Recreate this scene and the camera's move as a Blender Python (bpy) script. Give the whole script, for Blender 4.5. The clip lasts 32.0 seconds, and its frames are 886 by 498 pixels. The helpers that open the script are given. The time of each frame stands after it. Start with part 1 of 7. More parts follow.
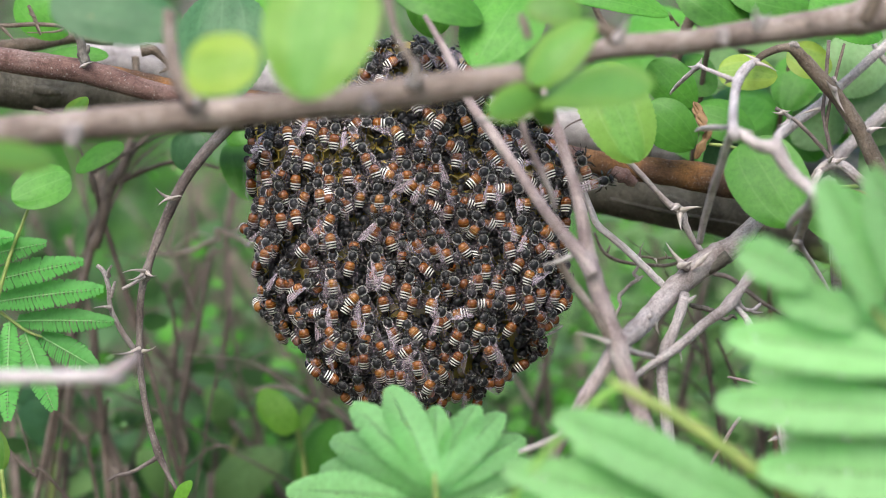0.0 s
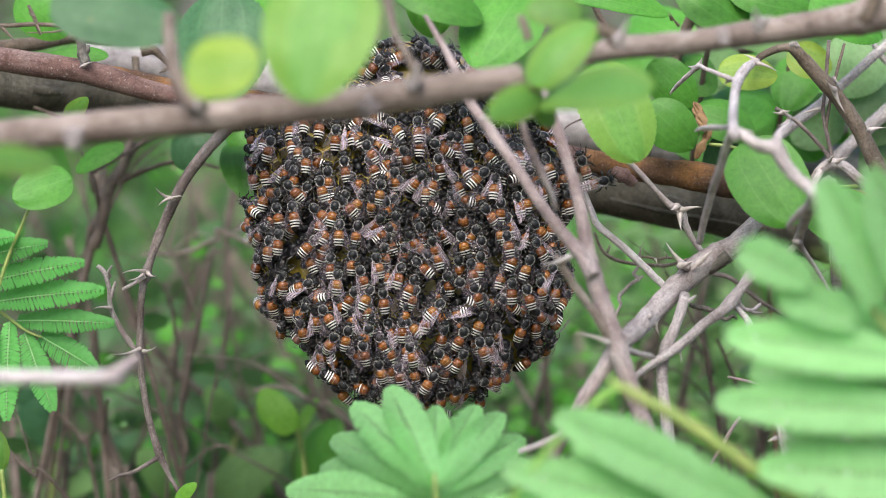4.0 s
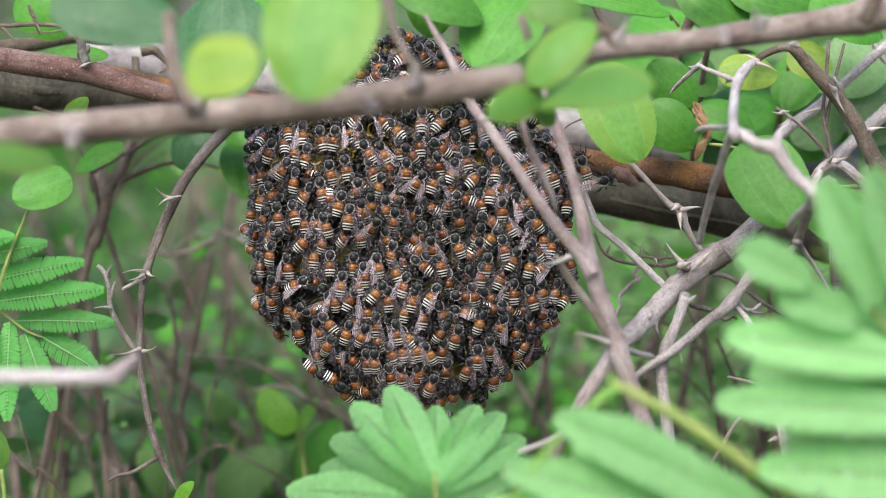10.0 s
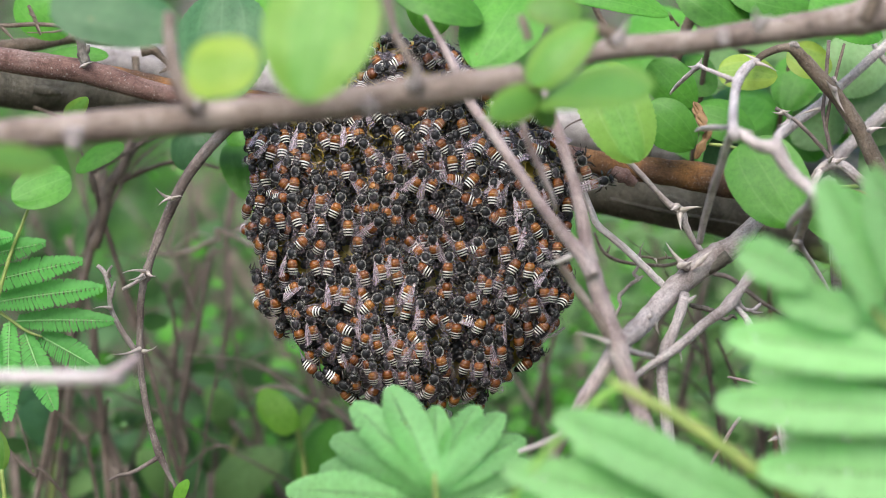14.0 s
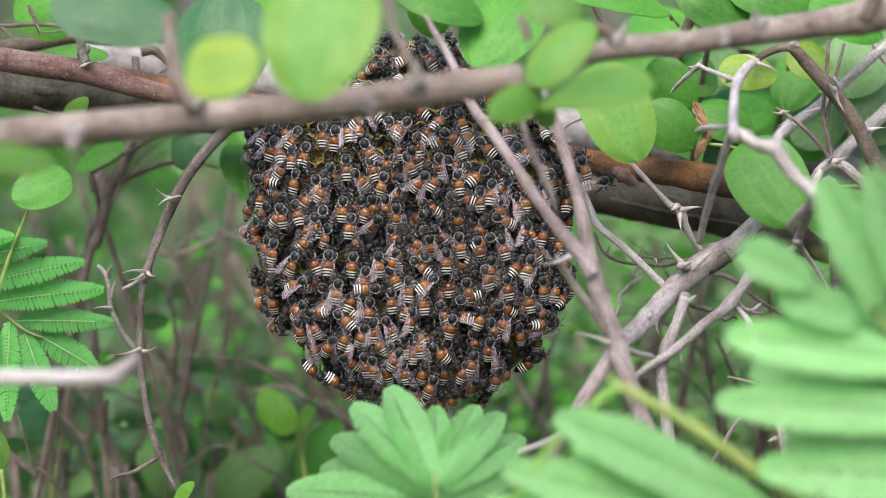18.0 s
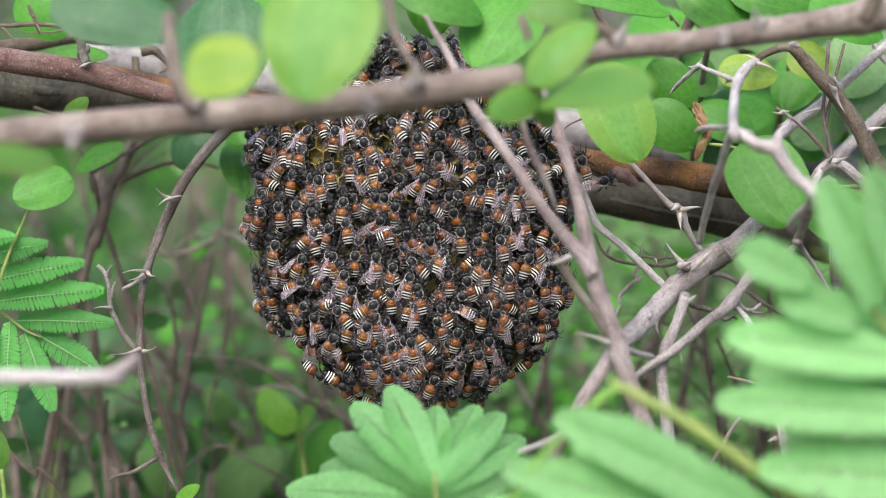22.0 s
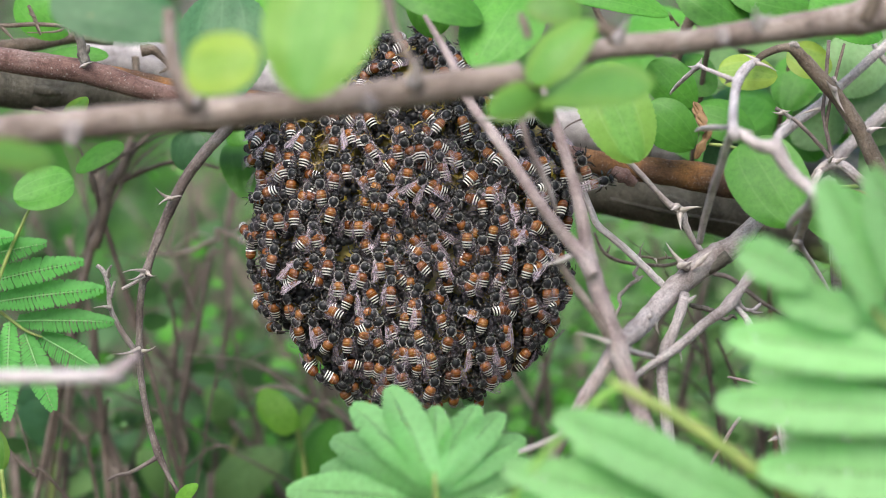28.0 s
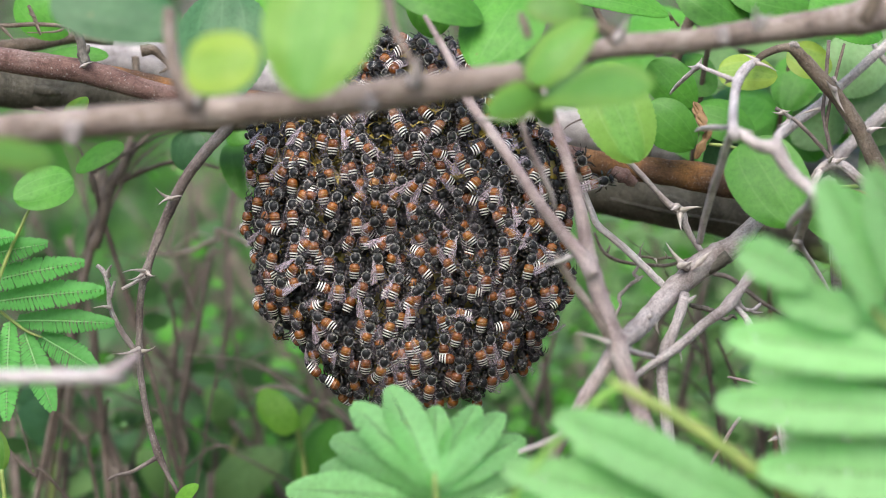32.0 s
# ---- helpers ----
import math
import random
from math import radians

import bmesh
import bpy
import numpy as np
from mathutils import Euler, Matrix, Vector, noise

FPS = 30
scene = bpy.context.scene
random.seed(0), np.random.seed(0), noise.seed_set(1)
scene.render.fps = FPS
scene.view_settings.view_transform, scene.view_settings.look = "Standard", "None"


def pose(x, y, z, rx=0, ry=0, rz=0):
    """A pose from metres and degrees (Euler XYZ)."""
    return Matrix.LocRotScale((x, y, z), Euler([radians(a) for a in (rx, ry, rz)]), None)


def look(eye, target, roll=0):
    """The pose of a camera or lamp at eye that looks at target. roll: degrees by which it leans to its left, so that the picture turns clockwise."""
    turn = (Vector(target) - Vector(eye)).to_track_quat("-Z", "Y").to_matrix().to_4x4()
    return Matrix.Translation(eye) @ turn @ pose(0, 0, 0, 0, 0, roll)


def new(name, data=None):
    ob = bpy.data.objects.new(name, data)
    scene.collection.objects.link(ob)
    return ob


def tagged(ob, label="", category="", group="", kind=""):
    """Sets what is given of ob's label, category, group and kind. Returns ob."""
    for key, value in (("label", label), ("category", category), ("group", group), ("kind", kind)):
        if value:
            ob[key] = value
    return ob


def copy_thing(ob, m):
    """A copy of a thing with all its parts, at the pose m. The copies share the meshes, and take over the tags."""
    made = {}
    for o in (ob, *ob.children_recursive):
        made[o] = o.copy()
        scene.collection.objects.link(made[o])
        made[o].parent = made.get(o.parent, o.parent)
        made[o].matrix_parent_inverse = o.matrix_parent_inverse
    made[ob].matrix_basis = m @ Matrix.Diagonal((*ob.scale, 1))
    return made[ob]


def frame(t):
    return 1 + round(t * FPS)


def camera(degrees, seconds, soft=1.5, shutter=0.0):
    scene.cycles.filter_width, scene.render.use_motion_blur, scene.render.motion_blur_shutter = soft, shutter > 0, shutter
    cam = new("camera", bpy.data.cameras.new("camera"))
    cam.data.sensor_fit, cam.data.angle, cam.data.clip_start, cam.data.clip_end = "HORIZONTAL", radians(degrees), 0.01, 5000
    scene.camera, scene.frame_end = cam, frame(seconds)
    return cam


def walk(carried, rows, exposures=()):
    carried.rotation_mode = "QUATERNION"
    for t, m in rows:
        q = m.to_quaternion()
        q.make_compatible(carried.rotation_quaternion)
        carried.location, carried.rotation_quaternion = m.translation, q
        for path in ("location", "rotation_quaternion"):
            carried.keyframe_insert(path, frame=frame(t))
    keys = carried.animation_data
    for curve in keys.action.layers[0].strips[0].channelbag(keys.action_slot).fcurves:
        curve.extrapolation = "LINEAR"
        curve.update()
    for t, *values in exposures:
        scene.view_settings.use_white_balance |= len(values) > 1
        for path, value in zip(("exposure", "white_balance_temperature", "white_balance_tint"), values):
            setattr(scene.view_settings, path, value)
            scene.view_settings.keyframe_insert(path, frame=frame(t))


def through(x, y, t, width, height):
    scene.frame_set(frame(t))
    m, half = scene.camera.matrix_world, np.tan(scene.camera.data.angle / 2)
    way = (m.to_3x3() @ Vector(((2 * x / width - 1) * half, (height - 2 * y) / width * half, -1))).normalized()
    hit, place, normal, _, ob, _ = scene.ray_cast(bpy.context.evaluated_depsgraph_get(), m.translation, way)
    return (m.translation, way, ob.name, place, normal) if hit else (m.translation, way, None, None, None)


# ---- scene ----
SECONDS = 32.0
cam = camera(22, SECONDS, soft=0.6)
EYE, AIM = (0, -0.6367, 0.5095), (0, 0, 0.42)
cam.data.dof.use_dof = True
cam.data.dof.focus_distance = 0.642
cam.data.dof.aperture_fstop = 8.5
walk(cam, [(0.0, look(EYE, AIM)), (32.0, look(EYE, AIM))], exposures=[(0.0, 0.98, 6380, 10), (32.0, 0.98, 6380, 10)])

# ---- light: a bright overcast sky ----
world = bpy.data.worlds.new("sky")
scene.world = world
world.use_nodes = True
wn = world.node_tree
sky = wn.nodes.new("ShaderNodeTexSky")
sky.sky_type, sky.sun_disc = "NISHITA", False
sky.sun_elevation, sky.sun_rotation = radians(53), radians(193)
sky.air_density, sky.dust_density, sky.ozone_density = 1.0, 4.0, 1.0
wn.nodes["Background"].inputs["Strength"].default_value = 0.15
wn.links.new(sky.outputs[0], wn.nodes["Background"].inputs["Color"])
sun = new("sun", bpy.data.lights.new("sun", "SUN"))
sun.data.energy, sun.data.angle, sun.data.color = 0.95, radians(40), (1.0, 0.97, 0.93)
sun.matrix_world = look((-0.6, -2.6, 3.5), (0, 0, 0))


# ---- materials ----
def material(name):
    m = bpy.data.materials.new(name)
    m.use_nodes = True
    nt = m.node_tree
    return m, nt, nt.nodes["Principled BSDF"]


def node(nt, kind, **sets):
    n = nt.nodes.new(kind)
    for k, v in sets.items():
        n.inputs[k.replace("_", " ")].default_value = v
    return n


def ramp(nt, source, stops):
    r = nt.nodes.new("ShaderNodeValToRGB")
    els = r.color_ramp.elements
    while len(els) < len(stops):
        els.new(0.5)
    for e, (p, c) in zip(els, stops):
        e.position, e.color = p, (*c, 1)
    nt.links.new(source, r.inputs[0])
    return r.outputs[0]


def noise_tex(nt, scale, detail=4.0, vector=None, rough=0.55):
    n = node(nt, "ShaderNodeTexNoise", Scale=scale, Detail=detail, Roughness=rough)
    co = nt.nodes.new("ShaderNodeTexCoord") if vector is None else None
    nt.links.new(co.outputs["Object"] if co else vector, n.inputs["Vector"])
    return n.outputs["Fac"]


def mixed(nt, a, b, fac, mode="MIX"):
    m = nt.nodes.new("ShaderNodeMix")
    m.data_type, m.blend_type = "RGBA", mode
    for i, v in ((6, a), (7, b), (0, fac)):
        if isinstance(v, (int, float)):
            m.inputs[i].default_value = v
        elif isinstance(v, tuple):
            m.inputs[i].default_value = (*v, 1)
        else:
            nt.links.new(v, m.inputs[i])
    return m.outputs[2]


def bump(nt, bsdf, height, strength, dist):
    b = node(nt, "ShaderNodeBump", Strength=strength, Distance=dist)
    nt.links.new(height, b.inputs["Height"])
    nt.links.new(b.outputs[0], bsdf.inputs["Normal"])


def bark(name, dark, mid, light, rough=0.75, lichen=0.0, grain=1700.0):
    m, nt, b = material(name)
    co = nt.nodes.new("ShaderNodeTexCoord")
    uvm = nt.nodes.new("ShaderNodeMapping")
    uvm.inputs["Scale"].default_value = (1, 1, 1)
    nt.links.new(co.outputs["Object"], uvm.inputs[0])
    big = noise_tex(nt, 90, 3, uvm.outputs[0])
    fine = noise_tex(nt, grain, 5, uvm.outputs[0], 0.7)
    uv = nt.nodes.new("ShaderNodeUVMap")
    along = nt.nodes.new("ShaderNodeMapping")
    along.inputs["Scale"].default_value = (14, 180, 1)
    nt.links.new(uv.outputs[0], along.inputs[0])
    fibre = noise_tex(nt, 1.0, 4, along.outputs[0], 0.7)
    rings = nt.nodes.new("ShaderNodeMapping")
    rings.inputs["Scale"].default_value = (1.5, 420, 1)
    nt.links.new(uv.outputs[0], rings.inputs[0])
    scars = noise_tex(nt, 1.0, 3, rings.outputs[0], 0.6)
    base = ramp(nt, big, [(0.32, dark), (0.5, mid), (0.7, light)])
    speck = ramp(nt, fine, [(0.33, (0.38, 0.36, 0.33)), (0.5, (1, 1, 1)), (0.66, (1.5, 1.48, 1.45))])
    col = mixed(nt, base, speck, 0.55, "MULTIPLY")
    col = mixed(nt, col, ramp(nt, fibre, [(0.32, (0.5, 0.47, 0.44)), (0.5, (1, 1, 1)), (0.7, (1.3, 1.3, 1.28))]), 0.8, "MULTIPLY")
    col = mixed(nt, col, ramp(nt, scars, [(0.30, (0.55, 0.5, 0.46)), (0.42, (1, 1, 1))]), 0.6, "MULTIPLY")
    if lichen:
        spots = ramp(nt, noise_tex(nt, 1500, 2, uvm.outputs[0]), [(0.62, (0, 0, 0)), (0.70, (1, 1, 1))])
        patch = node(nt, "ShaderNodeMath")
        patch.operation = "MULTIPLY"
        nt.links.new(spots, patch.inputs[0])
        patch.inputs[1].default_value = lichen
        col = mixed(nt, col, (0.55, 0.53, 0.5), patch.outputs[0])
    nt.links.new(col, b.inputs["Base Color"])
    b.inputs["Roughness"].default_value = rough
    b.inputs["Specular IOR Level"].default_value = 0.35
    bump(nt, b, fine, 0.8, 0.0008)
    return m


BARK_PALE = bark("pale_bark", (0.27, 0.225, 0.215), (0.455, 0.405, 0.395), (0.61, 0.56, 0.55), lichen=0.4)
BARK_FRONT = bark("grey_brown_bark", (0.21, 0.165, 0.14), (0.32, 0.26, 0.225), (0.44, 0.375, 0.335), lichen=0.2)
BARK_RED = bark("red_brown_bark", (0.12, 0.065, 0.055), (0.19, 0.112, 0.096), (0.26, 0.18, 0.162), lichen=0.5)
BARK_ORANGE = bark("orange_bark", (0.07, 0.042, 0.03), (0.16, 0.085, 0.042), (0.31, 0.15, 0.05), lichen=0.3)
BARK_GREY = bark("weathered_grey_bark", (0.08, 0.074, 0.06), (0.145, 0.134, 0.116), (0.26, 0.242, 0.225), grain=800, lichen=0.2)
# mossy bark, darkened further to hold the shade of the limb's underside
BARK_MOSS_SHADED = bark("shade_darkened_mossy_bark", (0.04, 0.037, 0.027), (0.068, 0.064, 0.048), (0.115, 0.107, 0.085), grain=800, lichen=0.15)
# bark made pale to hold the light on the limb's top
BARK_LIT_TOP = bark("smooth_lit_top_bark", (0.30, 0.275, 0.275), (0.42, 0.395, 0.395), (0.52, 0.495, 0.49), lichen=0.3)
BARK_DARK = bark("dark_brown_bark", (0.105, 0.08, 0.058), (0.185, 0.147, 0.112), (0.28, 0.235, 0.19), lichen=0.2)
BARK_HANG = bark("grey_twig_bark", (0.11, 0.085, 0.077), (0.21, 0.172, 0.157), (0.36, 0.315, 0.295), lichen=0.35)
BARK_STEM = bark("mauve_grey_bark", (0.33, 0.255, 0.25), (0.48, 0.385, 0.378), (0.61, 0.525, 0.515), lichen=0.25)
BARK_BARE = bark("bare_bleached_wood", (0.50, 0.45, 0.44), (0.66, 0.61, 0.60), (0.78, 0.74, 0.73), lichen=0.1)
BARK_WHITE = bark("pale_thorn_bark", (0.40, 0.35, 0.345), (0.60, 0.545, 0.54), (0.72, 0.675, 0.67), lichen=0.3)
STICK = bark("dead_stick_bark", (0.09, 0.07, 0.056), (0.16, 0.128, 0.104), (0.25, 0.208, 0.178), lichen=0.1)


def leaf_material(name, low, high, vein, rim=None, through=0.35, gloss=0.45, vein_gain=0.3):
    """A leaf's blade: patchy green, three curved veins and fine cross veins, some light shining through."""
    m, nt, b = material(name)
    uv = nt.nodes.new("ShaderNodeUVMap")
    sep = nt.nodes.new("ShaderNodeSeparateXYZ")
    nt.links.new(uv.outputs[0], sep.inputs[0])
    patchy = noise_tex(nt, 120, 3)
    info = nt.nodes.new("ShaderNodeObjectInfo")
    col = ramp(nt, patchy, [(0.3, low), (0.7, high)])
    mottle = noise_tex(nt, 650, 5, None, 0.65)
    col = mixed(nt, col, ramp(nt, mottle, [(0.3, (0.72, 0.76, 0.7)), (0.5, (1, 1, 1)), (0.72, (1.22, 1.18, 1.2))]), 0.7, "MULTIPLY")
    specks = ramp(nt, noise_tex(nt, 240, 2), [(0.74, (0, 0, 0)), (0.78, (0.7, 0.7, 0.7))])
    col = mixed(nt, col, (0.20, 0.17, 0.06), specks)
    if rim:
        edge = nt.nodes.new("ShaderNodeMath")
        edge.operation = "ABSOLUTE"
        nt.links.new(sep.outputs[1], edge.inputs[0])
        blot = nt.nodes.new("ShaderNodeMath")
        blot.operation = "MULTIPLY_ADD"
        nt.links.new(noise_tex(nt, 90, 2), blot.inputs[0])
        blot.inputs[1].default_value = 0.9
        nt.links.new(edge.outputs[0], blot.inputs[2])
        col = mixed(nt, col, rim, ramp(nt, blot.outputs[0], [(0.85, (0, 0, 0)), (1.4, (0.38, 0.38, 0.38))]))
    wave = nt.nodes.new("ShaderNodeTexWave")
    wave.inputs["Scale"].default_value, wave.inputs["Distortion"].default_value = 1.6, 1.5
    wave.inputs["Detail"].default_value = 2
    vm = nt.nodes.new("ShaderNodeMapping")
    vm.inputs["Scale"].default_value = (3.0, 2.2, 1)
    vm.inputs["Rotation"].default_value = (0, 0, 0.5)
    nt.links.new(uv.outputs[0], vm.inputs[0])
    nt.links.new(vm.outputs[0], wave.inputs["Vector"])
    cross = ramp(nt, wave.outputs["Fac"], [(0.80, (0, 0, 0)), (1.0, (0.14, 0.14, 0.14))])
    # veins: lines of constant v, bowed by the blade's own width
    lines = None
    for centre in (0.0, 0.5, -0.5):
        d = nt.nodes.new("ShaderNodeMath")
        d.operation = "SUBTRACT"
        nt.links.new(sep.outputs[1], d.inputs[0])
        d.inputs[1].default_value = centre
        a = nt.nodes.new("ShaderNodeMath")
        a.operation = "ABSOLUTE"
        nt.links.new(d.outputs[0], a.inputs[0])
        line = ramp(nt, a.outputs[0], [(0.0, (1, 1, 1)), (0.05, (0, 0, 0))])
        lines = line if lines is None else mixed(nt, lines, line, 1.0, "LIGHTEN")
    lines = mixed(nt, lines, cross, 1.0, "LIGHTEN")
    strength = nt.nodes.new("ShaderNodeMath")
    strength.operation = "MULTIPLY"
    nt.links.new(lines, strength.inputs[0])
    strength.inputs[1].default_value = vein_gain
    col = mixed(nt, col, vein, strength.outputs[0])
    hue = node(nt, "ShaderNodeHueSaturation")
    rng = node(nt, "ShaderNodeMapRange")
    rng.inputs["To Min"].default_value, rng.inputs["To Max"].default_value = 0.8, 1.2
    nt.links.new(info.outputs["Random"], rng.inputs["Value"])
    nt.links.new(rng.outputs[0], hue.inputs["Value"])
    nt.links.new(col, hue.inputs["Color"])
    col = hue.outputs[0]
    nt.links.new(col, b.inputs["Base Color"])
    b.inputs["Roughness"].default_value = gloss
    b.inputs["Specular IOR Level"].default_value = 0.36
    bump(nt, b, lines, -0.25, 0.0004)
    if through:
        t = nt.nodes.new("ShaderNodeBsdfTranslucent")
        warm = mixed(nt, col, (1.08, 1.22, 0.72), 1.0, "MULTIPLY")
        nt.links.new(warm, t.inputs["Color"])
        mx = nt.nodes.new("ShaderNodeMixShader")
        mx.inputs[0].default_value = through
        nt.links.new(b.outputs[0], mx.inputs[1])
        nt.links.new(t.outputs[0], mx.inputs[2])
        nt.links.new(mx.outputs[0], nt.nodes["Material Output"].inputs["Surface"])
    return m


LEAF = leaf_material("green_leaf", (0.09, 0.31, 0.038), (0.13, 0.40, 0.052), (0.20, 0.47, 0.11))
LEAF_DARK = leaf_material("deep_green_leaf", (0.05, 0.145, 0.058), (0.072, 0.195, 0.075), (0.11, 0.25, 0.11), through=0.22)
LEAF_YOUNG = leaf_material("yellow_green_leaf", (0.135, 0.33, 0.055), (0.18, 0.40, 0.08), (0.26, 0.46, 0.15), (0.25, 0.39, 0.06))
LEAF_FRESH = leaf_material("fresh_sprout_leaf", (0.20, 0.47, 0.05), (0.26, 0.54, 0.075), (0.31, 0.56, 0.12), through=0.45)
LEAF_YELLOW = leaf_material("yellowing_leaf", (0.21, 0.36, 0.055), (0.27, 0.42, 0.08), (0.33, 0.46, 0.14), (0.36, 0.46, 0.05))
LEAF_FAR = leaf_material("undergrowth_leaf", (0.065, 0.15, 0.057), (0.11, 0.215, 0.082), (0.15, 0.265, 0.11), through=0.4, gloss=0.5)
LEAF_MID = leaf_material("fresh_undergrowth_leaf", (0.165, 0.315, 0.105), (0.225, 0.395, 0.145), (0.27, 0.44, 0.18), through=0.4, gloss=0.5)
# sunlight painted in: base green raised for leaves that stand shaded here
LEAF_SUNLIT = leaf_material("sunlight_painted_leaf", (0.28, 0.46, 0.22), (0.36, 0.53, 0.28), (0.40, 0.56, 0.32), through=0.5)
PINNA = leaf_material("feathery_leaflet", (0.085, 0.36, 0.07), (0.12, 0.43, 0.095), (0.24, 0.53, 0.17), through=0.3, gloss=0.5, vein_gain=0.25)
# lit copy of PINNA: skylight on the leaflets is put into a paler green
PINNA_LIT = leaf_material("lit_feathery_leaflet", (0.275, 0.56, 0.22), (0.32, 0.62, 0.265), (0.365, 0.66, 0.31), through=0.45, gloss=0.5, vein_gain=0.15)


def simple(name, low, high, scale, rough=0.5, bump_by=0.3, spec=0.5):
    m, nt, b = material(name)
    n = noise_tex(nt, scale, 4)
    nt.links.new(ramp(nt, n, [(0.35, low), (0.65, high)]), b.inputs["Base Color"])
    b.inputs["Roughness"].default_value = rough
    b.inputs["Specular IOR Level"].default_value = spec
    bump(nt, b, n, bump_by, 0.0003)
    return m


RIB = simple("soft_green_rib", (0.18, 0.42, 0.13), (0.26, 0.50, 0.18), 500)
RACHIS = simple("green_stalk", (0.20, 0.30, 0.07), (0.30, 0.36, 0.10), 400)
LEAF_STALK = simple("bright_green_stalk", (0.16, 0.36, 0.05), (0.24, 0.46, 0.08), 400)
STALK_BROWN = simple("brown_stalk", (0.16, 0.10, 0.07), (0.24, 0.16, 0.11), 400)
THORN = simple("pale_thorn", (0.42, 0.36, 0.32), (0.58, 0.52, 0.48), 700, 0.45)
THORN_TIP = simple("brown_thorn", (0.20, 0.13, 0.10), (0.34, 0.25, 0.21), 700, 0.45)
WAX = simple("honey_yellow_wax", (0.18, 0.13, 0.013), (0.37, 0.29, 0.035), 260, 0.4)
SOIL = simple("damp_soil", (0.06, 0.05, 0.035), (0.13, 0.105, 0.075), 9, 0.95)
LITTER = simple("dry_leaf_litter", (0.095, 0.068, 0.04), (0.20, 0.15, 0.092), 60, 0.85)
DRY_LEAF = simple("dry_curled_leaf", (0.20, 0.11, 0.05), (0.36, 0.23, 0.11), 300, 0.7)


# ---- bee materials ----
def bee_materials():
    # thorax and head: black, with a grey bloom of short hair
    dark, nt, b = material("black_bee_cuticle")
    n = noise_tex(nt, 1600, 4)
    nt.links.new(ramp(nt, n, [(0.35, (0.010, 0.010, 0.011)), (0.62, (0.018, 0.019, 0.021)), (0.78, (0.035, 0.036, 0.04))]), b.inputs["Base Color"])
    b.inputs["Specular IOR Level"].default_value = 0.3
    b.inputs["Roughness"].default_value = 0.36
    bump(nt, b, n, 0.5, 0.0002)
    # ring of pale hair round the thorax
    hair, nt, b = material("pale_bee_hair")
    nt.links.new(ramp(nt, noise_tex(nt, 2500, 3), [(0.3, (0.27, 0.265, 0.25)), (0.7, (0.62, 0.60, 0.56))]), b.inputs["Base Color"])
    b.inputs["Roughness"].default_value = 0.9
    # abdomen: rust-orange in front, then black with white felt bands
    belly, nt, b = material("banded_abdomen")
    place = nt.nodes.new("ShaderNodeAttribute")
    place.attribute_name = "along"
    along = node(nt, "ShaderNodeMapRange")
    along.inputs["From Min"].default_value, along.inputs["From Max"].default_value = 0.00045, -0.00538
    nt.links.new(place.outputs["Fac"], along.inputs["Value"])
    orange, cream, black, white = (0.205, 0.072, 0.014), (0.46, 0.27, 0.11), (0.008, 0.007, 0.007), (0.92, 0.90, 0.82)
    r = nt.nodes.new("ShaderNodeValToRGB")
    r.color_ramp.interpolation = "LINEAR"
    stops = [(0.0, (0.14, 0.04, 0.01)), (0.10, orange), (0.235, orange), (0.255, (0.15, 0.045, 0.01)), (0.27, cream), (0.28, cream), (0.295, orange), (0.37, orange), (0.418, (0.14, 0.04, 0.01)),
             (0.43, white), (0.482, white), (0.493, black), (0.55, black), (0.561, white), (0.612, white), (0.623, black), (0.68, black),
             (0.691, white), (0.738, white), (0.749, black)]
    els = r.color_ramp.elements
    while len(els) < len(stops):
        els.new(0.5)
    for e, (p, c) in zip(els, stops):
        e.position, e.color = p, (*c, 1)
    nt.links.new(along.outputs[0], r.inputs[0])
    info = nt.nodes.new("ShaderNodeObjectInfo")
    tint = ramp(nt, info.outputs["Random"], [(0.0, (0.45, 0.36, 0.36)), (0.25, (0.75, 0.62, 0.55)), (0.6, (1.05, 0.98, 0.9)), (0.85, (1.2, 1.2, 1.1)), (1.0, (1.3, 1.55, 1.5))])
    front_half = ramp(nt, along.outputs[0], [(0.408, (0.9, 0.9, 0.9)), (0.428, (0.08, 0.08, 0.08))])
    nt.links.new(mixed(nt, r.outputs[0], tint, front_half, "MULTIPLY"), b.inputs["Base Color"])
    b.inputs["Roughness"].default_value = 0.22
    bump(nt, b, noise_tex(nt, 1800, 3), 0.3, 0.0001)
    # wings: clear glossy film on a net of brown veins
    wing, nt, b = material("clear_wing")
    b.inputs["Base Color"].default_value = (0.54, 0.44, 0.50, 1)
    b.inputs["Roughness"].default_value = 0.22
    b.inputs["Specular IOR Level"].default_value = 0.8
    uv = nt.nodes.new("ShaderNodeUVMap")
    net = nt.nodes.new("ShaderNodeTexVoronoi")
    net.feature = "DISTANCE_TO_EDGE"
    net.inputs["Scale"].default_value = 1.0
    cells = nt.nodes.new("ShaderNodeMapping")
    cells.inputs["Scale"].default_value = (3.2, 3.0, 1)
    nt.links.new(uv.outputs[0], cells.inputs[0])
    nt.links.new(cells.outputs[0], net.inputs["Vector"])
    veins = ramp(nt, net.outputs["Distance"], [(0.0, (0.75, 0.75, 0.75)), (0.07, (0.0, 0.0, 0.0))])
    across = nt.nodes.new("ShaderNodeSeparateXYZ")
    nt.links.new(uv.outputs[0], across.inputs[0])
    rim = ramp(nt, across.outputs[1], [(0.0, (0.9, 0.9, 0.9)), (0.10, (0.0, 0.0, 0.0))])
    lines = mixed(nt, veins, rim, 1.0, "LIGHTEN")
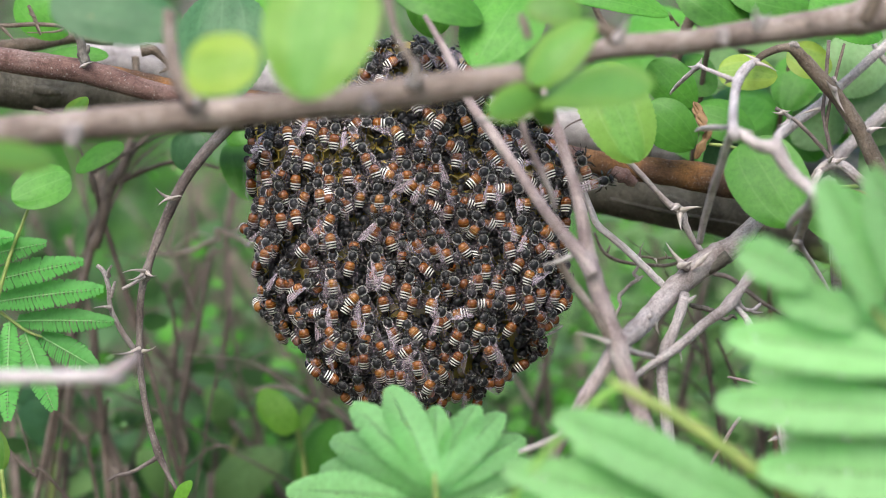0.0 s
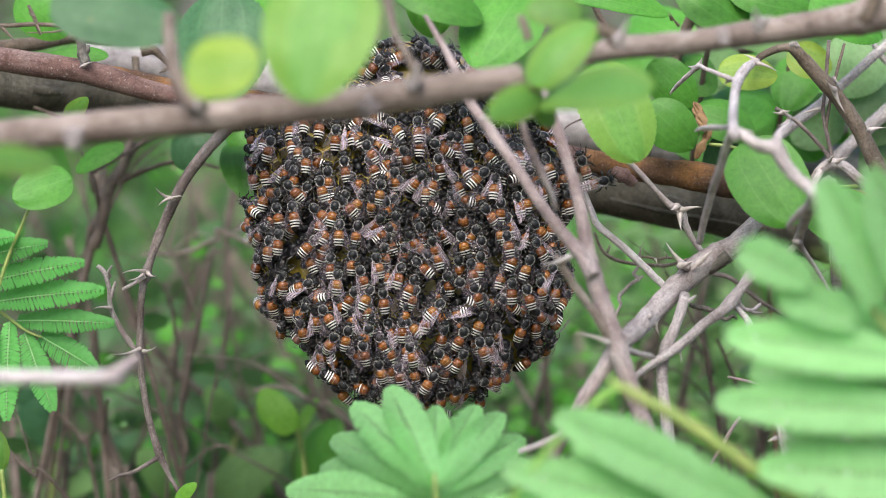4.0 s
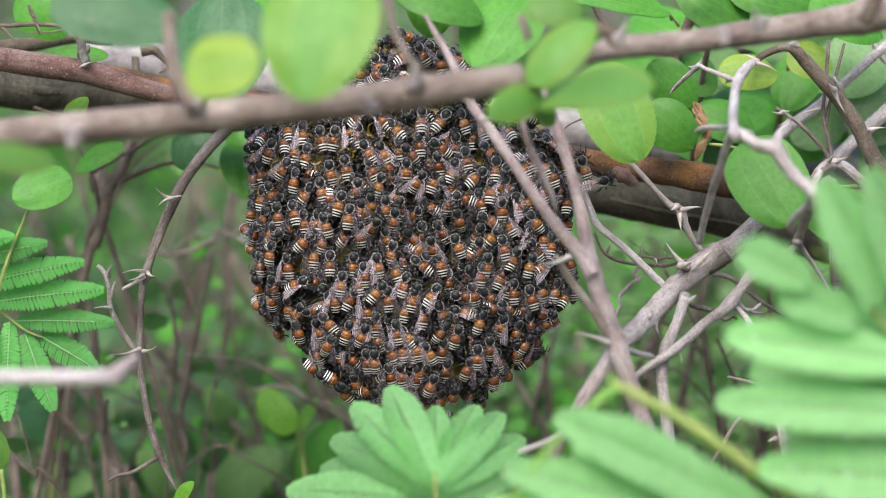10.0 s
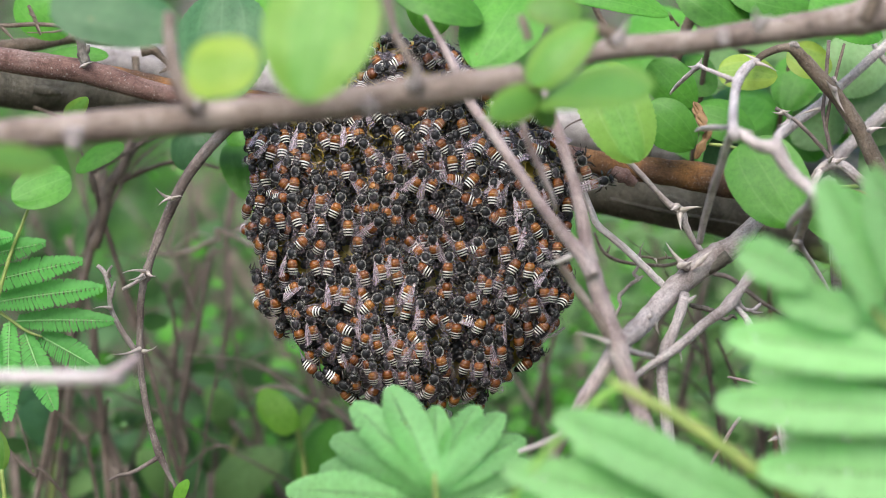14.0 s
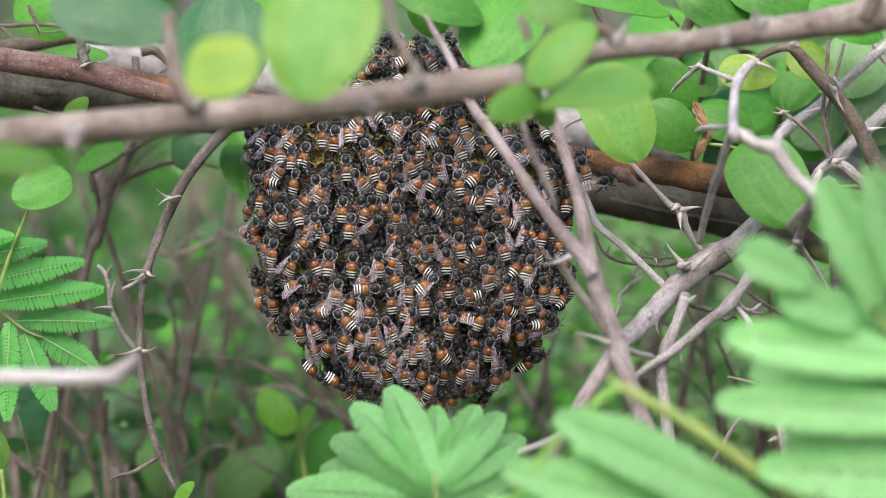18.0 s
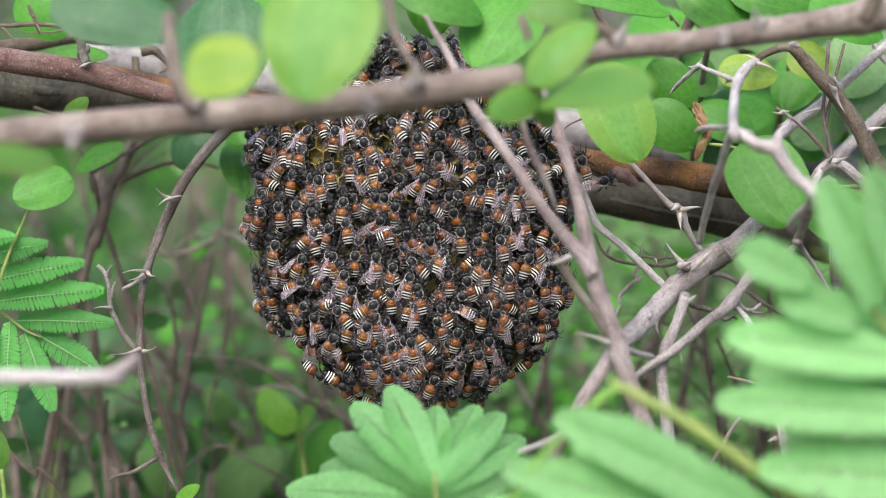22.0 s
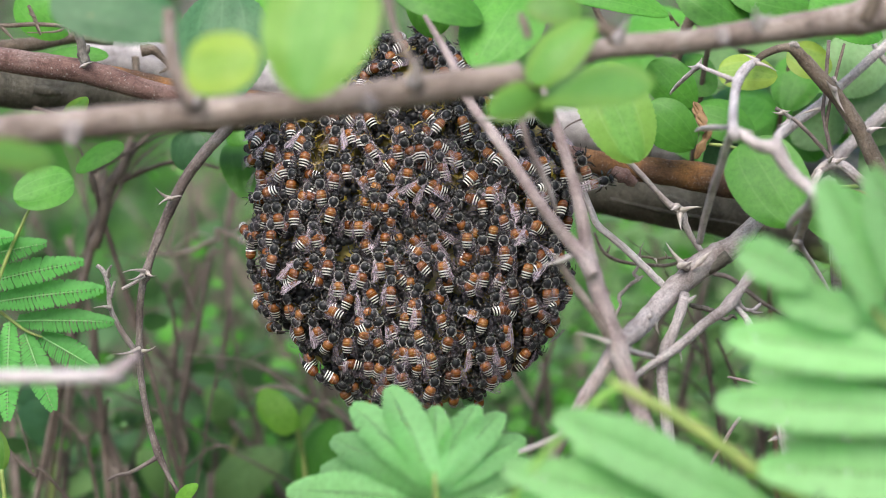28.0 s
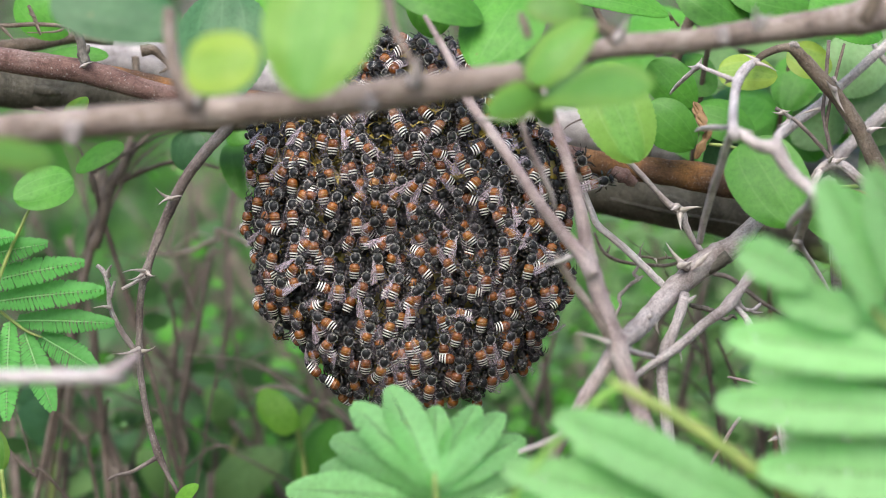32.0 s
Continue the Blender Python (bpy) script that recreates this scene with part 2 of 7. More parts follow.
    info = nt.nodes.new("ShaderNodeObjectInfo")
    film = ramp(nt, info.outputs["Random"], [(0.0, (0.006, 0.006, 0.006)), (0.65, (0.02, 0.02, 0.02)), (0.85, (0.08, 0.08, 0.08)), (1.0, (0.6, 0.6, 0.6))])
    fade = ramp(nt, info.outputs["Random"], [(0.0, (0.12, 0.12, 0.12)), (0.6, (0.26, 0.26, 0.26)), (1.0, (0.8, 0.8, 0.8))])
    co = nt.nodes.new("ShaderNodeTexCoord")
    lengthways = nt.nodes.new("ShaderNodeMapping")
    lengthways.inputs["Scale"].default_value = (2600, 420, 800)
    nt.links.new(co.outputs["Object"], lengthways.inputs[0])
    streaks = ramp(nt, noise_tex(nt, 1.0, 3, lengthways.outputs[0], 0.6), [(0.36, (0.1, 0.1, 0.1)), (0.5, (0.6, 0.6, 0.6)), (0.66, (1.8, 1.8, 1.8))])
    film = mixed(nt, film, streaks, 1.0, "MULTIPLY")
    fac = mixed(nt, film, mixed(nt, lines, fade, 1.0, "MULTIPLY"), 1.0, "LIGHTEN")
    clear = nt.nodes.new("ShaderNodeBsdfTransparent")
    mx = nt.nodes.new("ShaderNodeMixShader")
    nt.links.new(fac, mx.inputs[0])
    nt.links.new(clear.outputs[0], mx.inputs[1])
    nt.links.new(b.outputs[0], mx.inputs[2])
    nt.links.new(mx.outputs[0], nt.nodes["Material Output"].inputs["Surface"])
    leg, nt, b = material("black_bee_leg")
    nt.links.new(ramp(nt, noise_tex(nt, 900, 2), [(0.4, (0.012, 0.011, 0.010)), (0.62, (0.05, 0.042, 0.036)), (0.75, (0.13, 0.12, 0.11))]), b.inputs["Base Color"])
    b.inputs["Roughness"].default_value = 0.24
    eye, nt, b = material("bee_eye")
    nt.links.new(ramp(nt, noise_tex(nt, 5000, 1), [(0.4, (0.01, 0.008, 0.007)), (0.6, (0.03, 0.022, 0.018))]), b.inputs["Base Color"])
    b.inputs["Roughness"].default_value = 0.18
    return dark, hair, belly, wing, leg, eye


BEE_DARK, BEE_HAIR, BEE_BELLY, BEE_WING, BEE_LEG, BEE_EYE = bee_materials()


# ---- building helpers ----
def thing(name, origin, label, category, group="", kind=""):
    ob = new(name)
    ob.location = origin
    ob.empty_display_size = 0.01
    return tagged(ob, label, category, group, kind)


def base_of(ob):
    while ob.parent:
        ob = ob.parent
    return Vector(ob.location)


def part(name, bm, mat, parent, label="", smooth=True):
    """Links a bmesh in world places as one mesh under a thing or under a part."""
    me = bpy.data.meshes.new(name)
    bmesh.ops.translate(bm, verts=bm.verts, vec=-base_of(parent))
    bm.to_mesh(me)
    bm.free()
    if smooth:
        me.polygons.foreach_set("use_smooth", [True] * len(me.polygons))
    me.materials.append(mat)
    ob = new(name, me)
    ob.parent = parent
    if label:
        tagged(ob, label)
    return ob


def single(name, bm, mat, label, category, group="", kind="", smooth=True, origin=(0, 0, 0)):
    me = bpy.data.meshes.new(name)
    bmesh.ops.translate(bm, verts=bm.verts, vec=-Vector(origin))
    bm.to_mesh(me)
    bm.free()
    if smooth:
        me.polygons.foreach_set("use_smooth", [True] * len(me.polygons))
    me.materials.append(mat)
    ob = new(name, me)
    ob.location = origin
    return tagged(ob, label, category, group, kind)


def spline(pts, per=7):
    """Catmull-Rom through (x, y, z, r) points."""
    p = [np.array(q, float) for q in pts]
    p = [2 * p[0] - p[1], *p, 2 * p[-1] - p[-2]]
    out = []
    for i in range(1, len(p) - 2):
        a, b, c, d = p[i - 1:i + 3]
        for k in range(per):
            t = k / per
            out.append(0.5 * (2 * b + (c - a) * t + (2 * a - 5 * b + 4 * c - d) * t * t + (3 * b - a - 3 * c + d) * t ** 3))
    out.append(p[-2])
    return out


def tube(pts, sides=10, per=7, lumps=0.10, bm=None, seed=0.0, kinks=0.0):
    """A tapered, slightly lumpy stem along a spline, closed at both ends."""
    bm = bm or bmesh.new()
    uvl = bm.loops.layers.uv.verify()
    run = 0.0
    line = spline(pts, per)
    rings, side = [], None
    for i, q in enumerate(line):
        a, b = line[max(i - 1, 0)], line[min(i + 1, len(line) - 1)]
        d = Vector(b[:3] - a[:3]).normalized()
        side = Vector((0, 0, 1)).cross(d) if side is None else side - d * side.dot(d)
        if side.length < 1e-4:
            side = Vector((1, 0, 0)).cross(d)
        side.normalize()
        up = d.cross(side)
        r0 = max(q[3], 1e-5)
        c = Vector(q[:3])
        if kinks:
            c = c + noise.noise_vector(c * 60 + Vector((seed, 0, 0))) * kinks * r0
        ring = []
        for k in range(sides):
            w = 2 * math.pi * k / sides
            o = side * math.cos(w) + up * math.sin(w)
            r = r0 * (1 + lumps * noise.noise((c + o * r0) * (0.35 / r0) + Vector((seed, 3, 7))) + lumps * 0.7 * noise.noise((c + o * r0) * (1.1 / r0)))
            ring.append(bm.verts.new(c + o * r))
        rings.append(ring)
    for i, (a, b) in enumerate(zip(rings, rings[1:])):
        step = float(np.linalg.norm(line[i + 1][:3] - line[i][:3]))
        for k in range(sides):
            f = bm.faces.new((a[k], a[(k + 1) % sides], b[(k + 1) % sides], b[k]))
            for lp, (u, v) in zip(f.loops, ((k, 0), (k + 1, 0), (k + 1, 1), (k, 1))):
                lp[uvl].uv = (u / sides, run + v * step)
        run += step
    bm.faces.new(rings[0][::-1])
    bm.faces.new(rings[-1])
    return bm


def thorn(base, tip, r, bend=0.15, bm=None):
    """A curved thorn with a flared foot."""
    a, b = Vector(base), Vector(tip)
    d = b - a
    s = d.cross(Vector((0, -1, 0.2)))
    s = s.normalized() if s.length > 1e-6 else Vector((1, 0, 0))
    pts = []
    for t, w in ((-0.06, 1.25), (0.08, 1.05), (0.3, 0.72), (0.6, 0.42), (0.85, 0.2), (1.0, 0.03)):
        c = a + d * t + s * (bend * d.length * (t * t - t))
        pts.append((*c, r * w))
    return tube(pts, 6, 2, 0.03, bm)


def thorns(parent, mat, r, *pairs):
    for k, (a, b) in enumerate(pairs):
        spike = part("thorn", thorn(a, b, r, 0.18 * (-1) ** k), mat, parent)
        foot = Vector(a) - (Vector(b) - Vector(a)).normalized() * r * 0.4
        side = Vector((r * 1.1, 0, r * 0.4))
        part("thorn_foot", tube([(*(foot - side), r * 0.5), (*foot, r * 1.2), (*(foot + side), r * 0.5)], 7, 4, 0.15), BARK_PALE if mat is THORN else BARK_DARK, spike)


def rooted(parent, end, r, mat, dx=0.0, dy=0.03):
    """Leads a stem from its lower end down into the soil."""
    x, y, z = end
    part("stem", tube([(x, y, z, r), (x + dx * 0.5, y + dy * 0.4, z * 0.6, r * 1.1), (x + dx, y + dy, -0.04, r * 1.35)], 8, 6, 0.1), mat, parent)


FACING = Vector((0, -0.93, 0.37))


def leaf_mesh(base, tip, width, lean=0.0, fold=0.12, droop=0.10, teeth=20, pointed=0.35, nu=0, nv=8, bm=None, ripple=0.02, seed=0.0, thick=0.00025):
    """A toothed leaf blade from its base to its tip; lean turns it about its length (degrees)."""
    bm = bm or bmesh.new()
    uvl = bm.loops.layers.uv.verify()
    a, b = Vector(base), Vector(tip)
    d = b - a
    ln = d.length
    ex = d.normalized()
    ez = (FACING - ex * FACING.dot(ex))
    ez = ez.normalized() if ez.length > 1e-3 else Vector((0, 0, 1))
    ez.rotate(Matrix.Rotation(radians(lean), 3, ex))
    ey = ez.cross(ex)
    nu = nu or max(2 * teeth, 24)
    top, low, uvs = [], [], {}
    for i in range(nu + 1):
        u = i / nu
        bulge = abs(2 * u ** 0.86 - 1)
        w = (1 - bulge ** (2.5 - 1.6 * pointed)) ** (0.5 + 0.3 * pointed) if bulge < 1 else 0.0
        saw = 1.0
        if teeth:
            saw = 1 + (0.02 if i % 2 else -0.018) * (1 if 0.04 < u < 0.97 else 0) + 0.03 * noise.noise(Vector((u * 5 + seed, seed, 1)))
        row_t, row_l = [], []
        for j in range(-nv, nv + 1):
            v = j / nv
            h = width / 2 * w * v * (saw if abs(v) > 0.9 else 1)
            z = -fold * abs(h) * 1.2 - droop * ln * (2 * u - 1) ** 2 + ripple * width * noise.noise(Vector((u * 4 + seed, v * 2, seed))) + fold * 0.35 * width * w * abs(math.sin(v * math.pi)) ** 2 * 0.5
            p = a + ex * (u * ln) + ey * h + ez * z
            vt = bm.verts.new(p)
            uvs[vt] = (u, v)
            row_t.append(vt)
            if thick:
                vl = bm.verts.new(p - ez * thick)
                uvs[vl] = (u, v)
                row_l.append(vl)
        top.append(row_t)
        low.append(row_l)
    n = 2 * nv
    faces = []
    for i in range(nu):
        for j in range(n):
            faces.append(bm.faces.new((top[i][j], top[i + 1][j], top[i + 1][j + 1], top[i][j + 1])))
            if thick:
                faces.append(bm.faces.new((low[i][j], low[i][j + 1], low[i + 1][j + 1], low[i + 1][j])))
    for f in faces:
        for lp in f.loops:
            lp[uvl].uv = uvs[lp.vert]
    return bm


def leaf(parent, base, tip, width, mat, lean=0.0, stalk=None, label="", **more):
    ob = part("leaf", leaf_mesh(base, tip, width, lean, seed=base[0] * 900, **more), mat, parent, label)
    if stalk:
        part("leaf_stalk", tube([(*stalk, 0.0006), (*(Vector(stalk) * 0.5 + Vector(base) * 0.5 + Vector((0, 0, 0.001))), 0.0005), (*base, 0.00045)], 6, 4), RACHIS, ob)
    return ob


def pinna_mesh(base, tip, width, pairs=26, lean=0.0, arch=0.06, stalk_r=0.0003, seed=0.0, snug=0.5):
    """One feather of a twice-feathered leaf: a thin rib with rows of small overlapping oblong leaflets. Returns blades and rib."""
    a, b = Vector(base), Vector(tip)
    d = b - a
    ln = d.length
    ex = d.normalized()
    ez = FACING - ex * FACING.dot(ex)
    ez = ez.normalized() if ez.length > 1e-3 else Vector((0, 0, 1))
    ez.rotate(Matrix.Rotation(radians(lean), 3, ex))
    ey = ez.cross(ex)
    rnd = random.Random(int(seed * 1000) + 5)
    bm = bmesh.new()
    uvl = bm.loops.layers.uv.verify()

    def spot(u):
        return a + ex * (u * ln) + ez * (arch * ln * 4 * u * (1 - u) - arch * ln)
    pitch = ln / pairs
    for i in range(pairs):
        u = (i + 0.6) / (pairs + 0.2)
        w = min(1.0, 0.5 + 1.5 * u) * min(1.0, (1.02 - u) ** 0.55 * 1.6)
        for s in (-1, 1):
            c = spot(u)
            ang = radians(74 + rnd.uniform(-4, 4) - 20 * u)
            out = ex * math.cos(ang) + ey * (s * math.sin(ang))
            across = ez.cross(out).normalized()
            up = ez + across * rnd.uniform(-0.22, 0.1) * s
            l2, w2 = width / 2 * w / math.sin(ang) * rnd.uniform(0.96, 1.04), pitch * snug * rnd.uniform(0.95, 1.05)
            ring_u = ((0.0, 0.2), (0.12, 0.75), (0.45, 1.0), (0.88, 0.86), (1.0, 0.12))
            left = [c + out * (l2 * t) + across * (w2 * k) + up * (0.12 * l2 * (t - t * t) * 2 + 0.00012 * (i % 2)) for t, k in ring_u]
            right = [c + out * (l2 * t) - across * (w2 * k) + up * (0.12 * l2 * (t - t * t) * 2 - 0.0002) for t, k in ring_u]
            vl, vr = [bm.verts.new(p) for p in left], [bm.verts.new(p) for p in right]
            for k in range(len(ring_u) - 1):
                f = bm.faces.new((vl[k], vr[k], vr[k + 1], vl[k + 1]) if s > 0 else (vl[k], vl[k + 1], vr[k + 1], vr[k]))
                for lp in f.loops:
                    lp[uvl].uv = (k / 4, 0.5 + 0.02 * s)
    rib = tube([(*spot(0), stalk_r * 1.3), (*spot(0.35), stalk_r), (*spot(0.7), stalk_r * 0.7), (*spot(1.0), stalk_r * 0.3)], 6, 4)
    return bm, rib


def pinna(parent, base, tip, width, mat, pairs=26, lean=0.0, arch=0.05, stalk_r=0.00022):
    blades, rib = pinna_mesh(base, tip, width, pairs, lean, arch, stalk_r, abs(base[0] + tip[2]), 0.60 if mat is PINNA_LIT else 0.50)
    ob = part("pinna", blades, mat, parent, smooth=False)
    part("midrib", rib, RIB, ob)
    return ob


# ---- ground and undergrowth ----
def ground():
    bm = bmesh.new()
    n, fine = 40, 1.6
    xs = sorted({round(math.copysign((abs(k) / n) ** 3 * 220 + abs(k) / n * fine, k), 4) for k in range(-n, n + 1)})
    grid = [[bm.verts.new((x, y + 0.6, 0.03 * noise.noise(Vector((x * 1.7, y * 1.7, 0))) + 0.008 * noise.noise(Vector((x * 9, y * 9, 4))) - 0.02)) for x in xs] for y in xs]
    for r0, r1 in zip(grid, grid[1:]):
        for k in range(len(xs) - 1):
            bm.faces.new((r0[k], r0[k + 1], r1[k + 1], r1[k]))
    single("ground", bm, SOIL, "dark damp soil under the scrub", "ground", kind="structure")


ground()


def litter():
    rnd = random.Random(3)
    bm = bmesh.new()
    for _ in range(2600):
        x, y = rnd.gauss(0, 1.3), rnd.gauss(0.6, 1.3)
        a = rnd.uniform(0, 6.28)
        ln = rnd.uniform(0.02, 0.045)
        z = 0.004 + rnd.uniform(0, 0.008)
        b0 = Vector((x, y, z))
        t0 = b0 + Vector((math.cos(a) * ln, math.sin(a) * ln, rnd.uniform(-0.004, 0.012)))
        leaf_mesh(b0, t0, ln * 0.55, rnd.uniform(-40, 40), teeth=0, nu=4, nv=1, bm=bm, droop=0.2, thick=0)
    single("leaf_litter", bm, LITTER, "scattered dry brown leaves on the soil", "leaf litter", kind="stuff")


litter()


def bush(x, y, height, spread, leaves, size, rnd, mat, sparse=0):
    """A low leafy plant: bent stems with a cloud of small round leaves."""
    t = thing("undergrowth_plant", (x, y, 0), "low green leafy plant growing from the soil", "shrub", "undergrowth plants")
    stems, crown = bmesh.new(), bmesh.new()
    for s in range(3):
        a = rnd.uniform(0, 6.28)
        top = Vector((x + math.cos(a) * spread * 0.6, y + math.sin(a) * spread * 0.6, height * rnd.uniform(0.7, 1.0)))
        mid = Vector((x + math.cos(a) * spread * 0.2 + rnd.uniform(-0.02, 0.02), y + math.sin(a) * spread * 0.2, height * 0.45))
        tube([(x, y, -0.02, 0.004), (*mid, 0.003), (*top, 0.0012)], 6, 4, bm=stems)
        for j in range(leaves // 3):
            u = rnd.random() ** 0.7
            c = (mid if u < 0.3 else mid.lerp(top, u)) + Vector((rnd.gauss(0, spread * 0.28), rnd.gauss(0, spread * 0.28), rnd.gauss(0, height * 0.11)))
            if c.z < 0.02:
                continue
            d = Vector((rnd.gauss(0, 1), rnd.gauss(0, 1), rnd.uniform(-0.6, 0.6))).normalized()
            ln = size * rnd.uniform(0.6, 1.2)
            wide, turn = rnd.uniform(0.55, 0.8), rnd.uniform(-70, 20)
            if j % 10 < sparse:
                continue
            leaf_mesh(c, c + d * ln, ln * wide, turn, teeth=0, nu=4, nv=1, bm=crown, thick=0, seed=c.x * 50)
    part("stem", stems, STICK, t)
    part("foliage", crown, mat, t)


def undergrowth():
    rnd = random.Random(11)
    for k in range(96):
        y = 0.19 + 2.2 * (k / 96) ** 1.9
        half = 0.17 + 0.24 * y
        x = (rnd.random() * 2 - 1) * half * 1.15
        h = (0.19 + 0.15 * rnd.random() + 0.08 * y) if y < 0.9 else 0.32 + rnd.uniform(-0.05, 0.2)
        if y < 0.35 and abs(x + 0.01) > 0.06:
            h += 0.07
        size = 0.0105 * (1 + 0.6 * y) * rnd.choice((0.6, 0.8, 1.0, 1.5))
        bush(x, y, h, rnd.uniform(0.05, 0.10) * (1 + 0.4 * y), 330, size, rnd, rnd.choice((LEAF_FAR, LEAF_FAR, LEAF_MID, LEAF) if x > 0 else (LEAF_FAR, LEAF_FAR, LEAF_MID, LEAF)), 0 if x > 0 else 1)
    for k in range(26):
        # sparse small-leaved herbs close behind the nest
        x = rnd.uniform(-0.17, -0.03) if k % 2 else rnd.uniform(-0.02, 0.14)
        bush(x, rnd.uniform(0.10, 0.17), rnd.uniform(0.27, 0.37), rnd.uniform(0.03, 0.055), 54, rnd.uniform(0.005, 0.009), rnd, rnd.choice((LEAF, LEAF_MID, LEAF_FRESH)))
    for k in range(130):
        a, r = rnd.uniform(0, 6.28), rnd.uniform(0.55, 2.9)
        x, y = r * math.cos(a), 0.3 + r * math.sin(a)
        if y < 0.1 and abs(x) < 0.45:
            continue
        bush(x, y, rnd.uniform(0.2, 0.5), rnd.uniform(0.1, 0.2), 110, 0.035, rnd, rnd.choice((LEAF_FAR, LEAF, LEAF_MID)))


undergrowth()


def hedge():
    """The far wall of scrub that closes the place behind and around."""
    rnd = random.Random(21)
    crown = bmesh.new()
    stems = bmesh.new()
    for k in range(8000):
        a = rnd.uniform(0, 2 * math.pi)
        r = rnd.uniform(2.6, 4.2)
        c = Vector((r * math.cos(a), 0.3 + r * math.sin(a), rnd.random() ** 1.2 * 1.5))
        d = Vector((rnd.gauss(0, 1), rnd.gauss(0, 1), rnd.uniform(-0.6, 0.6))).normalized()
        ln = rnd.uniform(0.06, 0.13)
        leaf_mesh(c, c + d * ln, ln * 0.7, rnd.uniform(-70, 20), teeth=0, nu=5, nv=1, bm=crown, thick=0)
    for k in range(120):
        a = rnd.uniform(0, 2 * math.pi)
        r = rnd.uniform(2.5, 4.0)
        x, y = r * math.cos(a), 0.3 + r * math.sin(a)
        tube([(x, y, -0.05, 0.012), (x + rnd.gauss(0, 0.1), y + rnd.gauss(0, 0.1), 0.7, 0.009), (x + rnd.gauss(0, 0.25), y + rnd.gauss(0, 0.25), 1.5, 0.004)], 6, 3, bm=stems)
    t = thing("scrub_thicket", (0, 0, 0), "dense green scrub thicket closing the clearing", "thicket", kind="stuff")
    part("foliage", crown, LEAF_FAR, t)
    part("stem", stems, STICK, t)


hedge()


# ---- bare sticks in the undergrowth ----
def twiggy(pts, mat, label, rnd, sides=7, kinks=1.5):
    """A crooked bare stem with a few short side twigs."""
    t = thing("bare_stick", pts[0][:3], label, "stick", "bare sticks")
    part("stem", tube(pts, sides, 7, 0.12, kinks=kinks, seed=pts[0][0] * 100), mat, t)
    line = spline(pts, 7)
    for k in range(rnd.choice((1, 2, 2, 3))):
        q = line[rnd.randrange(2, max(3, int(len(line) * 0.7)))]
        d = Vector((rnd.gauss(0, 1), rnd.gauss(0, 0.4), rnd.uniform(0.1, 1.0))).normalized() * rnd.uniform(0.02, 0.06)
        r = q[3] * 0.55
        a = Vector(q[:3])
        part("side_twig", tube([(*a, r), (*(a + d * 0.5 + Vector((0, 0, 0.006))), r * 0.7), (*(a + d), r * 0.3)], 6, 4, 0.12), mat, t)


def stick(pts, label="bare brown stick standing in the undergrowth", mat=STICK):
    """A loose stem; its foot is led down to the soil."""
    low, prev = Vector(pts[-1][:3]), Vector(pts[-2][:3])
    way = (low - prev).normalized()
    bend = low + way * 0.10 + Vector((0, 0.01, -0.05))
    pts = [*pts, (*bend, pts[-1][3]), (bend.x + way.x * 0.1, bend.y + 0.03, -0.03, pts[-1][3] * 1.2)]
    twiggy(pts, mat, label, random.Random(int(abs(low.x) * 9999)), 8, 0.8)


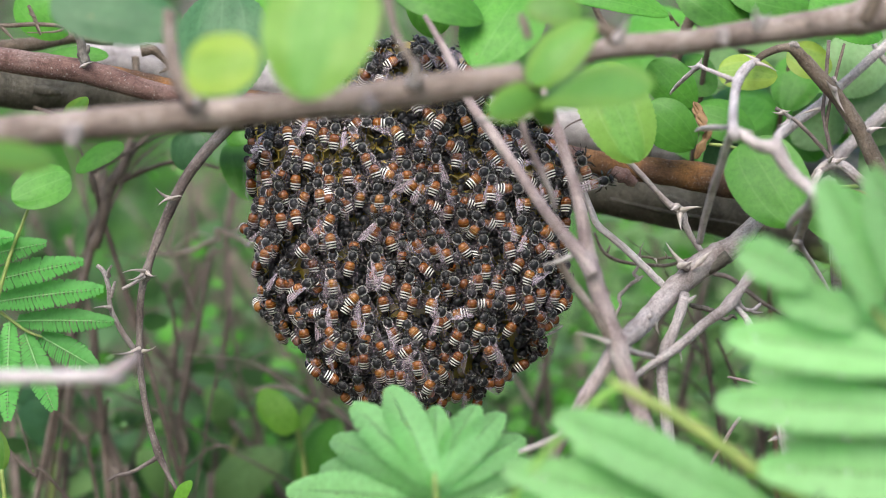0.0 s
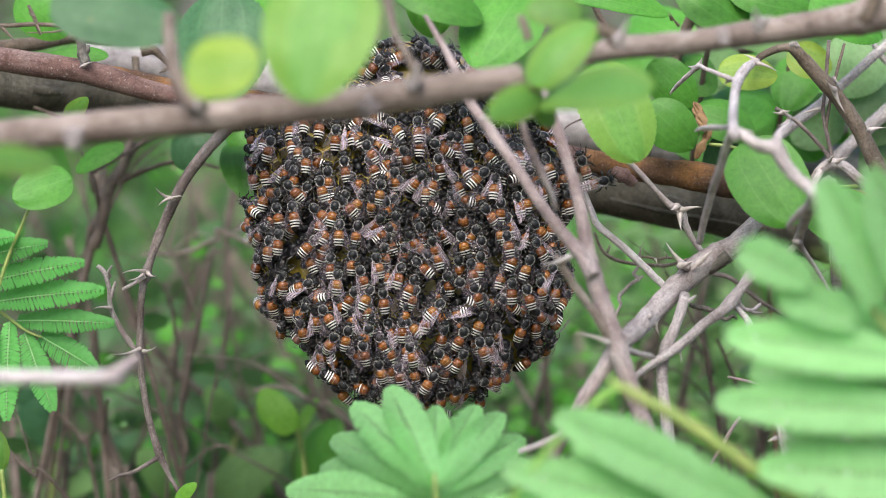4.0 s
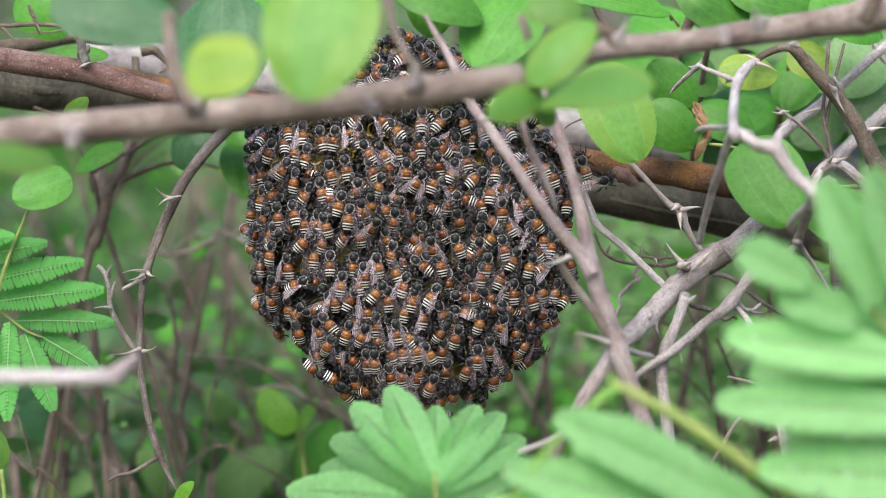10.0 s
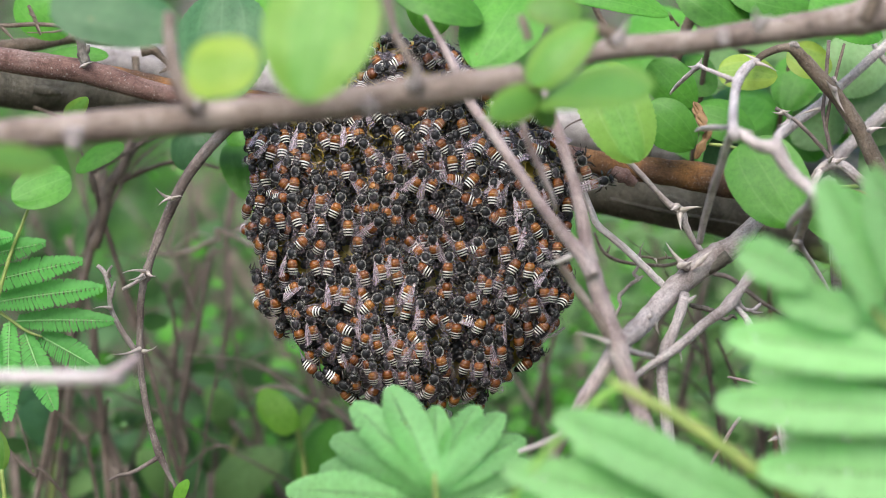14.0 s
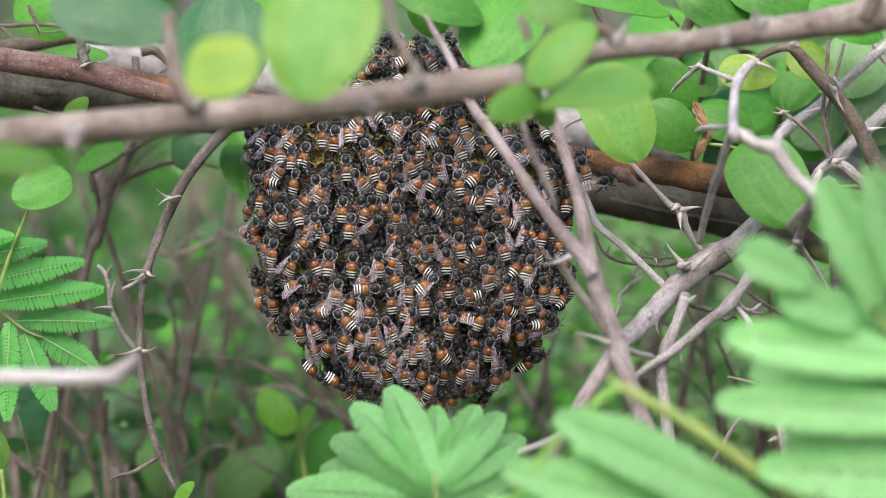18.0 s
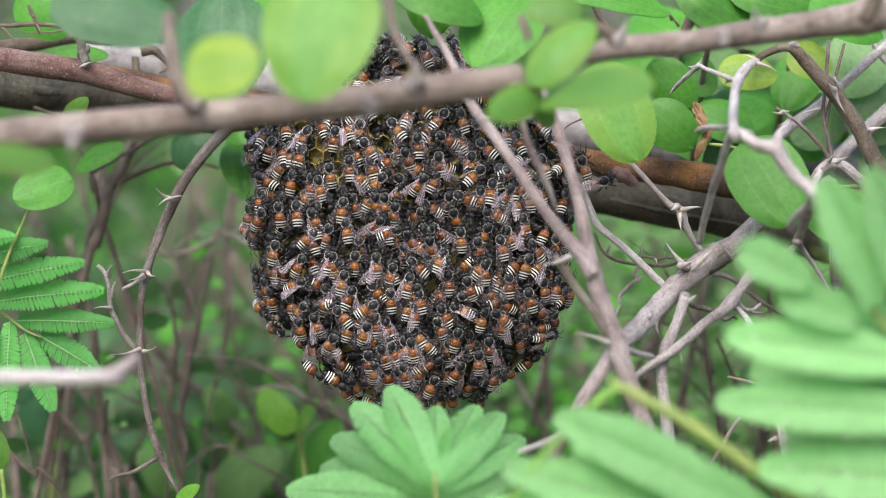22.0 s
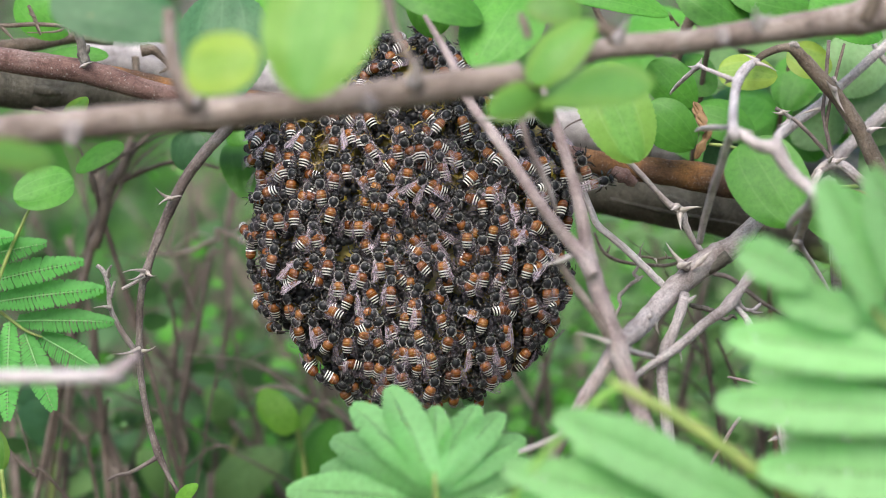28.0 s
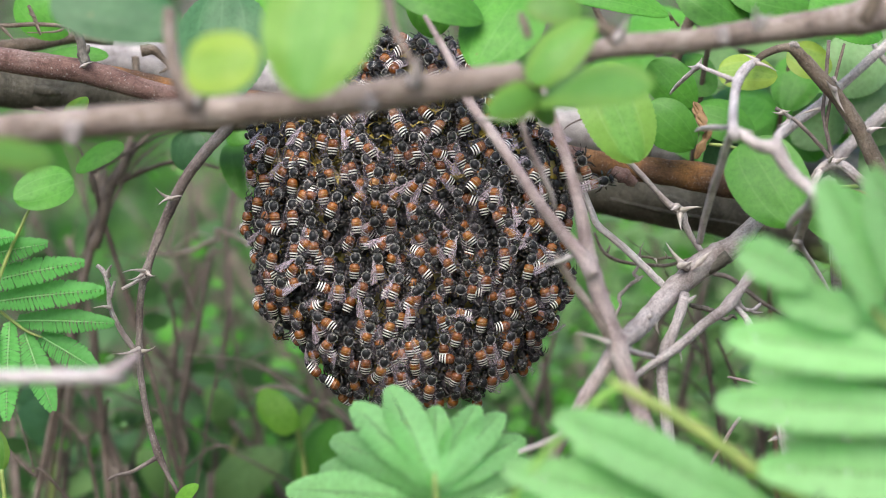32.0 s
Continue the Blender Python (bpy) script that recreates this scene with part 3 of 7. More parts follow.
for s in ([(-0.1065, 0.1436, 0.4392, 0.00093), (-0.1111, 0.1424, 0.4277, 0.00099), (-0.1173, 0.1411, 0.4141, 0.00116), (-0.1203, 0.1401, 0.4044, 0.00105), (-0.1233, 0.1389, 0.3928, 0.00094)],
          [(-0.1212, 0.1553, 0.4263, 0.00142), (-0.1196, 0.1542, 0.4145, 0.00154), (-0.1217, 0.1529, 0.4027, 0.00142), (-0.1274, 0.1510, 0.3830, 0.00119), (-0.1295, 0.1490, 0.3632, 0.00131)],
          [(-0.1387, 0.1981, 0.3966, 0.00126), (-0.1305, 0.1951, 0.3674, 0.00138), (-0.1275, 0.1921, 0.3383, 0.00163), (-0.1215, 0.1882, 0.3001, 0.00189)],
          [(-0.0917, 0.1753, 0.3656, 0.00110), (-0.0939, 0.1734, 0.3463, 0.00135), (-0.0966, 0.1717, 0.3299, 0.00148), (-0.0931, 0.1692, 0.3049, 0.00148)],
          [(-0.0842, 0.2174, 0.3940, 0.00167), (-0.0939, 0.2151, 0.3727, 0.00154), (-0.0993, 0.2134, 0.3556, 0.00154), (-0.1036, 0.2126, 0.3471, 0.00128)],
          [(-0.0602, 0.1228, 0.3613, 0.00081), (-0.0430, 0.1216, 0.3489, 0.00092), (-0.0276, 0.1206, 0.3393, 0.00092), (-0.0123, 0.1197, 0.3297, 0.00092)],
          [(-0.1579, 0.1586, 0.3287, 0.00133), (-0.1440, 0.1572, 0.3147, 0.00133), (-0.1299, 0.1559, 0.3025, 0.00133)],
          [(0.0849, 0.1121, 0.3854, 0.00068), (0.0887, 0.1102, 0.3667, 0.00091), (0.0912, 0.1088, 0.3516, 0.00091), (0.0946, 0.1073, 0.3365, 0.00091)],
          [(0.0369, 0.1934, 0.3508, 0.00163), (0.0400, 0.1917, 0.3341, 0.00163), (0.0390, 0.1899, 0.3173, 0.00176), (0.0421, 0.1878, 0.2963, 0.00176)],
          [(0.0809, 0.1763, 0.3748, 0.00122), (0.0707, 0.1740, 0.3524, 0.00123), (0.0626, 0.1717, 0.3299, 0.00135), (0.0566, 0.1688, 0.3013, 0.00135)],
          [(-0.0472, 0.2006, 0.3579, 0.00152), (-0.0483, 0.1984, 0.3369, 0.00164), (-0.0389, 0.1963, 0.3159, 0.00165), (-0.0410, 0.1942, 0.2947, 0.00165)],
          [(-0.1114, 0.1630, 0.3729, 0.00121), (-0.0994, 0.1614, 0.3569, 0.00133), (-0.0873, 0.1604, 0.3468, 0.00133), (-0.0733, 0.1590, 0.3327, 0.00121)],
          [(-0.0747, 0.1877, 0.4229, 0.00111), (-0.0789, 0.1852, 0.3984, 0.00136), (-0.0780, 0.1826, 0.3738, 0.00136), (-0.0812, 0.1797, 0.3450, 0.00136)],
          [(-0.1277, 0.1604, 0.3468, 0.00157), (-0.1207, 0.1590, 0.3327, 0.00169), (-0.1147, 0.1576, 0.3187, 0.00182), (-0.1078, 0.1561, 0.3045, 0.00182)],
          [(0.1120, 0.1604, 0.3468, 0.00181), (0.1141, 0.1586, 0.3287, 0.00169), (0.1101, 0.1561, 0.3045, 0.00182)]):
    stick(s)
stick([(-0.1021, 0.1266, 0.4001, 0.00069), (-0.0868, 0.1267, 0.4013, 0.00074), (-0.0763, 0.1271, 0.4052, 0.00092), (-0.0657, 0.1269, 0.4039, 0.00080)], mat=BARK_FRONT, label="pale dead stick lying across the undergrowth")
stick([(-0.0629, 0.1093, 0.3572, 0.00073), (-0.0535, 0.1095, 0.3582, 0.00079), (-0.0422, 0.1088, 0.3516, 0.00073), (-0.0272, 0.1079, 0.3422, 0.00068)], mat=BARK_FRONT, label="pale dead stick lying across the undergrowth")


stick([(-0.0977, 0.0800, 0.4431, 0.00106), (-0.1014, 0.0800, 0.4342, 0.00141), (-0.1058, 0.0800, 0.4279, 0.00189), (-0.1078, 0.0800, 0.4180, 0.00160), (-0.1105, 0.0800, 0.4089, 0.00142), (-0.1136, 0.0800, 0.3999, 0.00130)])
stick([(-0.1111, 0.0800, 0.4345, 0.00071), (-0.1101, 0.0800, 0.4270, 0.00089), (-0.1081, 0.0800, 0.4212, 0.00089)])
stick([(-0.0771, 0.1100, 0.3991, 0.00074), (-0.0791, 0.1100, 0.3915, 0.00087), (-0.0823, 0.1100, 0.3763, 0.00099), (-0.0863, 0.1100, 0.3600, 0.00100), (-0.0877, 0.1100, 0.3475, 0.00094), (-0.0856, 0.1100, 0.3359, 0.00094), (-0.0884, 0.1100, 0.3223, 0.00094)])
stick([(-0.0934, 0.1200, 0.3918, 0.00056), (-0.0909, 0.1200, 0.3803, 0.00069), (-0.0902, 0.1200, 0.3687, 0.00069), (-0.0915, 0.1200, 0.3551, 0.00076), (-0.0928, 0.1200, 0.3395, 0.00076)])
stick([(-0.1156, 0.1000, 0.3837, 0.00092), (-0.1143, 0.1000, 0.3762, 0.00110), (-0.1133, 0.1000, 0.3592, 0.00117), (-0.1116, 0.1000, 0.3420, 0.00123), (-0.1085, 0.1000, 0.3287, 0.00123), (-0.1065, 0.1000, 0.3191, 0.00124)])
stick([(-0.1075, 0.1200, 0.3527, 0.00044), (-0.1010, 0.1200, 0.3500, 0.00051), (-0.0942, 0.1200, 0.3461, 0.00057), (-0.0862, 0.1200, 0.3430, 0.00051)])
stick([(-0.1282, 0.1000, 0.3531, 0.00061), (-0.1231, 0.1000, 0.3474, 0.00074), (-0.1180, 0.1000, 0.3405, 0.00074), (-0.1156, 0.1000, 0.3296, 0.00074)])
stick([(-0.1334, 0.0450, 0.3517, 0.00051), (-0.1253, 0.0450, 0.3436, 0.00057), (-0.1143, 0.0450, 0.3351, 0.00057)])
stick([(-0.0733, 0.0900, 0.3705, 0.00030), (-0.0738, 0.0900, 0.3612, 0.00036), (-0.0761, 0.0900, 0.3528, 0.00036)])
stick([(0.0386, 0.1300, 0.3727, 0.00076), (0.0356, 0.1300, 0.3629, 0.00089), (0.0333, 0.1300, 0.3530, 0.00096), (0.0311, 0.1300, 0.3392, 0.00096)])
stick([(0.0800, 0.0600, 0.3852, 0.00064), (0.0822, 0.0600, 0.3763, 0.00070), (0.0845, 0.0600, 0.3637, 0.00070), (0.0869, 0.0600, 0.3484, 0.00070)])
stick([(0.0873, 0.0800, 0.3798, 0.00054), (0.0918, 0.0800, 0.3706, 0.00060), (0.0971, 0.0800, 0.3577, 0.00066), (0.1028, 0.0800, 0.3447, 0.00066)])
stick([(-0.1113, 0.1100, 0.4310, 0.00061), (-0.1133, 0.1100, 0.4198, 0.00080), (-0.1166, 0.1100, 0.4085, 0.00080), (-0.1186, 0.1100, 0.3991, 0.00074)])
stick([(-0.1032, 0.1200, 0.4372, 0.00050), (-0.1072, 0.1200, 0.4262, 0.00062), (-0.1110, 0.1200, 0.4205, 0.00056)])
stick([(-0.0730, 0.1400, 0.3769, 0.00045), (-0.0713, 0.1400, 0.3610, 0.00052), (-0.0676, 0.1400, 0.3450, 0.00052), (-0.0618, 0.1400, 0.3289, 0.00052)])
stick([(-0.1441, 0.1600, 0.4098, 0.00059), (-0.1404, 0.1600, 0.3997, 0.00066), (-0.1348, 0.1600, 0.3816, 0.00066), (-0.1332, 0.1600, 0.3653, 0.00066)])
stick([(0.0630, 0.0900, 0.3705, 0.00054), (0.0672, 0.0900, 0.3593, 0.00055), (0.0748, 0.0900, 0.3443, 0.00055)])


def tangle():
    """Thin dead stems all through the scrub."""
    rnd = random.Random(8)
    for k in range(70):
        y = 0.24 + 0.8 * rnd.random() ** 1.7
        half = (0.14 + 0.22 * y)
        x = rnd.uniform(-half, half)
        h = rnd.uniform(0.3, 0.48)
        r = rnd.uniform(0.0009, 0.0032) if y > 0.4 else rnd.uniform(0.0007, 0.0018)
        pts = [(x + rnd.gauss(0, 0.03), y, -0.02, r * 1.2), (x + rnd.gauss(0, 0.04), y + rnd.gauss(0, 0.03), h * 0.5, r), (x + rnd.gauss(0, 0.11), y + abs(rnd.gauss(0, 0.05)), h, r * 0.6)]
        twiggy(pts, rnd.choice((STICK, STICK, STICK, BARK_DARK)), "thin bare brown stem standing in the undergrowth", rnd)


tangle()

# ---- the limb and the branch that carries the nest ----
# shaded underside of the limb: the shade is in the dark bark colour
limb = thing("tree_limb", (0.0000, 0.0580, 0.4382), "thick mossy limb running behind the nest, bark darkened for shade", "limb")
part("bark", tube([(-0.1796, 0.0580, 0.4679, 0.00671), (-0.1264, 0.0580, 0.4614, 0.00689), (-0.0920, 0.0580, 0.4583, 0.00689), (-0.0490, 0.0580, 0.4504, 0.00690), (0.0000, 0.0580, 0.4393, 0.00709), (0.0461, 0.0580, 0.4302, 0.00728), (0.0809, 0.0580, 0.4243, 0.00746), (0.1157, 0.0580, 0.4162, 0.00799), (0.1771, 0.0580, 0.4015, 0.00871)], 20, 9, 0.10), BARK_MOSS_SHADED, limb)
part("knot", tube([(0.0669, 0.0470, 0.4287, 0.00154), (0.0707, 0.0470, 0.4274, 0.00205), (0.0744, 0.0470, 0.4263, 0.00085)], 10, 5, 0.25), BARK_MOSS_SHADED, limb)
part("knot", tube([(-0.1227, 0.0470, 0.4618, 0.00136), (-0.1187, 0.0470, 0.4612, 0.00170), (-0.1143, 0.0470, 0.4605, 0.00076)], 10, 5, 0.25), BARK_MOSS_SHADED, limb)
part("bark_ridge", tube([(0.0504, 0.0460, 0.4288, 0.00051), (0.0641, 0.0460, 0.4254, 0.00077), (0.0812, 0.0460, 0.4223, 0.00068), (0.0949, 0.0460, 0.4199, 0.00034)], 8, 7, 0.3), BARK_MOSS_SHADED, limb)

# second limb added for the lit top; its light is in the pale bark
lit_top_limb = thing("tree_limb", (0.0000, 0.0950, 0.4527), "smooth mauve-grey limb behind the dark one, pale for its lit top", "limb")
part("bark", tube([(-0.1349, 0.0950, 0.4599, 0.00508), (-0.1185, 0.0950, 0.4650, 0.00634), (-0.0985, 0.0950, 0.4679, 0.00670), (-0.0298, 0.0950, 0.4570, 0.00690), (0.0420, 0.0950, 0.4458, 0.00709), (0.0849, 0.0950, 0.4388, 0.00747), (0.1251, 0.0950, 0.4326, 0.00802), (0.1855, 0.0950, 0.4234, 0.00840)], 18, 9, 0.07), BARK_LIT_TOP, lit_top_limb)

carrier = thing("nest_branch", (0, 0.0265, 0.4506), "red-brown bark branch that carries the bees' nest", "branch")
part("bark", tube([(-0.2085, 0.0213, 0.4852, 0.00357), (-0.1273, 0.0195, 0.4724, 0.00341), (-0.103, 0.019, 0.4687, 0.00357), (-0.0786, 0.0181, 0.4622, 0.00276), (-0.0461, 0.0176, 0.4587, 0.00292), (0, 0.0165, 0.4515, 0.00341), (0.0399, 0.0154, 0.4434, 0.00374)], 14, 9, 0.10), BARK_RED, carrier)
part("bark", tube([(-0.1041, 0.0262, 0.4699, 0.00164), (-0.0893, 0.0257, 0.4663, 0.00246), (-0.0745, 0.0252, 0.463, 0.00279), (-0.0466, 0.0247, 0.459, 0.00295), (0, 0.0236, 0.4513, 0.00345), (0.042, 0.0224, 0.4425, 0.00361), (0.065, 0.0219, 0.4395, 0.00410), (0.0847, 0.0215, 0.4362, 0.00460), (0.1093, 0.0208, 0.4318, 0.00460), (0.1287, 0.0203, 0.4281, 0.00460), (0.2324, 0.0175, 0.4078, 0.00492)], 14, 9, 0.12), BARK_ORANGE, carrier, "orange-brown peeling bark")
part("knot", tube([(0.0484, 0.0081, 0.4417, 0.00161), (0.0516, 0.0078, 0.4398, 0.00209), (0.0548, 0.0075, 0.4376, 0.00112)], 8, 5, 0.3), BARK_RED, carrier)
thorns(carrier, THORN, 0.0005, ((-0.1006, 0.0042, 0.4715), (-0.0974, 0.0003, 0.4727)), ((-0.1009, 0.0042, 0.4713), (-0.1015, 0.0001, 0.4711)))

# ---- twigs about the nest ----
top_left = thing("thorny_twig", (-0.1283, 0.0259, 0.4818), "thin dark thorny twig with forked tips", "twig")
part("stem", tube([(-0.1381, 0.0262, 0.4842, 0.00074), (-0.1283, 0.0259, 0.4818, 0.00065), (-0.1185, 0.0259, 0.4821, 0.00065), (-0.1103, 0.0258, 0.4816, 0.00057), (-0.1054, 0.0256, 0.4802, 0.00041)], 7, 6, 0.15), BARK_DARK, top_left)
part("side_twig", tube([(-0.1201, 0.0267, 0.4875, 0.00049), (-0.1188, 0.0263, 0.485, 0.00057), (-0.1175, 0.0258, 0.4816, 0.00057), (-0.1165, 0.0255, 0.479, 0.00033)], 6, 5, 0.15), BARK_DARK, top_left)
part("side_twig", tube([(-0.1283, 0.0259, 0.4818, 0.00057), (-0.1263, 0.0256, 0.4797, 0.00049), (-0.124, 0.0252, 0.4774, 0.00016)], 6, 4, 0.1), BARK_DARK, top_left)
part("side_twig", tube([(-0.1095, 0.0258, 0.4816, 0.00049), (-0.1111, 0.0256, 0.4802, 0.00041), (-0.116, 0.0256, 0.4797, 0.00025), (-0.1204, 0.0256, 0.4797, 0.00016)], 6, 4, 0.1), BARK_DARK, top_left)
thorns(top_left, THORN_TIP, 0.0003, ((-0.1171, 0.0238, 0.4817), (-0.1156, 0.0204, 0.479)), ((-0.1083, 0.0238, 0.4816), (-0.1069, 0.0204, 0.4786)), ((-0.1178, 0.0242, 0.4843), (-0.1195, 0.0214, 0.4857)))
knob = thing("bare_twig", (-0.1022, 0.0145, 0.4726), "short grey twig rising from the branch", "twig")
part("stem", tube([(-0.1073, 0.0164, 0.4862, 0.00113), (-0.1046, 0.0157, 0.4814, 0.00121), (-0.1033, 0.0151, 0.4774, 0.00129), (-0.1027, 0.0146, 0.4738, 0.00161), (-0.1019, 0.0143, 0.4715, 0.00161)], 8, 6, 0.2), BARK_GREY, knob)
part("side_twig", tube([(-0.1027, 0.0146, 0.4738, 0.00081), (-0.1014, 0.0148, 0.475, 0.00081), (-0.1012, 0.015, 0.4766, 0.00048)], 6, 4, 0.1), BARK_GREY, knob)
back_stub = thing("bare_branch", (-0.117, 0.0554, 0.4763), "grey-brown bare branch behind the leaves", "branch")
part("stem", tube([(-0.1478, 0.0547, 0.4712, 0.00205), (-0.1341, 0.055, 0.4739, 0.00205), (-0.1239, 0.0552, 0.475, 0.00222), (-0.1119, 0.0555, 0.477, 0.00205), (-0.0999, 0.0554, 0.4763, 0.00188)], 9, 6, 0.1), BARK_DARK, back_stub)
part("side_twig", tube([(-0.0924, 0.0497, 0.4715, 0.00119), (-0.0921, 0.0489, 0.4665, 0.00110), (-0.0917, 0.0482, 0.4614, 0.00102)], 7, 5, 0.1), BARK_DARK, back_stub)
part("side_twig", tube([(-0.0887, 0.0349, 0.474, 0.00183), (-0.0854, 0.0349, 0.4743, 0.00150), (-0.0829, 0.0346, 0.4723, 0.00100), (-0.0804, 0.0342, 0.4694, 0.00075), (-0.0834, 0.0339, 0.4674, 0.00025)], 8, 5, 0.15), BARK_DARK, back_stub)
top_stub = thing("bare_branch", (-0.0563, 0.0465, 0.4851), "grey-brown bare branch behind the leaves", "branch")
part("stem", tube([(-0.0639, 0.0463, 0.4835, 0.00101), (-0.058, 0.0466, 0.4855, 0.00118), (-0.0521, 0.0471, 0.4893, 0.00118), (-0.0445, 0.0479, 0.4952, 0.00118)], 8, 6, 0.1), BARK_DARK, top_stub)

# hanging twig beside the nest
hang = thing("hanging_twig", (-0.0614, 0.0067, 0.4535), "grey-brown thorny twig hanging beside the nest", "twig")
part("stem", tube([(-0.059, 0.0071, 0.456, 0.00176), (-0.0617, 0.0066, 0.4528, 0.00176), (-0.067, 0.0058, 0.4471, 0.00168), (-0.0726, 0.0048, 0.4397, 0.00160), (-0.0774, 0.0034, 0.4302, 0.00152), (-0.0814, 0.0021, 0.4207, 0.00128), (-0.0833, 0.0013, 0.4151, 0.00120), (-0.0841, 0.001, 0.4124, 0.00168), (-0.0849, 0.0006, 0.4096, 0.00112), (-0.0856, -0.0002, 0.404, 0.00104), (-0.0859, -0.0016, 0.3945, 0.00100), (-0.0859, -0.002, 0.3911, 0.00136), (-0.0856, -0.0026, 0.3874, 0.00096), (-0.0851, -0.0033, 0.3819, 0.00096), (-0.083, -0.0049, 0.3708, 0.00096), (-0.0804, -0.0061, 0.3624, 0.00120), (-0.0779, -0.0069, 0.3569, 0.00064), (-0.075, -0.0076, 0.3515, 0.00064), (-0.0726, -0.0085, 0.3455, 0.00056)], 10, 6, 0.14, kinks=0.15), BARK_HANG, hang)
part("side_twig", tube([(-0.0983, 0.0043, 0.4147, 0.00064), (-0.0964, 0.004, 0.4128, 0.00072), (-0.095, 0.0034, 0.4083, 0.00072), (-0.0945, 0.0026, 0.4028, 0.00072), (-0.0914, 0.0017, 0.3964, 0.00080), (-0.0869, 0.0008, 0.39, 0.00088)], 8, 6, 0.15, kinks=0.2), BARK_PALE, hang)
part("side_twig", tube([(-0.0941, 0.0043, 0.4147, 0.00032), (-0.0951, 0.0041, 0.4131, 0.00048), (-0.0959, 0.0038, 0.4112, 0.00056)], 6, 4, 0.1), BARK_PALE, hang)
part("side_twig", tube([(-0.0932, 0.0037, 0.4102, 0.00032), (-0.0938, 0.0034, 0.408, 0.00056), (-0.0945, 0.003, 0.4055, 0.00064)], 6, 4, 0.1), BARK_PALE, hang)
part("side_twig", tube([(-0.0804, -0.0062, 0.3616, 0.00080), (-0.0835, -0.0065, 0.3597, 0.00064), (-0.0878, -0.0068, 0.3573, 0.00056), (-0.0921, -0.0069, 0.3562, 0.00048), (-0.0947, -0.0071, 0.3548, 0.00040)], 8, 6, 0.15, kinks=0.2), BARK_HANG, hang)
part("side_twig", tube([(-0.084, -0.002, 0.4127, 0.00072), (-0.0866, -0.0023, 0.4108, 0.00056), (-0.0903, -0.0026, 0.4089, 0.00048)], 7, 5, 0.1), BARK_PALE, hang)
thorns(hang, THORN, 0.00055, ((-0.0775, 0.001, 0.4345), (-0.0801, -0.0055, 0.4381)), ((-0.077, 0.001, 0.4342), (-0.0793, -0.0062, 0.4331)), ((-0.0761, 0.001, 0.4342), (-0.0724, -0.0059, 0.4356)),
       ((-0.0844, -0.0019, 0.414), (-0.089, -0.0118, 0.4149)), ((-0.0847, -0.002, 0.413), (-0.0874, -0.0121, 0.413)), ((-0.0831, -0.0019, 0.4134), (-0.0794, -0.0119, 0.4142)),
       ((-0.0858, -0.0049, 0.3922), (-0.0915, -0.0149, 0.3927)), ((-0.0842, -0.005, 0.3916), (-0.0797, -0.0127, 0.3946)), ((-0.0947, 0.0019, 0.4121), (-0.0931, -0.0036, 0.4159)), ((-0.0945, 0.0007, 0.4031), (-0.0982, -0.0053, 0.4039)))

# ---- the thorn thicket beside the nest ----
fork = thing("thorny_shrub", (0.0447, -0.0660, 0.4033), "pale mauve-grey thorny shrub stems crossing the nest", "shrub")
part("stem", tube([(-0.0046, -0.0520, 0.4875, 0.00051), (-0.0017, -0.0536, 0.4827, 0.00082), (0.0023, -0.0551, 0.4756, 0.00108), (0.0069, -0.0567, 0.4656, 0.00127), (0.0127, -0.0582, 0.4577, 0.00139), (0.0196, -0.0598, 0.4477, 0.00139), (0.0262, -0.0613, 0.4381, 0.00152), (0.0319, -0.0629, 0.4313, 0.00177), (0.0358, -0.0644, 0.4270, 0.00202), (0.0381, -0.0660, 0.4225, 0.00202)], 10, 6, 0.1, kinks=0.1), BARK_STEM, fork)
part("stem", tube([(0.0253, -0.0560, 0.4702, 0.00076), (0.0270, -0.0572, 0.4645, 0.00127), (0.0293, -0.0585, 0.4581, 0.00139), (0.0322, -0.0597, 0.4491, 0.00145), (0.0348, -0.0609, 0.4396, 0.00171), (0.0365, -0.0622, 0.4311, 0.00196), (0.0382, -0.0634, 0.4232, 0.00228), (0.0405, -0.0646, 0.4154, 0.00240), (0.0431, -0.0658, 0.4079, 0.00247), (0.0451, -0.0671, 0.4017, 0.00265), (0.0474, -0.0683, 0.3950, 0.00240), (0.0502, -0.0695, 0.3872, 0.00227), (0.0547, -0.0708, 0.3765, 0.00240), (0.0620, -0.0720, 0.3591, 0.00266)], 10, 6, 0.1, kinks=0.1), BARK_STEM, fork)
part("stem", tube([(0.0219, -0.0850, 0.4708, 0.00054), (0.0192, -0.0830, 0.4651, 0.00079), (0.0207, -0.0810, 0.4580, 0.00085), (0.0239, -0.0790, 0.4509, 0.00086), (0.0265, -0.0770, 0.4451, 0.00074), (0.0281, -0.0750, 0.4403, 0.00043)], 8, 6, 0.1), BARK_STEM, fork)
part("stem", tube([(0.0284, -0.0700, 0.4283, 0.00050), (0.0301, -0.0694, 0.4250, 0.00106), (0.0331, -0.0688, 0.4205, 0.00107), (0.0366, -0.0682, 0.4156, 0.00113), (0.0398, -0.0676, 0.4109, 0.00126), (0.0425, -0.0670, 0.4057, 0.00139)], 8, 6, 0.1), BARK_FRONT, fork)
part("stem", tube([(0.0454, -0.0620, 0.4067, 0.00191), (0.0439, -0.0633, 0.4028, 0.00242), (0.0410, -0.0647, 0.3983, 0.00197), (0.0369, -0.0660, 0.3923, 0.00178), (0.0326, -0.0673, 0.3852, 0.00178), (0.0275, -0.0687, 0.3760, 0.00190), (0.0203, -0.0700, 0.3623, 0.00203)], 10, 6, 0.1), BARK_STEM, fork)
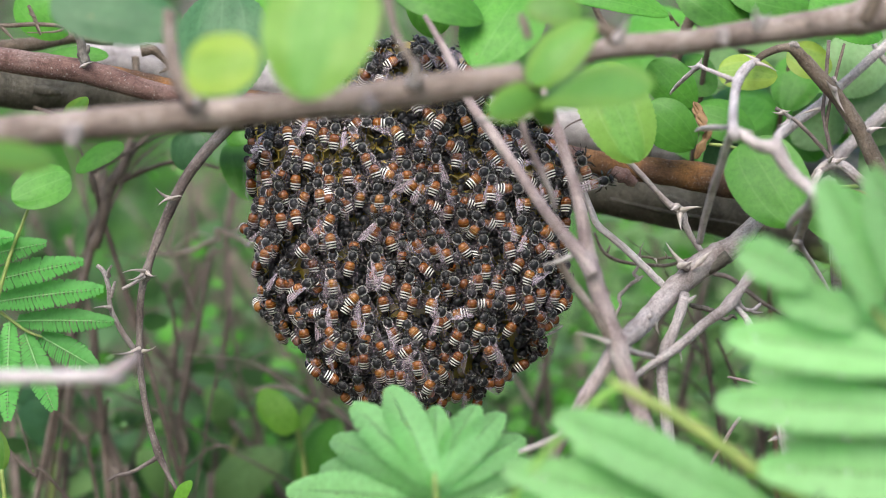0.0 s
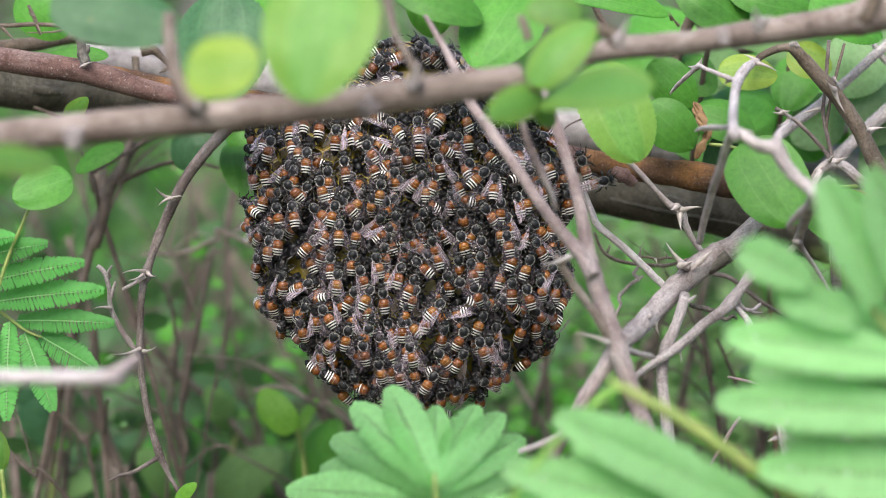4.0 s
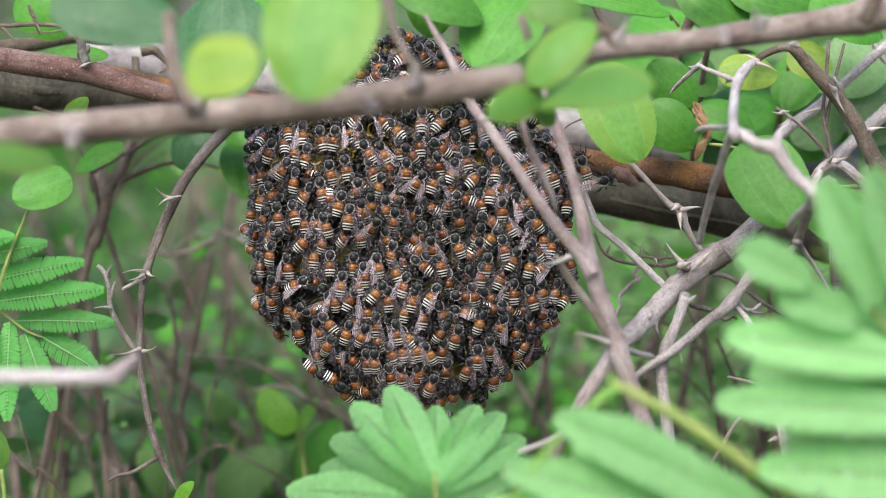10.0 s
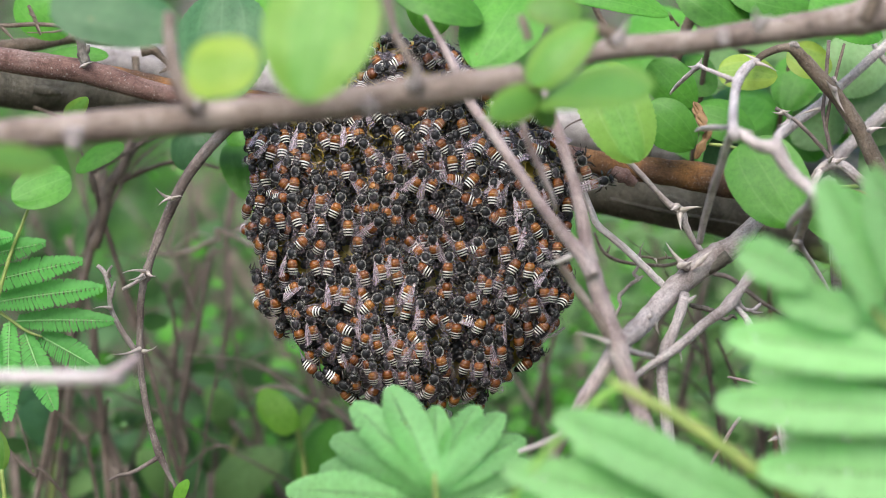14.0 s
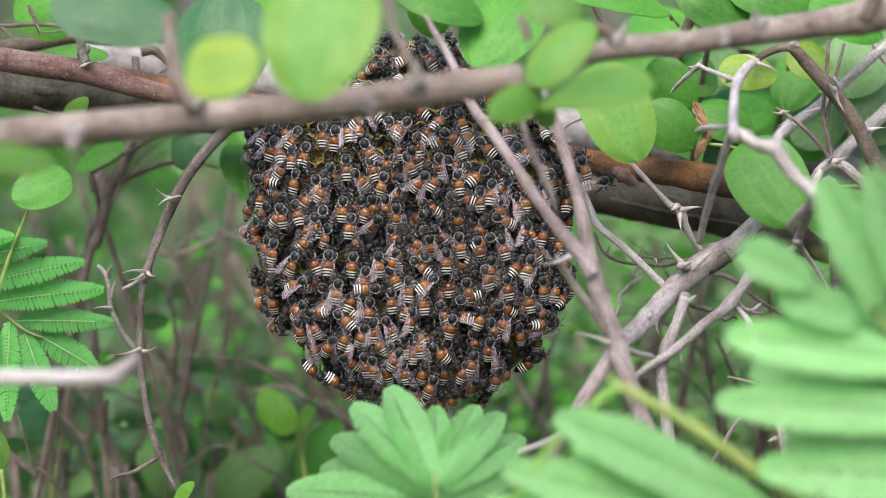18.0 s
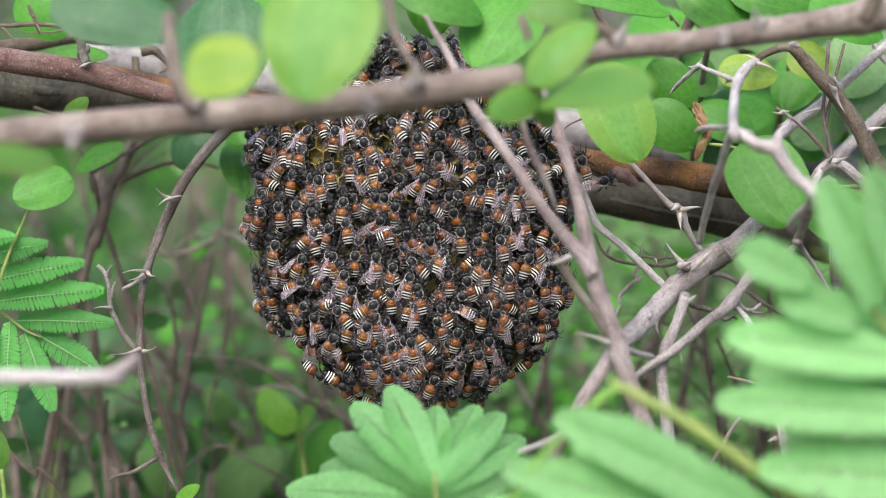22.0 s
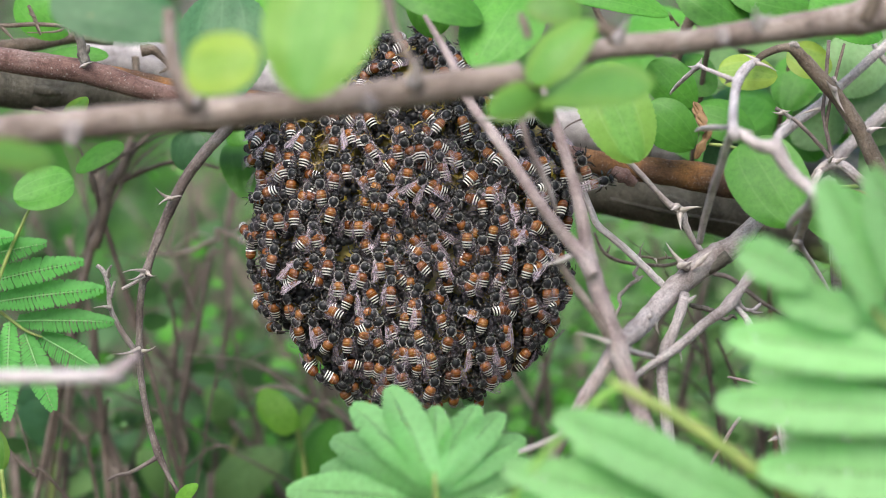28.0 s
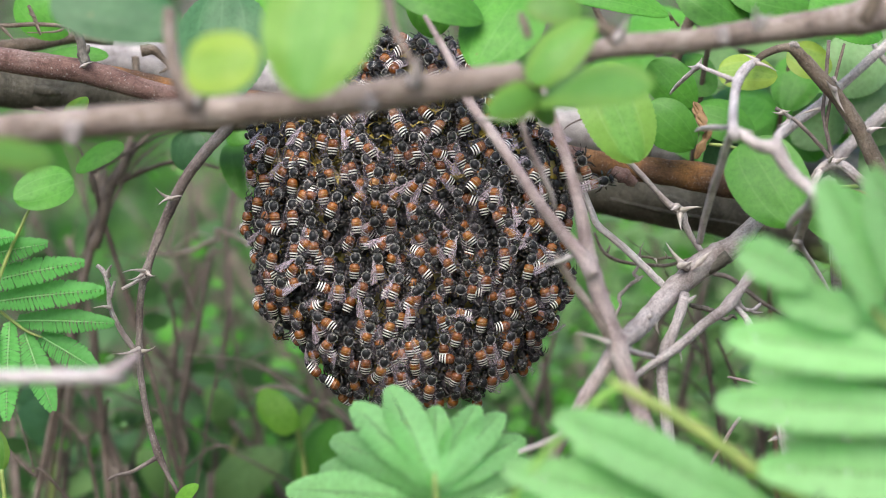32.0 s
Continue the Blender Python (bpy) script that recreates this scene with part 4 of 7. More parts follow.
part("side_twig", tube([(0.0319, -0.0700, 0.3833, 0.00076), (0.0252, -0.0717, 0.3803, 0.00082), (0.0191, -0.0733, 0.3785, 0.00063), (0.0151, -0.0750, 0.3780, 0.00038)], 7, 6, 0.1), BARK_WHITE, fork)
part("side_twig", tube([(0.0085, -0.0750, 0.4628, 0.00055), (0.0134, -0.0750, 0.4628, 0.00074), (0.0169, -0.0750, 0.4622, 0.00049)], 7, 6, 0.1), BARK_WHITE, fork)
part("side_twig", tube([(0.0466, -0.0620, 0.4028, 0.00089), (0.0505, -0.0580, 0.4009, 0.00071), (0.0540, -0.0540, 0.3994, 0.00071), (0.0556, -0.0500, 0.3982, 0.00026)], 7, 6, 0.1), BARK_WHITE, fork)
thorns(fork, THORN, 0.00078, ((0.0315, -0.0700, 0.4277), (0.0240, -0.0740, 0.4264)), ((0.0414, -0.0700, 0.4061), (0.0326, -0.0740, 0.4091)), ((0.0220, -0.0700, 0.4634), (0.0182, -0.0740, 0.4627)), ((0.0234, -0.0700, 0.4514), (0.0264, -0.0740, 0.4504)))

big_stem = thing("thorny_branch", (0.0522, -0.0200, 0.3995), "pale grey thorny branch with rough speckled bark", "branch")
part("stem", tube([(0.0451, -0.0520, 0.4010, 0.00220), (0.0489, -0.0440, 0.4027, 0.00249), (0.0546, -0.0300, 0.4046, 0.00282), (0.0601, -0.0200, 0.4083, 0.00300), (0.0655, -0.0120, 0.4114, 0.00324), (0.0715, -0.0060, 0.4156, 0.00348), (0.0767, -0.0040, 0.4186, 0.00349), (0.0823, -0.0020, 0.4214, 0.00308), (0.0871, 0.0010, 0.4261, 0.00239), (0.0925, 0.0040, 0.4306, 0.00190), (0.1006, 0.0070, 0.4346, 0.00155), (0.1106, 0.0100, 0.4386, 0.00128)], 14, 7, 0.13), BARK_PALE, big_stem)
part("scar", tube([(0.0692, -0.0118, 0.4158, 0.00021), (0.0708, -0.0118, 0.4177, 0.00076), (0.0725, -0.0118, 0.4194, 0.00062), (0.0745, -0.0118, 0.4212, 0.00014)], 8, 5, 0.1), THORN, big_stem, "bare wood where a twig broke away")
part("stub", tube([(0.0798, -0.0070, 0.4192, 0.00180), (0.0761, -0.0070, 0.4164, 0.00167), (0.0729, -0.0070, 0.4141, 0.00104), (0.0714, -0.0070, 0.4128, 0.00028)], 9, 5, 0.22), BARK_GREY, big_stem)
thorns(big_stem, THORN, 0.00101, ((0.0673, -0.0120, 0.4168), (0.0614, -0.0140, 0.4240)), ((0.0659, -0.0140, 0.4174), (0.0685, -0.0180, 0.4192)))
part("side_twig", tube([(0.0400, 0.0040, 0.4357, 0.00070), (0.0415, 0.0029, 0.4317, 0.00084), (0.0434, 0.0017, 0.4270, 0.00105), (0.0472, 0.0006, 0.4236, 0.00105), (0.0516, -0.0006, 0.4199, 0.00105), (0.0560, -0.0017, 0.4159, 0.00105), (0.0604, -0.0029, 0.4116, 0.00105), (0.0635, -0.0040, 0.4085, 0.00091)], 8, 6, 0.13, kinks=0.15), BARK_WHITE, big_stem)
part("side_twig", tube([(0.0663, -0.0200, 0.4101, 0.00150), (0.0650, -0.0238, 0.4067, 0.00149), (0.0628, -0.0275, 0.4020, 0.00148), (0.0604, -0.0312, 0.3977, 0.00181), (0.0589, -0.0350, 0.3932, 0.00160), (0.0586, -0.0388, 0.3884, 0.00153), (0.0592, -0.0425, 0.3824, 0.00159), (0.0602, -0.0463, 0.3722, 0.00165), (0.0621, -0.0500, 0.3578, 0.00177)], 9, 6, 0.1), BARK_PALE, big_stem)
part("node", tube([(0.0648, -0.0220, 0.4095, 0.00095), (0.0664, -0.0220, 0.4089, 0.00115), (0.0676, -0.0220, 0.4092, 0.00061), (0.0691, -0.0220, 0.4102, 0.00027)], 8, 5, 0.2), BARK_WHITE, big_stem)
thorns(big_stem, THORN, 0.00062, ((0.0555, -0.0340, 0.4066), (0.0485, -0.0300, 0.4022)), ((0.0574, -0.0300, 0.4036), (0.0586, -0.0300, 0.4006)))
part("broken_twig", tube([(0.0691, -0.0060, 0.4050, 0.00063), (0.0730, -0.0056, 0.4040, 0.00077), (0.0759, -0.0052, 0.4029, 0.00070), (0.0791, -0.0048, 0.4006, 0.00063), (0.0814, -0.0044, 0.4015, 0.00056), (0.0827, -0.0040, 0.4005, 0.00028)], 8, 6, 0.45, kinks=0.5), BARK_GREY, big_stem, "crumbling lichen-covered dead twig")

low_stem = thing("thorny_branch", (0.0585, -0.0350, 0.3954), "smooth pale branch with a cut blunt tip", "branch")
part("stem", tube([(0.0495, -0.0420, 0.3903, 0.00079), (0.0545, -0.0398, 0.3938, 0.00093), (0.0598, -0.0376, 0.3968, 0.00126), (0.0645, -0.0353, 0.3997, 0.00133), (0.0701, -0.0331, 0.4043, 0.00134), (0.0749, -0.0309, 0.4073, 0.00154), (0.0779, -0.0287, 0.4097, 0.00188), (0.0809, -0.0264, 0.4130, 0.00148), (0.0836, -0.0242, 0.4161, 0.00169), (0.0851, -0.0220, 0.4173, 0.00136)], 10, 6, 0.1), BARK_PALE, low_stem)
part("side_twig", tube([(0.0799, -0.0270, 0.4100, 0.00054), (0.0817, -0.0252, 0.4073, 0.00054), (0.0841, -0.0235, 0.4065, 0.00047), (0.0862, -0.0218, 0.4073, 0.00054), (0.0871, -0.0200, 0.4079, 0.00020)], 7, 5, 0.25), BARK_WHITE, low_stem)
part("side_twig", tube([(0.0826, -0.0260, 0.4071, 0.00041), (0.0851, -0.0230, 0.4058, 0.00034), (0.0877, -0.0200, 0.4053, 0.00014)], 6, 5, 0.2), BARK_WHITE, low_stem)
part("side_twig", tube([(0.0795, -0.0260, 0.4080, 0.00068), (0.0823, -0.0284, 0.4047, 0.00094), (0.0845, -0.0308, 0.3998, 0.00134), (0.0861, -0.0331, 0.3953, 0.00161), (0.0874, -0.0355, 0.3908, 0.00180), (0.0890, -0.0379, 0.3851, 0.00186), (0.0906, -0.0403, 0.3786, 0.00193), (0.0922, -0.0426, 0.3714, 0.00199), (0.0958, -0.0450, 0.3565, 0.00212)], 9, 6, 0.14), BARK_WHITE, low_stem)
part("node", tube([(0.0902, -0.0500, 0.3767, 0.00078), (0.0919, -0.0500, 0.3764, 0.00059), (0.0934, -0.0500, 0.3761, 0.00020)], 7, 4, 0.1), BARK_WHITE, low_stem)
thorns(low_stem, THORN, 0.00053, ((0.0632, -0.0340, 0.3979), (0.0637, -0.0380, 0.3947)), ((0.0881, -0.0450, 0.3756), (0.0861, -0.0450, 0.3747)))

grey_twig = thing("thorny_twig", (0.0678, 0.0080, 0.4291), "thin grey thorny twig with paired curved thorns", "twig")
part("stem", tube([(0.0406, 0.0120, 0.4561, 0.00050), (0.0445, 0.0114, 0.4527, 0.00071), (0.0486, 0.0107, 0.4483, 0.00078), (0.0528, 0.0101, 0.4438, 0.00085), (0.0573, 0.0095, 0.4393, 0.00085), (0.0612, 0.0088, 0.4349, 0.00085), (0.0647, 0.0082, 0.4314, 0.00106), (0.0676, 0.0075, 0.4298, 0.00142), (0.0689, 0.0069, 0.4263, 0.00106), (0.0708, 0.0063, 0.4225, 0.00085), (0.0730, 0.0056, 0.4194, 0.00085), (0.0749, 0.0050, 0.4169, 0.00071)], 8, 6, 0.14, kinks=0.15), BARK_PALE, grey_twig)
part("side_twig", tube([(0.0406, 0.0120, 0.4561, 0.00043), (0.0377, 0.0127, 0.4549, 0.00028), (0.0355, 0.0133, 0.4535, 0.00021), (0.0346, 0.0140, 0.4525, 0.00014)], 6, 5, 0.1), BARK_HANG, grey_twig)
thorns(grey_twig, THORN, 0.00088, ((0.0677, 0.0030, 0.4307), (0.0727, -0.0010, 0.4320)), ((0.0671, 0.0030, 0.4294), (0.0671, -0.0010, 0.4254)), ((0.0660, 0.0030, 0.4317), (0.0638, -0.0010, 0.4312)))

brown_arch = thing("bare_branch", (0.1021, 0.0020, 0.4718), "dark brown bark branch arching downward", "branch")
part("stem", tube([(0.0859, -0.0080, 0.4728, 0.00103), (0.0881, -0.0077, 0.4750, 0.00103), (0.0915, -0.0073, 0.4765, 0.00110), (0.0950, -0.0070, 0.4771, 0.00123), (0.0972, -0.0067, 0.4762, 0.00165), (0.1011, -0.0063, 0.4721, 0.00199), (0.1057, -0.0060, 0.4671, 0.00213), (0.1106, -0.0057, 0.4614, 0.00214), (0.1152, -0.0053, 0.4548, 0.00221), (0.1192, -0.0050, 0.4475, 0.00235), (0.1226, -0.0047, 0.4396, 0.00250), (0.1254, -0.0043, 0.4303, 0.00257), (0.1277, -0.0040, 0.4207, 0.00265)], 11, 7, 0.1), BARK_DARK, brown_arch)
part("knot", tube([(0.0945, -0.0140, 0.4781, 0.00068), (0.0958, -0.0140, 0.4784, 0.00081), (0.0970, -0.0140, 0.4775, 0.00054)], 8, 4, 0.1), BARK_PALE, brown_arch)
thorns(brown_arch, THORN, 0.00070, ((0.1072, -0.0120, 0.4659), (0.1043, -0.0160, 0.4687)), ((0.1077, -0.0100, 0.4652), (0.1104, -0.0120, 0.4594)), ((0.1178, -0.0100, 0.4546), (0.1221, -0.0100, 0.4552)))

white_fork = thing("thorny_branch", (0.0724, -0.0700, 0.4604), "smooth pale thorny branch forking between the leaves", "branch")
part("stem", tube([(0.0859, -0.0100, 0.4736, 0.00089), (0.0824, -0.0180, 0.4722, 0.00135), (0.0788, -0.0300, 0.4702, 0.00146), (0.0759, -0.0450, 0.4677, 0.00123), (0.0736, -0.0600, 0.4644, 0.00120), (0.0716, -0.0750, 0.4608, 0.00129), (0.0715, -0.0820, 0.4587, 0.00091)], 9, 6, 0.1), BARK_WHITE, white_fork)
part("side_twig", tube([(0.0720, -0.0750, 0.4608, 0.00104), (0.0743, -0.0771, 0.4588, 0.00135), (0.0777, -0.0793, 0.4568, 0.00159), (0.0815, -0.0814, 0.4561, 0.00195), (0.0832, -0.0836, 0.4528, 0.00170), (0.0860, -0.0857, 0.4495, 0.00157), (0.0887, -0.0879, 0.4474, 0.00163), (0.0900, -0.0900, 0.4457, 0.00168)], 9, 6, 0.1), BARK_WHITE, white_fork)
part("stub", tube([(0.0817, -0.0820, 0.4565, 0.00134), (0.0822, -0.0780, 0.4586, 0.00110), (0.0842, -0.0740, 0.4605, 0.00074), (0.0862, -0.0700, 0.4618, 0.00025)], 8, 6, 0.1), BARK_WHITE, white_fork)
part("side_twig", tube([(0.0711, -0.0780, 0.4600, 0.00116), (0.0708, -0.0700, 0.4559, 0.00112), (0.0707, -0.0620, 0.4511, 0.00107), (0.0700, -0.0540, 0.4451, 0.00109), (0.0696, -0.0460, 0.4391, 0.00104), (0.0691, -0.0380, 0.4327, 0.00099), (0.0689, -0.0300, 0.4262, 0.00094)], 8, 6, 0.1), BARK_WHITE, white_fork)
part("side_twig", tube([(0.0721, -0.0700, 0.4607, 0.00074), (0.0708, -0.0600, 0.4595, 0.00069), (0.0691, -0.0500, 0.4587, 0.00077), (0.0676, -0.0400, 0.4575, 0.00059), (0.0673, -0.0300, 0.4560, 0.00027)], 7, 6, 0.1), BARK_WHITE, white_fork)
part("side_twig", tube([(0.0903, -0.0900, 0.4455, 0.00156), (0.0906, -0.0800, 0.4423, 0.00171), (0.0925, -0.0600, 0.4364, 0.00140), (0.0946, -0.0400, 0.4303, 0.00118), (0.0954, -0.0300, 0.4259, 0.00134), (0.0980, -0.0250, 0.4227, 0.00074), (0.1023, -0.0200, 0.4170, 0.00061), (0.1059, -0.0180, 0.4114, 0.00048), (0.1092, -0.0160, 0.4060, 0.00041), (0.1110, -0.0150, 0.4027, 0.00055), (0.1123, -0.0150, 0.3992, 0.00034), (0.1136, -0.0150, 0.3973, 0.00014)], 8, 6, 0.13), BARK_PALE, white_fork)
part("stub", tube([(0.0906, -0.0750, 0.4409, 0.00136), (0.0884, -0.0700, 0.4378, 0.00100), (0.0875, -0.0650, 0.4348, 0.00088)], 7, 6, 0.1), BARK_PALE, white_fork)
part("stub", tube([(0.0954, -0.0300, 0.4256, 0.00100), (0.0936, -0.0300, 0.4241, 0.00100), (0.0918, -0.0300, 0.4225, 0.00067)], 7, 6, 0.1), BARK_PALE, white_fork)
part("side_twig", tube([(0.0796, -0.0280, 0.4689, 0.00086), (0.0771, -0.0245, 0.4696, 0.00073), (0.0741, -0.0210, 0.4708, 0.00060), (0.0711, -0.0175, 0.4719, 0.00054), (0.0698, -0.0140, 0.4723, 0.00075), (0.0682, -0.0105, 0.4705, 0.00068), (0.0662, -0.0070, 0.4681, 0.00062), (0.0647, -0.0035, 0.4660, 0.00055), (0.0635, 0.0000, 0.4638, 0.00028)], 8, 6, 0.15), BARK_WHITE, white_fork)
thorns(white_fork, THORN, 0.00071, ((0.0735, -0.0700, 0.4596), (0.0772, -0.0740, 0.4594)), ((0.0857, -0.0120, 0.4737), (0.0822, -0.0120, 0.4755)), ((0.0857, -0.0140, 0.4732), (0.0913, -0.0140, 0.4709)), ((0.0712, -0.0020, 0.4719), (0.0717, -0.0040, 0.4742)), ((0.0707, -0.0020, 0.4714), (0.0677, -0.0040, 0.4718)), ((0.0771, -0.0220, 0.4691), (0.0759, -0.0220, 0.4679)), ((0.0944, -0.0360, 0.4270), (0.0926, -0.0360, 0.4276)), ((0.1101, -0.0180, 0.4035), (0.1089, -0.0200, 0.4013)), ((0.1103, -0.0180, 0.4038), (0.1122, -0.0200, 0.4048)), ((0.1121, -0.0180, 0.3994), (0.1124, -0.0200, 0.3979)), ((0.1118, -0.0180, 0.3991), (0.1118, -0.0200, 0.3979)))

right_fork = thing("thorny_branch", (0.1084, -0.0020, 0.4444), "pale grey thorny branch bending toward the ground", "branch")
part("stem", tube([(0.1023, -0.0040, 0.4373, 0.00076), (0.1036, -0.0048, 0.4412, 0.00097), (0.1057, -0.0055, 0.4436, 0.00138), (0.1083, -0.0062, 0.4448, 0.00159), (0.1111, -0.0070, 0.4443, 0.00152), (0.1148, -0.0078, 0.4412, 0.00152), (0.1191, -0.0085, 0.4378, 0.00159), (0.1234, -0.0092, 0.4344, 0.00165), (0.1326, -0.0100, 0.4279, 0.00179)], 10, 6, 0.14), BARK_PALE, right_fork)
part("side_twig", tube([(0.1043, -0.0100, 0.4433, 0.00096), (0.1029, -0.0113, 0.4403, 0.00110), (0.1018, -0.0127, 0.4377, 0.00089), (0.1013, -0.0140, 0.4359, 0.00048)], 8, 6, 0.1), BARK_WHITE, right_fork)
part("side_twig", tube([(0.1081, -0.0060, 0.4454, 0.00069), (0.1062, -0.0057, 0.4482, 0.00062), (0.1030, -0.0053, 0.4518, 0.00062), (0.0995, -0.0050, 0.4554, 0.00062), (0.0967, -0.0047, 0.4576, 0.00055), (0.0942, -0.0043, 0.4591, 0.00062), (0.0923, -0.0040, 0.4601, 0.00062)], 7, 6, 0.2, kinks=0.2), BARK_HANG, right_fork)
part("side_twig", tube([(0.1085, -0.0050, 0.4456, 0.00076), (0.1077, -0.0038, 0.4500, 0.00062), (0.1068, -0.0027, 0.4543, 0.00062), (0.1061, -0.0015, 0.4592, 0.00056), (0.1067, -0.0003, 0.4648, 0.00056), (0.1072, 0.0008, 0.4711, 0.00056), (0.1078, 0.0020, 0.4786, 0.00056)], 7, 6, 0.18, kinks=0.2), BARK_HANG, right_fork)
part("side_twig", tube([(0.1068, -0.0030, 0.4546, 0.00049), (0.1076, -0.0012, 0.4592, 0.00049), (0.1090, 0.0005, 0.4648, 0.00049), (0.1107, 0.0022, 0.4716, 0.00049), (0.1125, 0.0040, 0.4775, 0.00042)], 7, 6, 0.18, kinks=0.2), BARK_DARK, right_fork)
part("stem", tube([(0.1143, 0.0500, 0.4370, 0.00136), (0.1197, 0.0500, 0.4415, 0.00196), (0.1243, 0.0500, 0.4459, 0.00203), (0.1290, 0.0500, 0.4504, 0.00210), (0.1337, 0.0500, 0.4545, 0.00225), (0.1423, 0.0500, 0.4613, 0.00232)], 9, 6, 0.1), BARK_WHITE, right_fork)
part("stem", tube([(0.0973, 0.0400, 0.4448, 0.00104), (0.1010, 0.0407, 0.4488, 0.00148), (0.1058, 0.0414, 0.4528, 0.00163), (0.1115, 0.0421, 0.4568, 0.00163), (0.1179, 0.0429, 0.4625, 0.00148), (0.1237, 0.0436, 0.4675, 0.00141), (0.1287, 0.0443, 0.4721, 0.00148), (0.1341, 0.0450, 0.4765, 0.00163)], 9, 6, 0.1), BARK_WHITE, right_fork)
part("side_twig", tube([(0.1279, 0.0440, 0.4769, 0.00059), (0.1294, 0.0447, 0.4738, 0.00089), (0.1330, 0.0453, 0.4697, 0.00104), (0.1380, 0.0460, 0.4658, 0.00112)], 8, 6, 0.1), BARK_WHITE, right_fork)
thorns(right_fork, THORN, 0.00055, ((0.1094, -0.0080, 0.4456), (0.1123, -0.0120, 0.4474)), ((0.0956, -0.0080, 0.4579), (0.0924, -0.0120, 0.4601)), ((0.0953, -0.0080, 0.4569), (0.0919, -0.0120, 0.4560)), ((0.0940, -0.0080, 0.4594), (0.0955, -0.0120, 0.4602)), ((0.0937, -0.0080, 0.4591), (0.0903, -0.0120, 0.4597)), ((0.1056, 0.0000, 0.4597), (0.0990, -0.0020, 0.4577)), ((0.1071, -0.0080, 0.4459), (0.1079, -0.0120, 0.4476)), ((0.1092, 0.0000, 0.4680), (0.1108, 0.0000, 0.4664)))

back_stems = thing("bare_branch", (0.0680, 0.0400, 0.4704), "olive-brown bare stems rising behind the leaves", "branch")
part("stem", tube([(0.0779, 0.0450, 0.4935, 0.00163), (0.0759, 0.0474, 0.4876, 0.00163), (0.0732, 0.0497, 0.4800, 0.00172), (0.0702, 0.0521, 0.4707, 0.00180), (0.0675, 0.0545, 0.4630, 0.00181), (0.0654, 0.0569, 0.4563, 0.00189), (0.0633, 0.0593, 0.4485, 0.00198), (0.0615, 0.0616, 0.4396, 0.00207), (0.0601, 0.0640, 0.4306, 0.00215)], 10, 6, 0.1), BARK_DARK, back_stems)
part("stem", tube([(0.0809, 0.0300, 0.4877, 0.00065), (0.0804, 0.0340, 0.4862, 0.00087), (0.0796, 0.0380, 0.4815, 0.00088), (0.0786, 0.0420, 0.4736, 0.00081), (0.0778, 0.0460, 0.4649, 0.00082), (0.0774, 0.0500, 0.4562, 0.00082), (0.0769, 0.0540, 0.4481, 0.00083), (0.0764, 0.0580, 0.4408, 0.00084), (0.0760, 0.0620, 0.4326, 0.00092)], 8, 6, 0.2, kinks=0.2), BARK_DARK, back_stems)
part("stem", tube([(0.1065, 0.0600, 0.4716, 0.00068), (0.1056, 0.0620, 0.4660, 0.00076), (0.1046, 0.0640, 0.4610, 0.00092), (0.1043, 0.0660, 0.4539, 0.00077), (0.1038, 0.0680, 0.4425, 0.00077), (0.1018, 0.0700, 0.4139, 0.00078)], 7, 6, 0.1), STALK_BROWN, back_stems)
part("stem", tube([(0.1416, 0.0900, 0.4585, 0.00103), (0.1363, 0.0900, 0.4534, 0.00111), (0.1314, 0.0900, 0.4485, 0.00111), (0.1258, 0.0900, 0.4440, 0.00103), (0.1186, 0.0900, 0.4400, 0.00095)], 8, 6, 0.1), BARK_STEM, back_stems)
part("side_twig", tube([(0.0431, 0.0300, 0.4910, 0.00080), (0.0444, 0.0300, 0.4867, 0.00094), (0.0461, 0.0300, 0.4831, 0.00101), (0.0471, 0.0300, 0.4811, 0.00116)], 8, 6, 0.1), BARK_DARK, back_stems)
thorns(back_stems, THORN_TIP, 0.00042, ((0.0691, 0.0360, 0.4815), (0.0662, 0.0340, 0.4859)), ((0.0671, 0.0360, 0.4832), (0.0655, 0.0340, 0.4853)))

small_tangle = thing("bare_twig", (0.0577, 0.0200, 0.4149), "fine crooked dead twigs between the stems", "twig")
part("stem", tube([(0.0447, 0.0300, 0.4207, 0.00044), (0.0461, 0.0300, 0.4173, 0.00051), (0.0481, 0.0300, 0.4143, 0.00059), (0.0525, 0.0300, 0.4121, 0.00059), (0.0595, 0.0300, 0.4111, 0.00059), (0.0662, 0.0300, 0.4109, 0.00059), (0.0708, 0.0300, 0.4122, 0.00051), (0.0761, 0.0300, 0.4139, 0.00044)], 6, 6, 0.1), BARK_HANG, small_tangle)
part("side_twig", tube([(0.0481, 0.0300, 0.4139, 0.00044), (0.0489, 0.0300, 0.4156, 0.00037), (0.0494, 0.0300, 0.4170, 0.00015)], 6, 4, 0.1), BARK_HANG, small_tangle)
part("side_twig", tube([(0.0564, 0.0120, 0.4168, 0.00057), (0.0566, 0.0120, 0.4142, 0.00050), (0.0556, 0.0120, 0.4122, 0.00050), (0.0550, 0.0120, 0.4109, 0.00050), (0.0563, 0.0120, 0.4096, 0.00064), (0.0544, 0.0120, 0.4083, 0.00057), (0.0521, 0.0120, 0.4061, 0.00057), (0.0508, 0.0120, 0.4045, 0.00065), (0.0512, 0.0120, 0.4023, 0.00050), (0.0502, 0.0120, 0.4000, 0.00050), (0.0489, 0.0120, 0.3977, 0.00036)], 7, 6, 0.25, kinks=0.5), BARK_PALE, small_tangle)
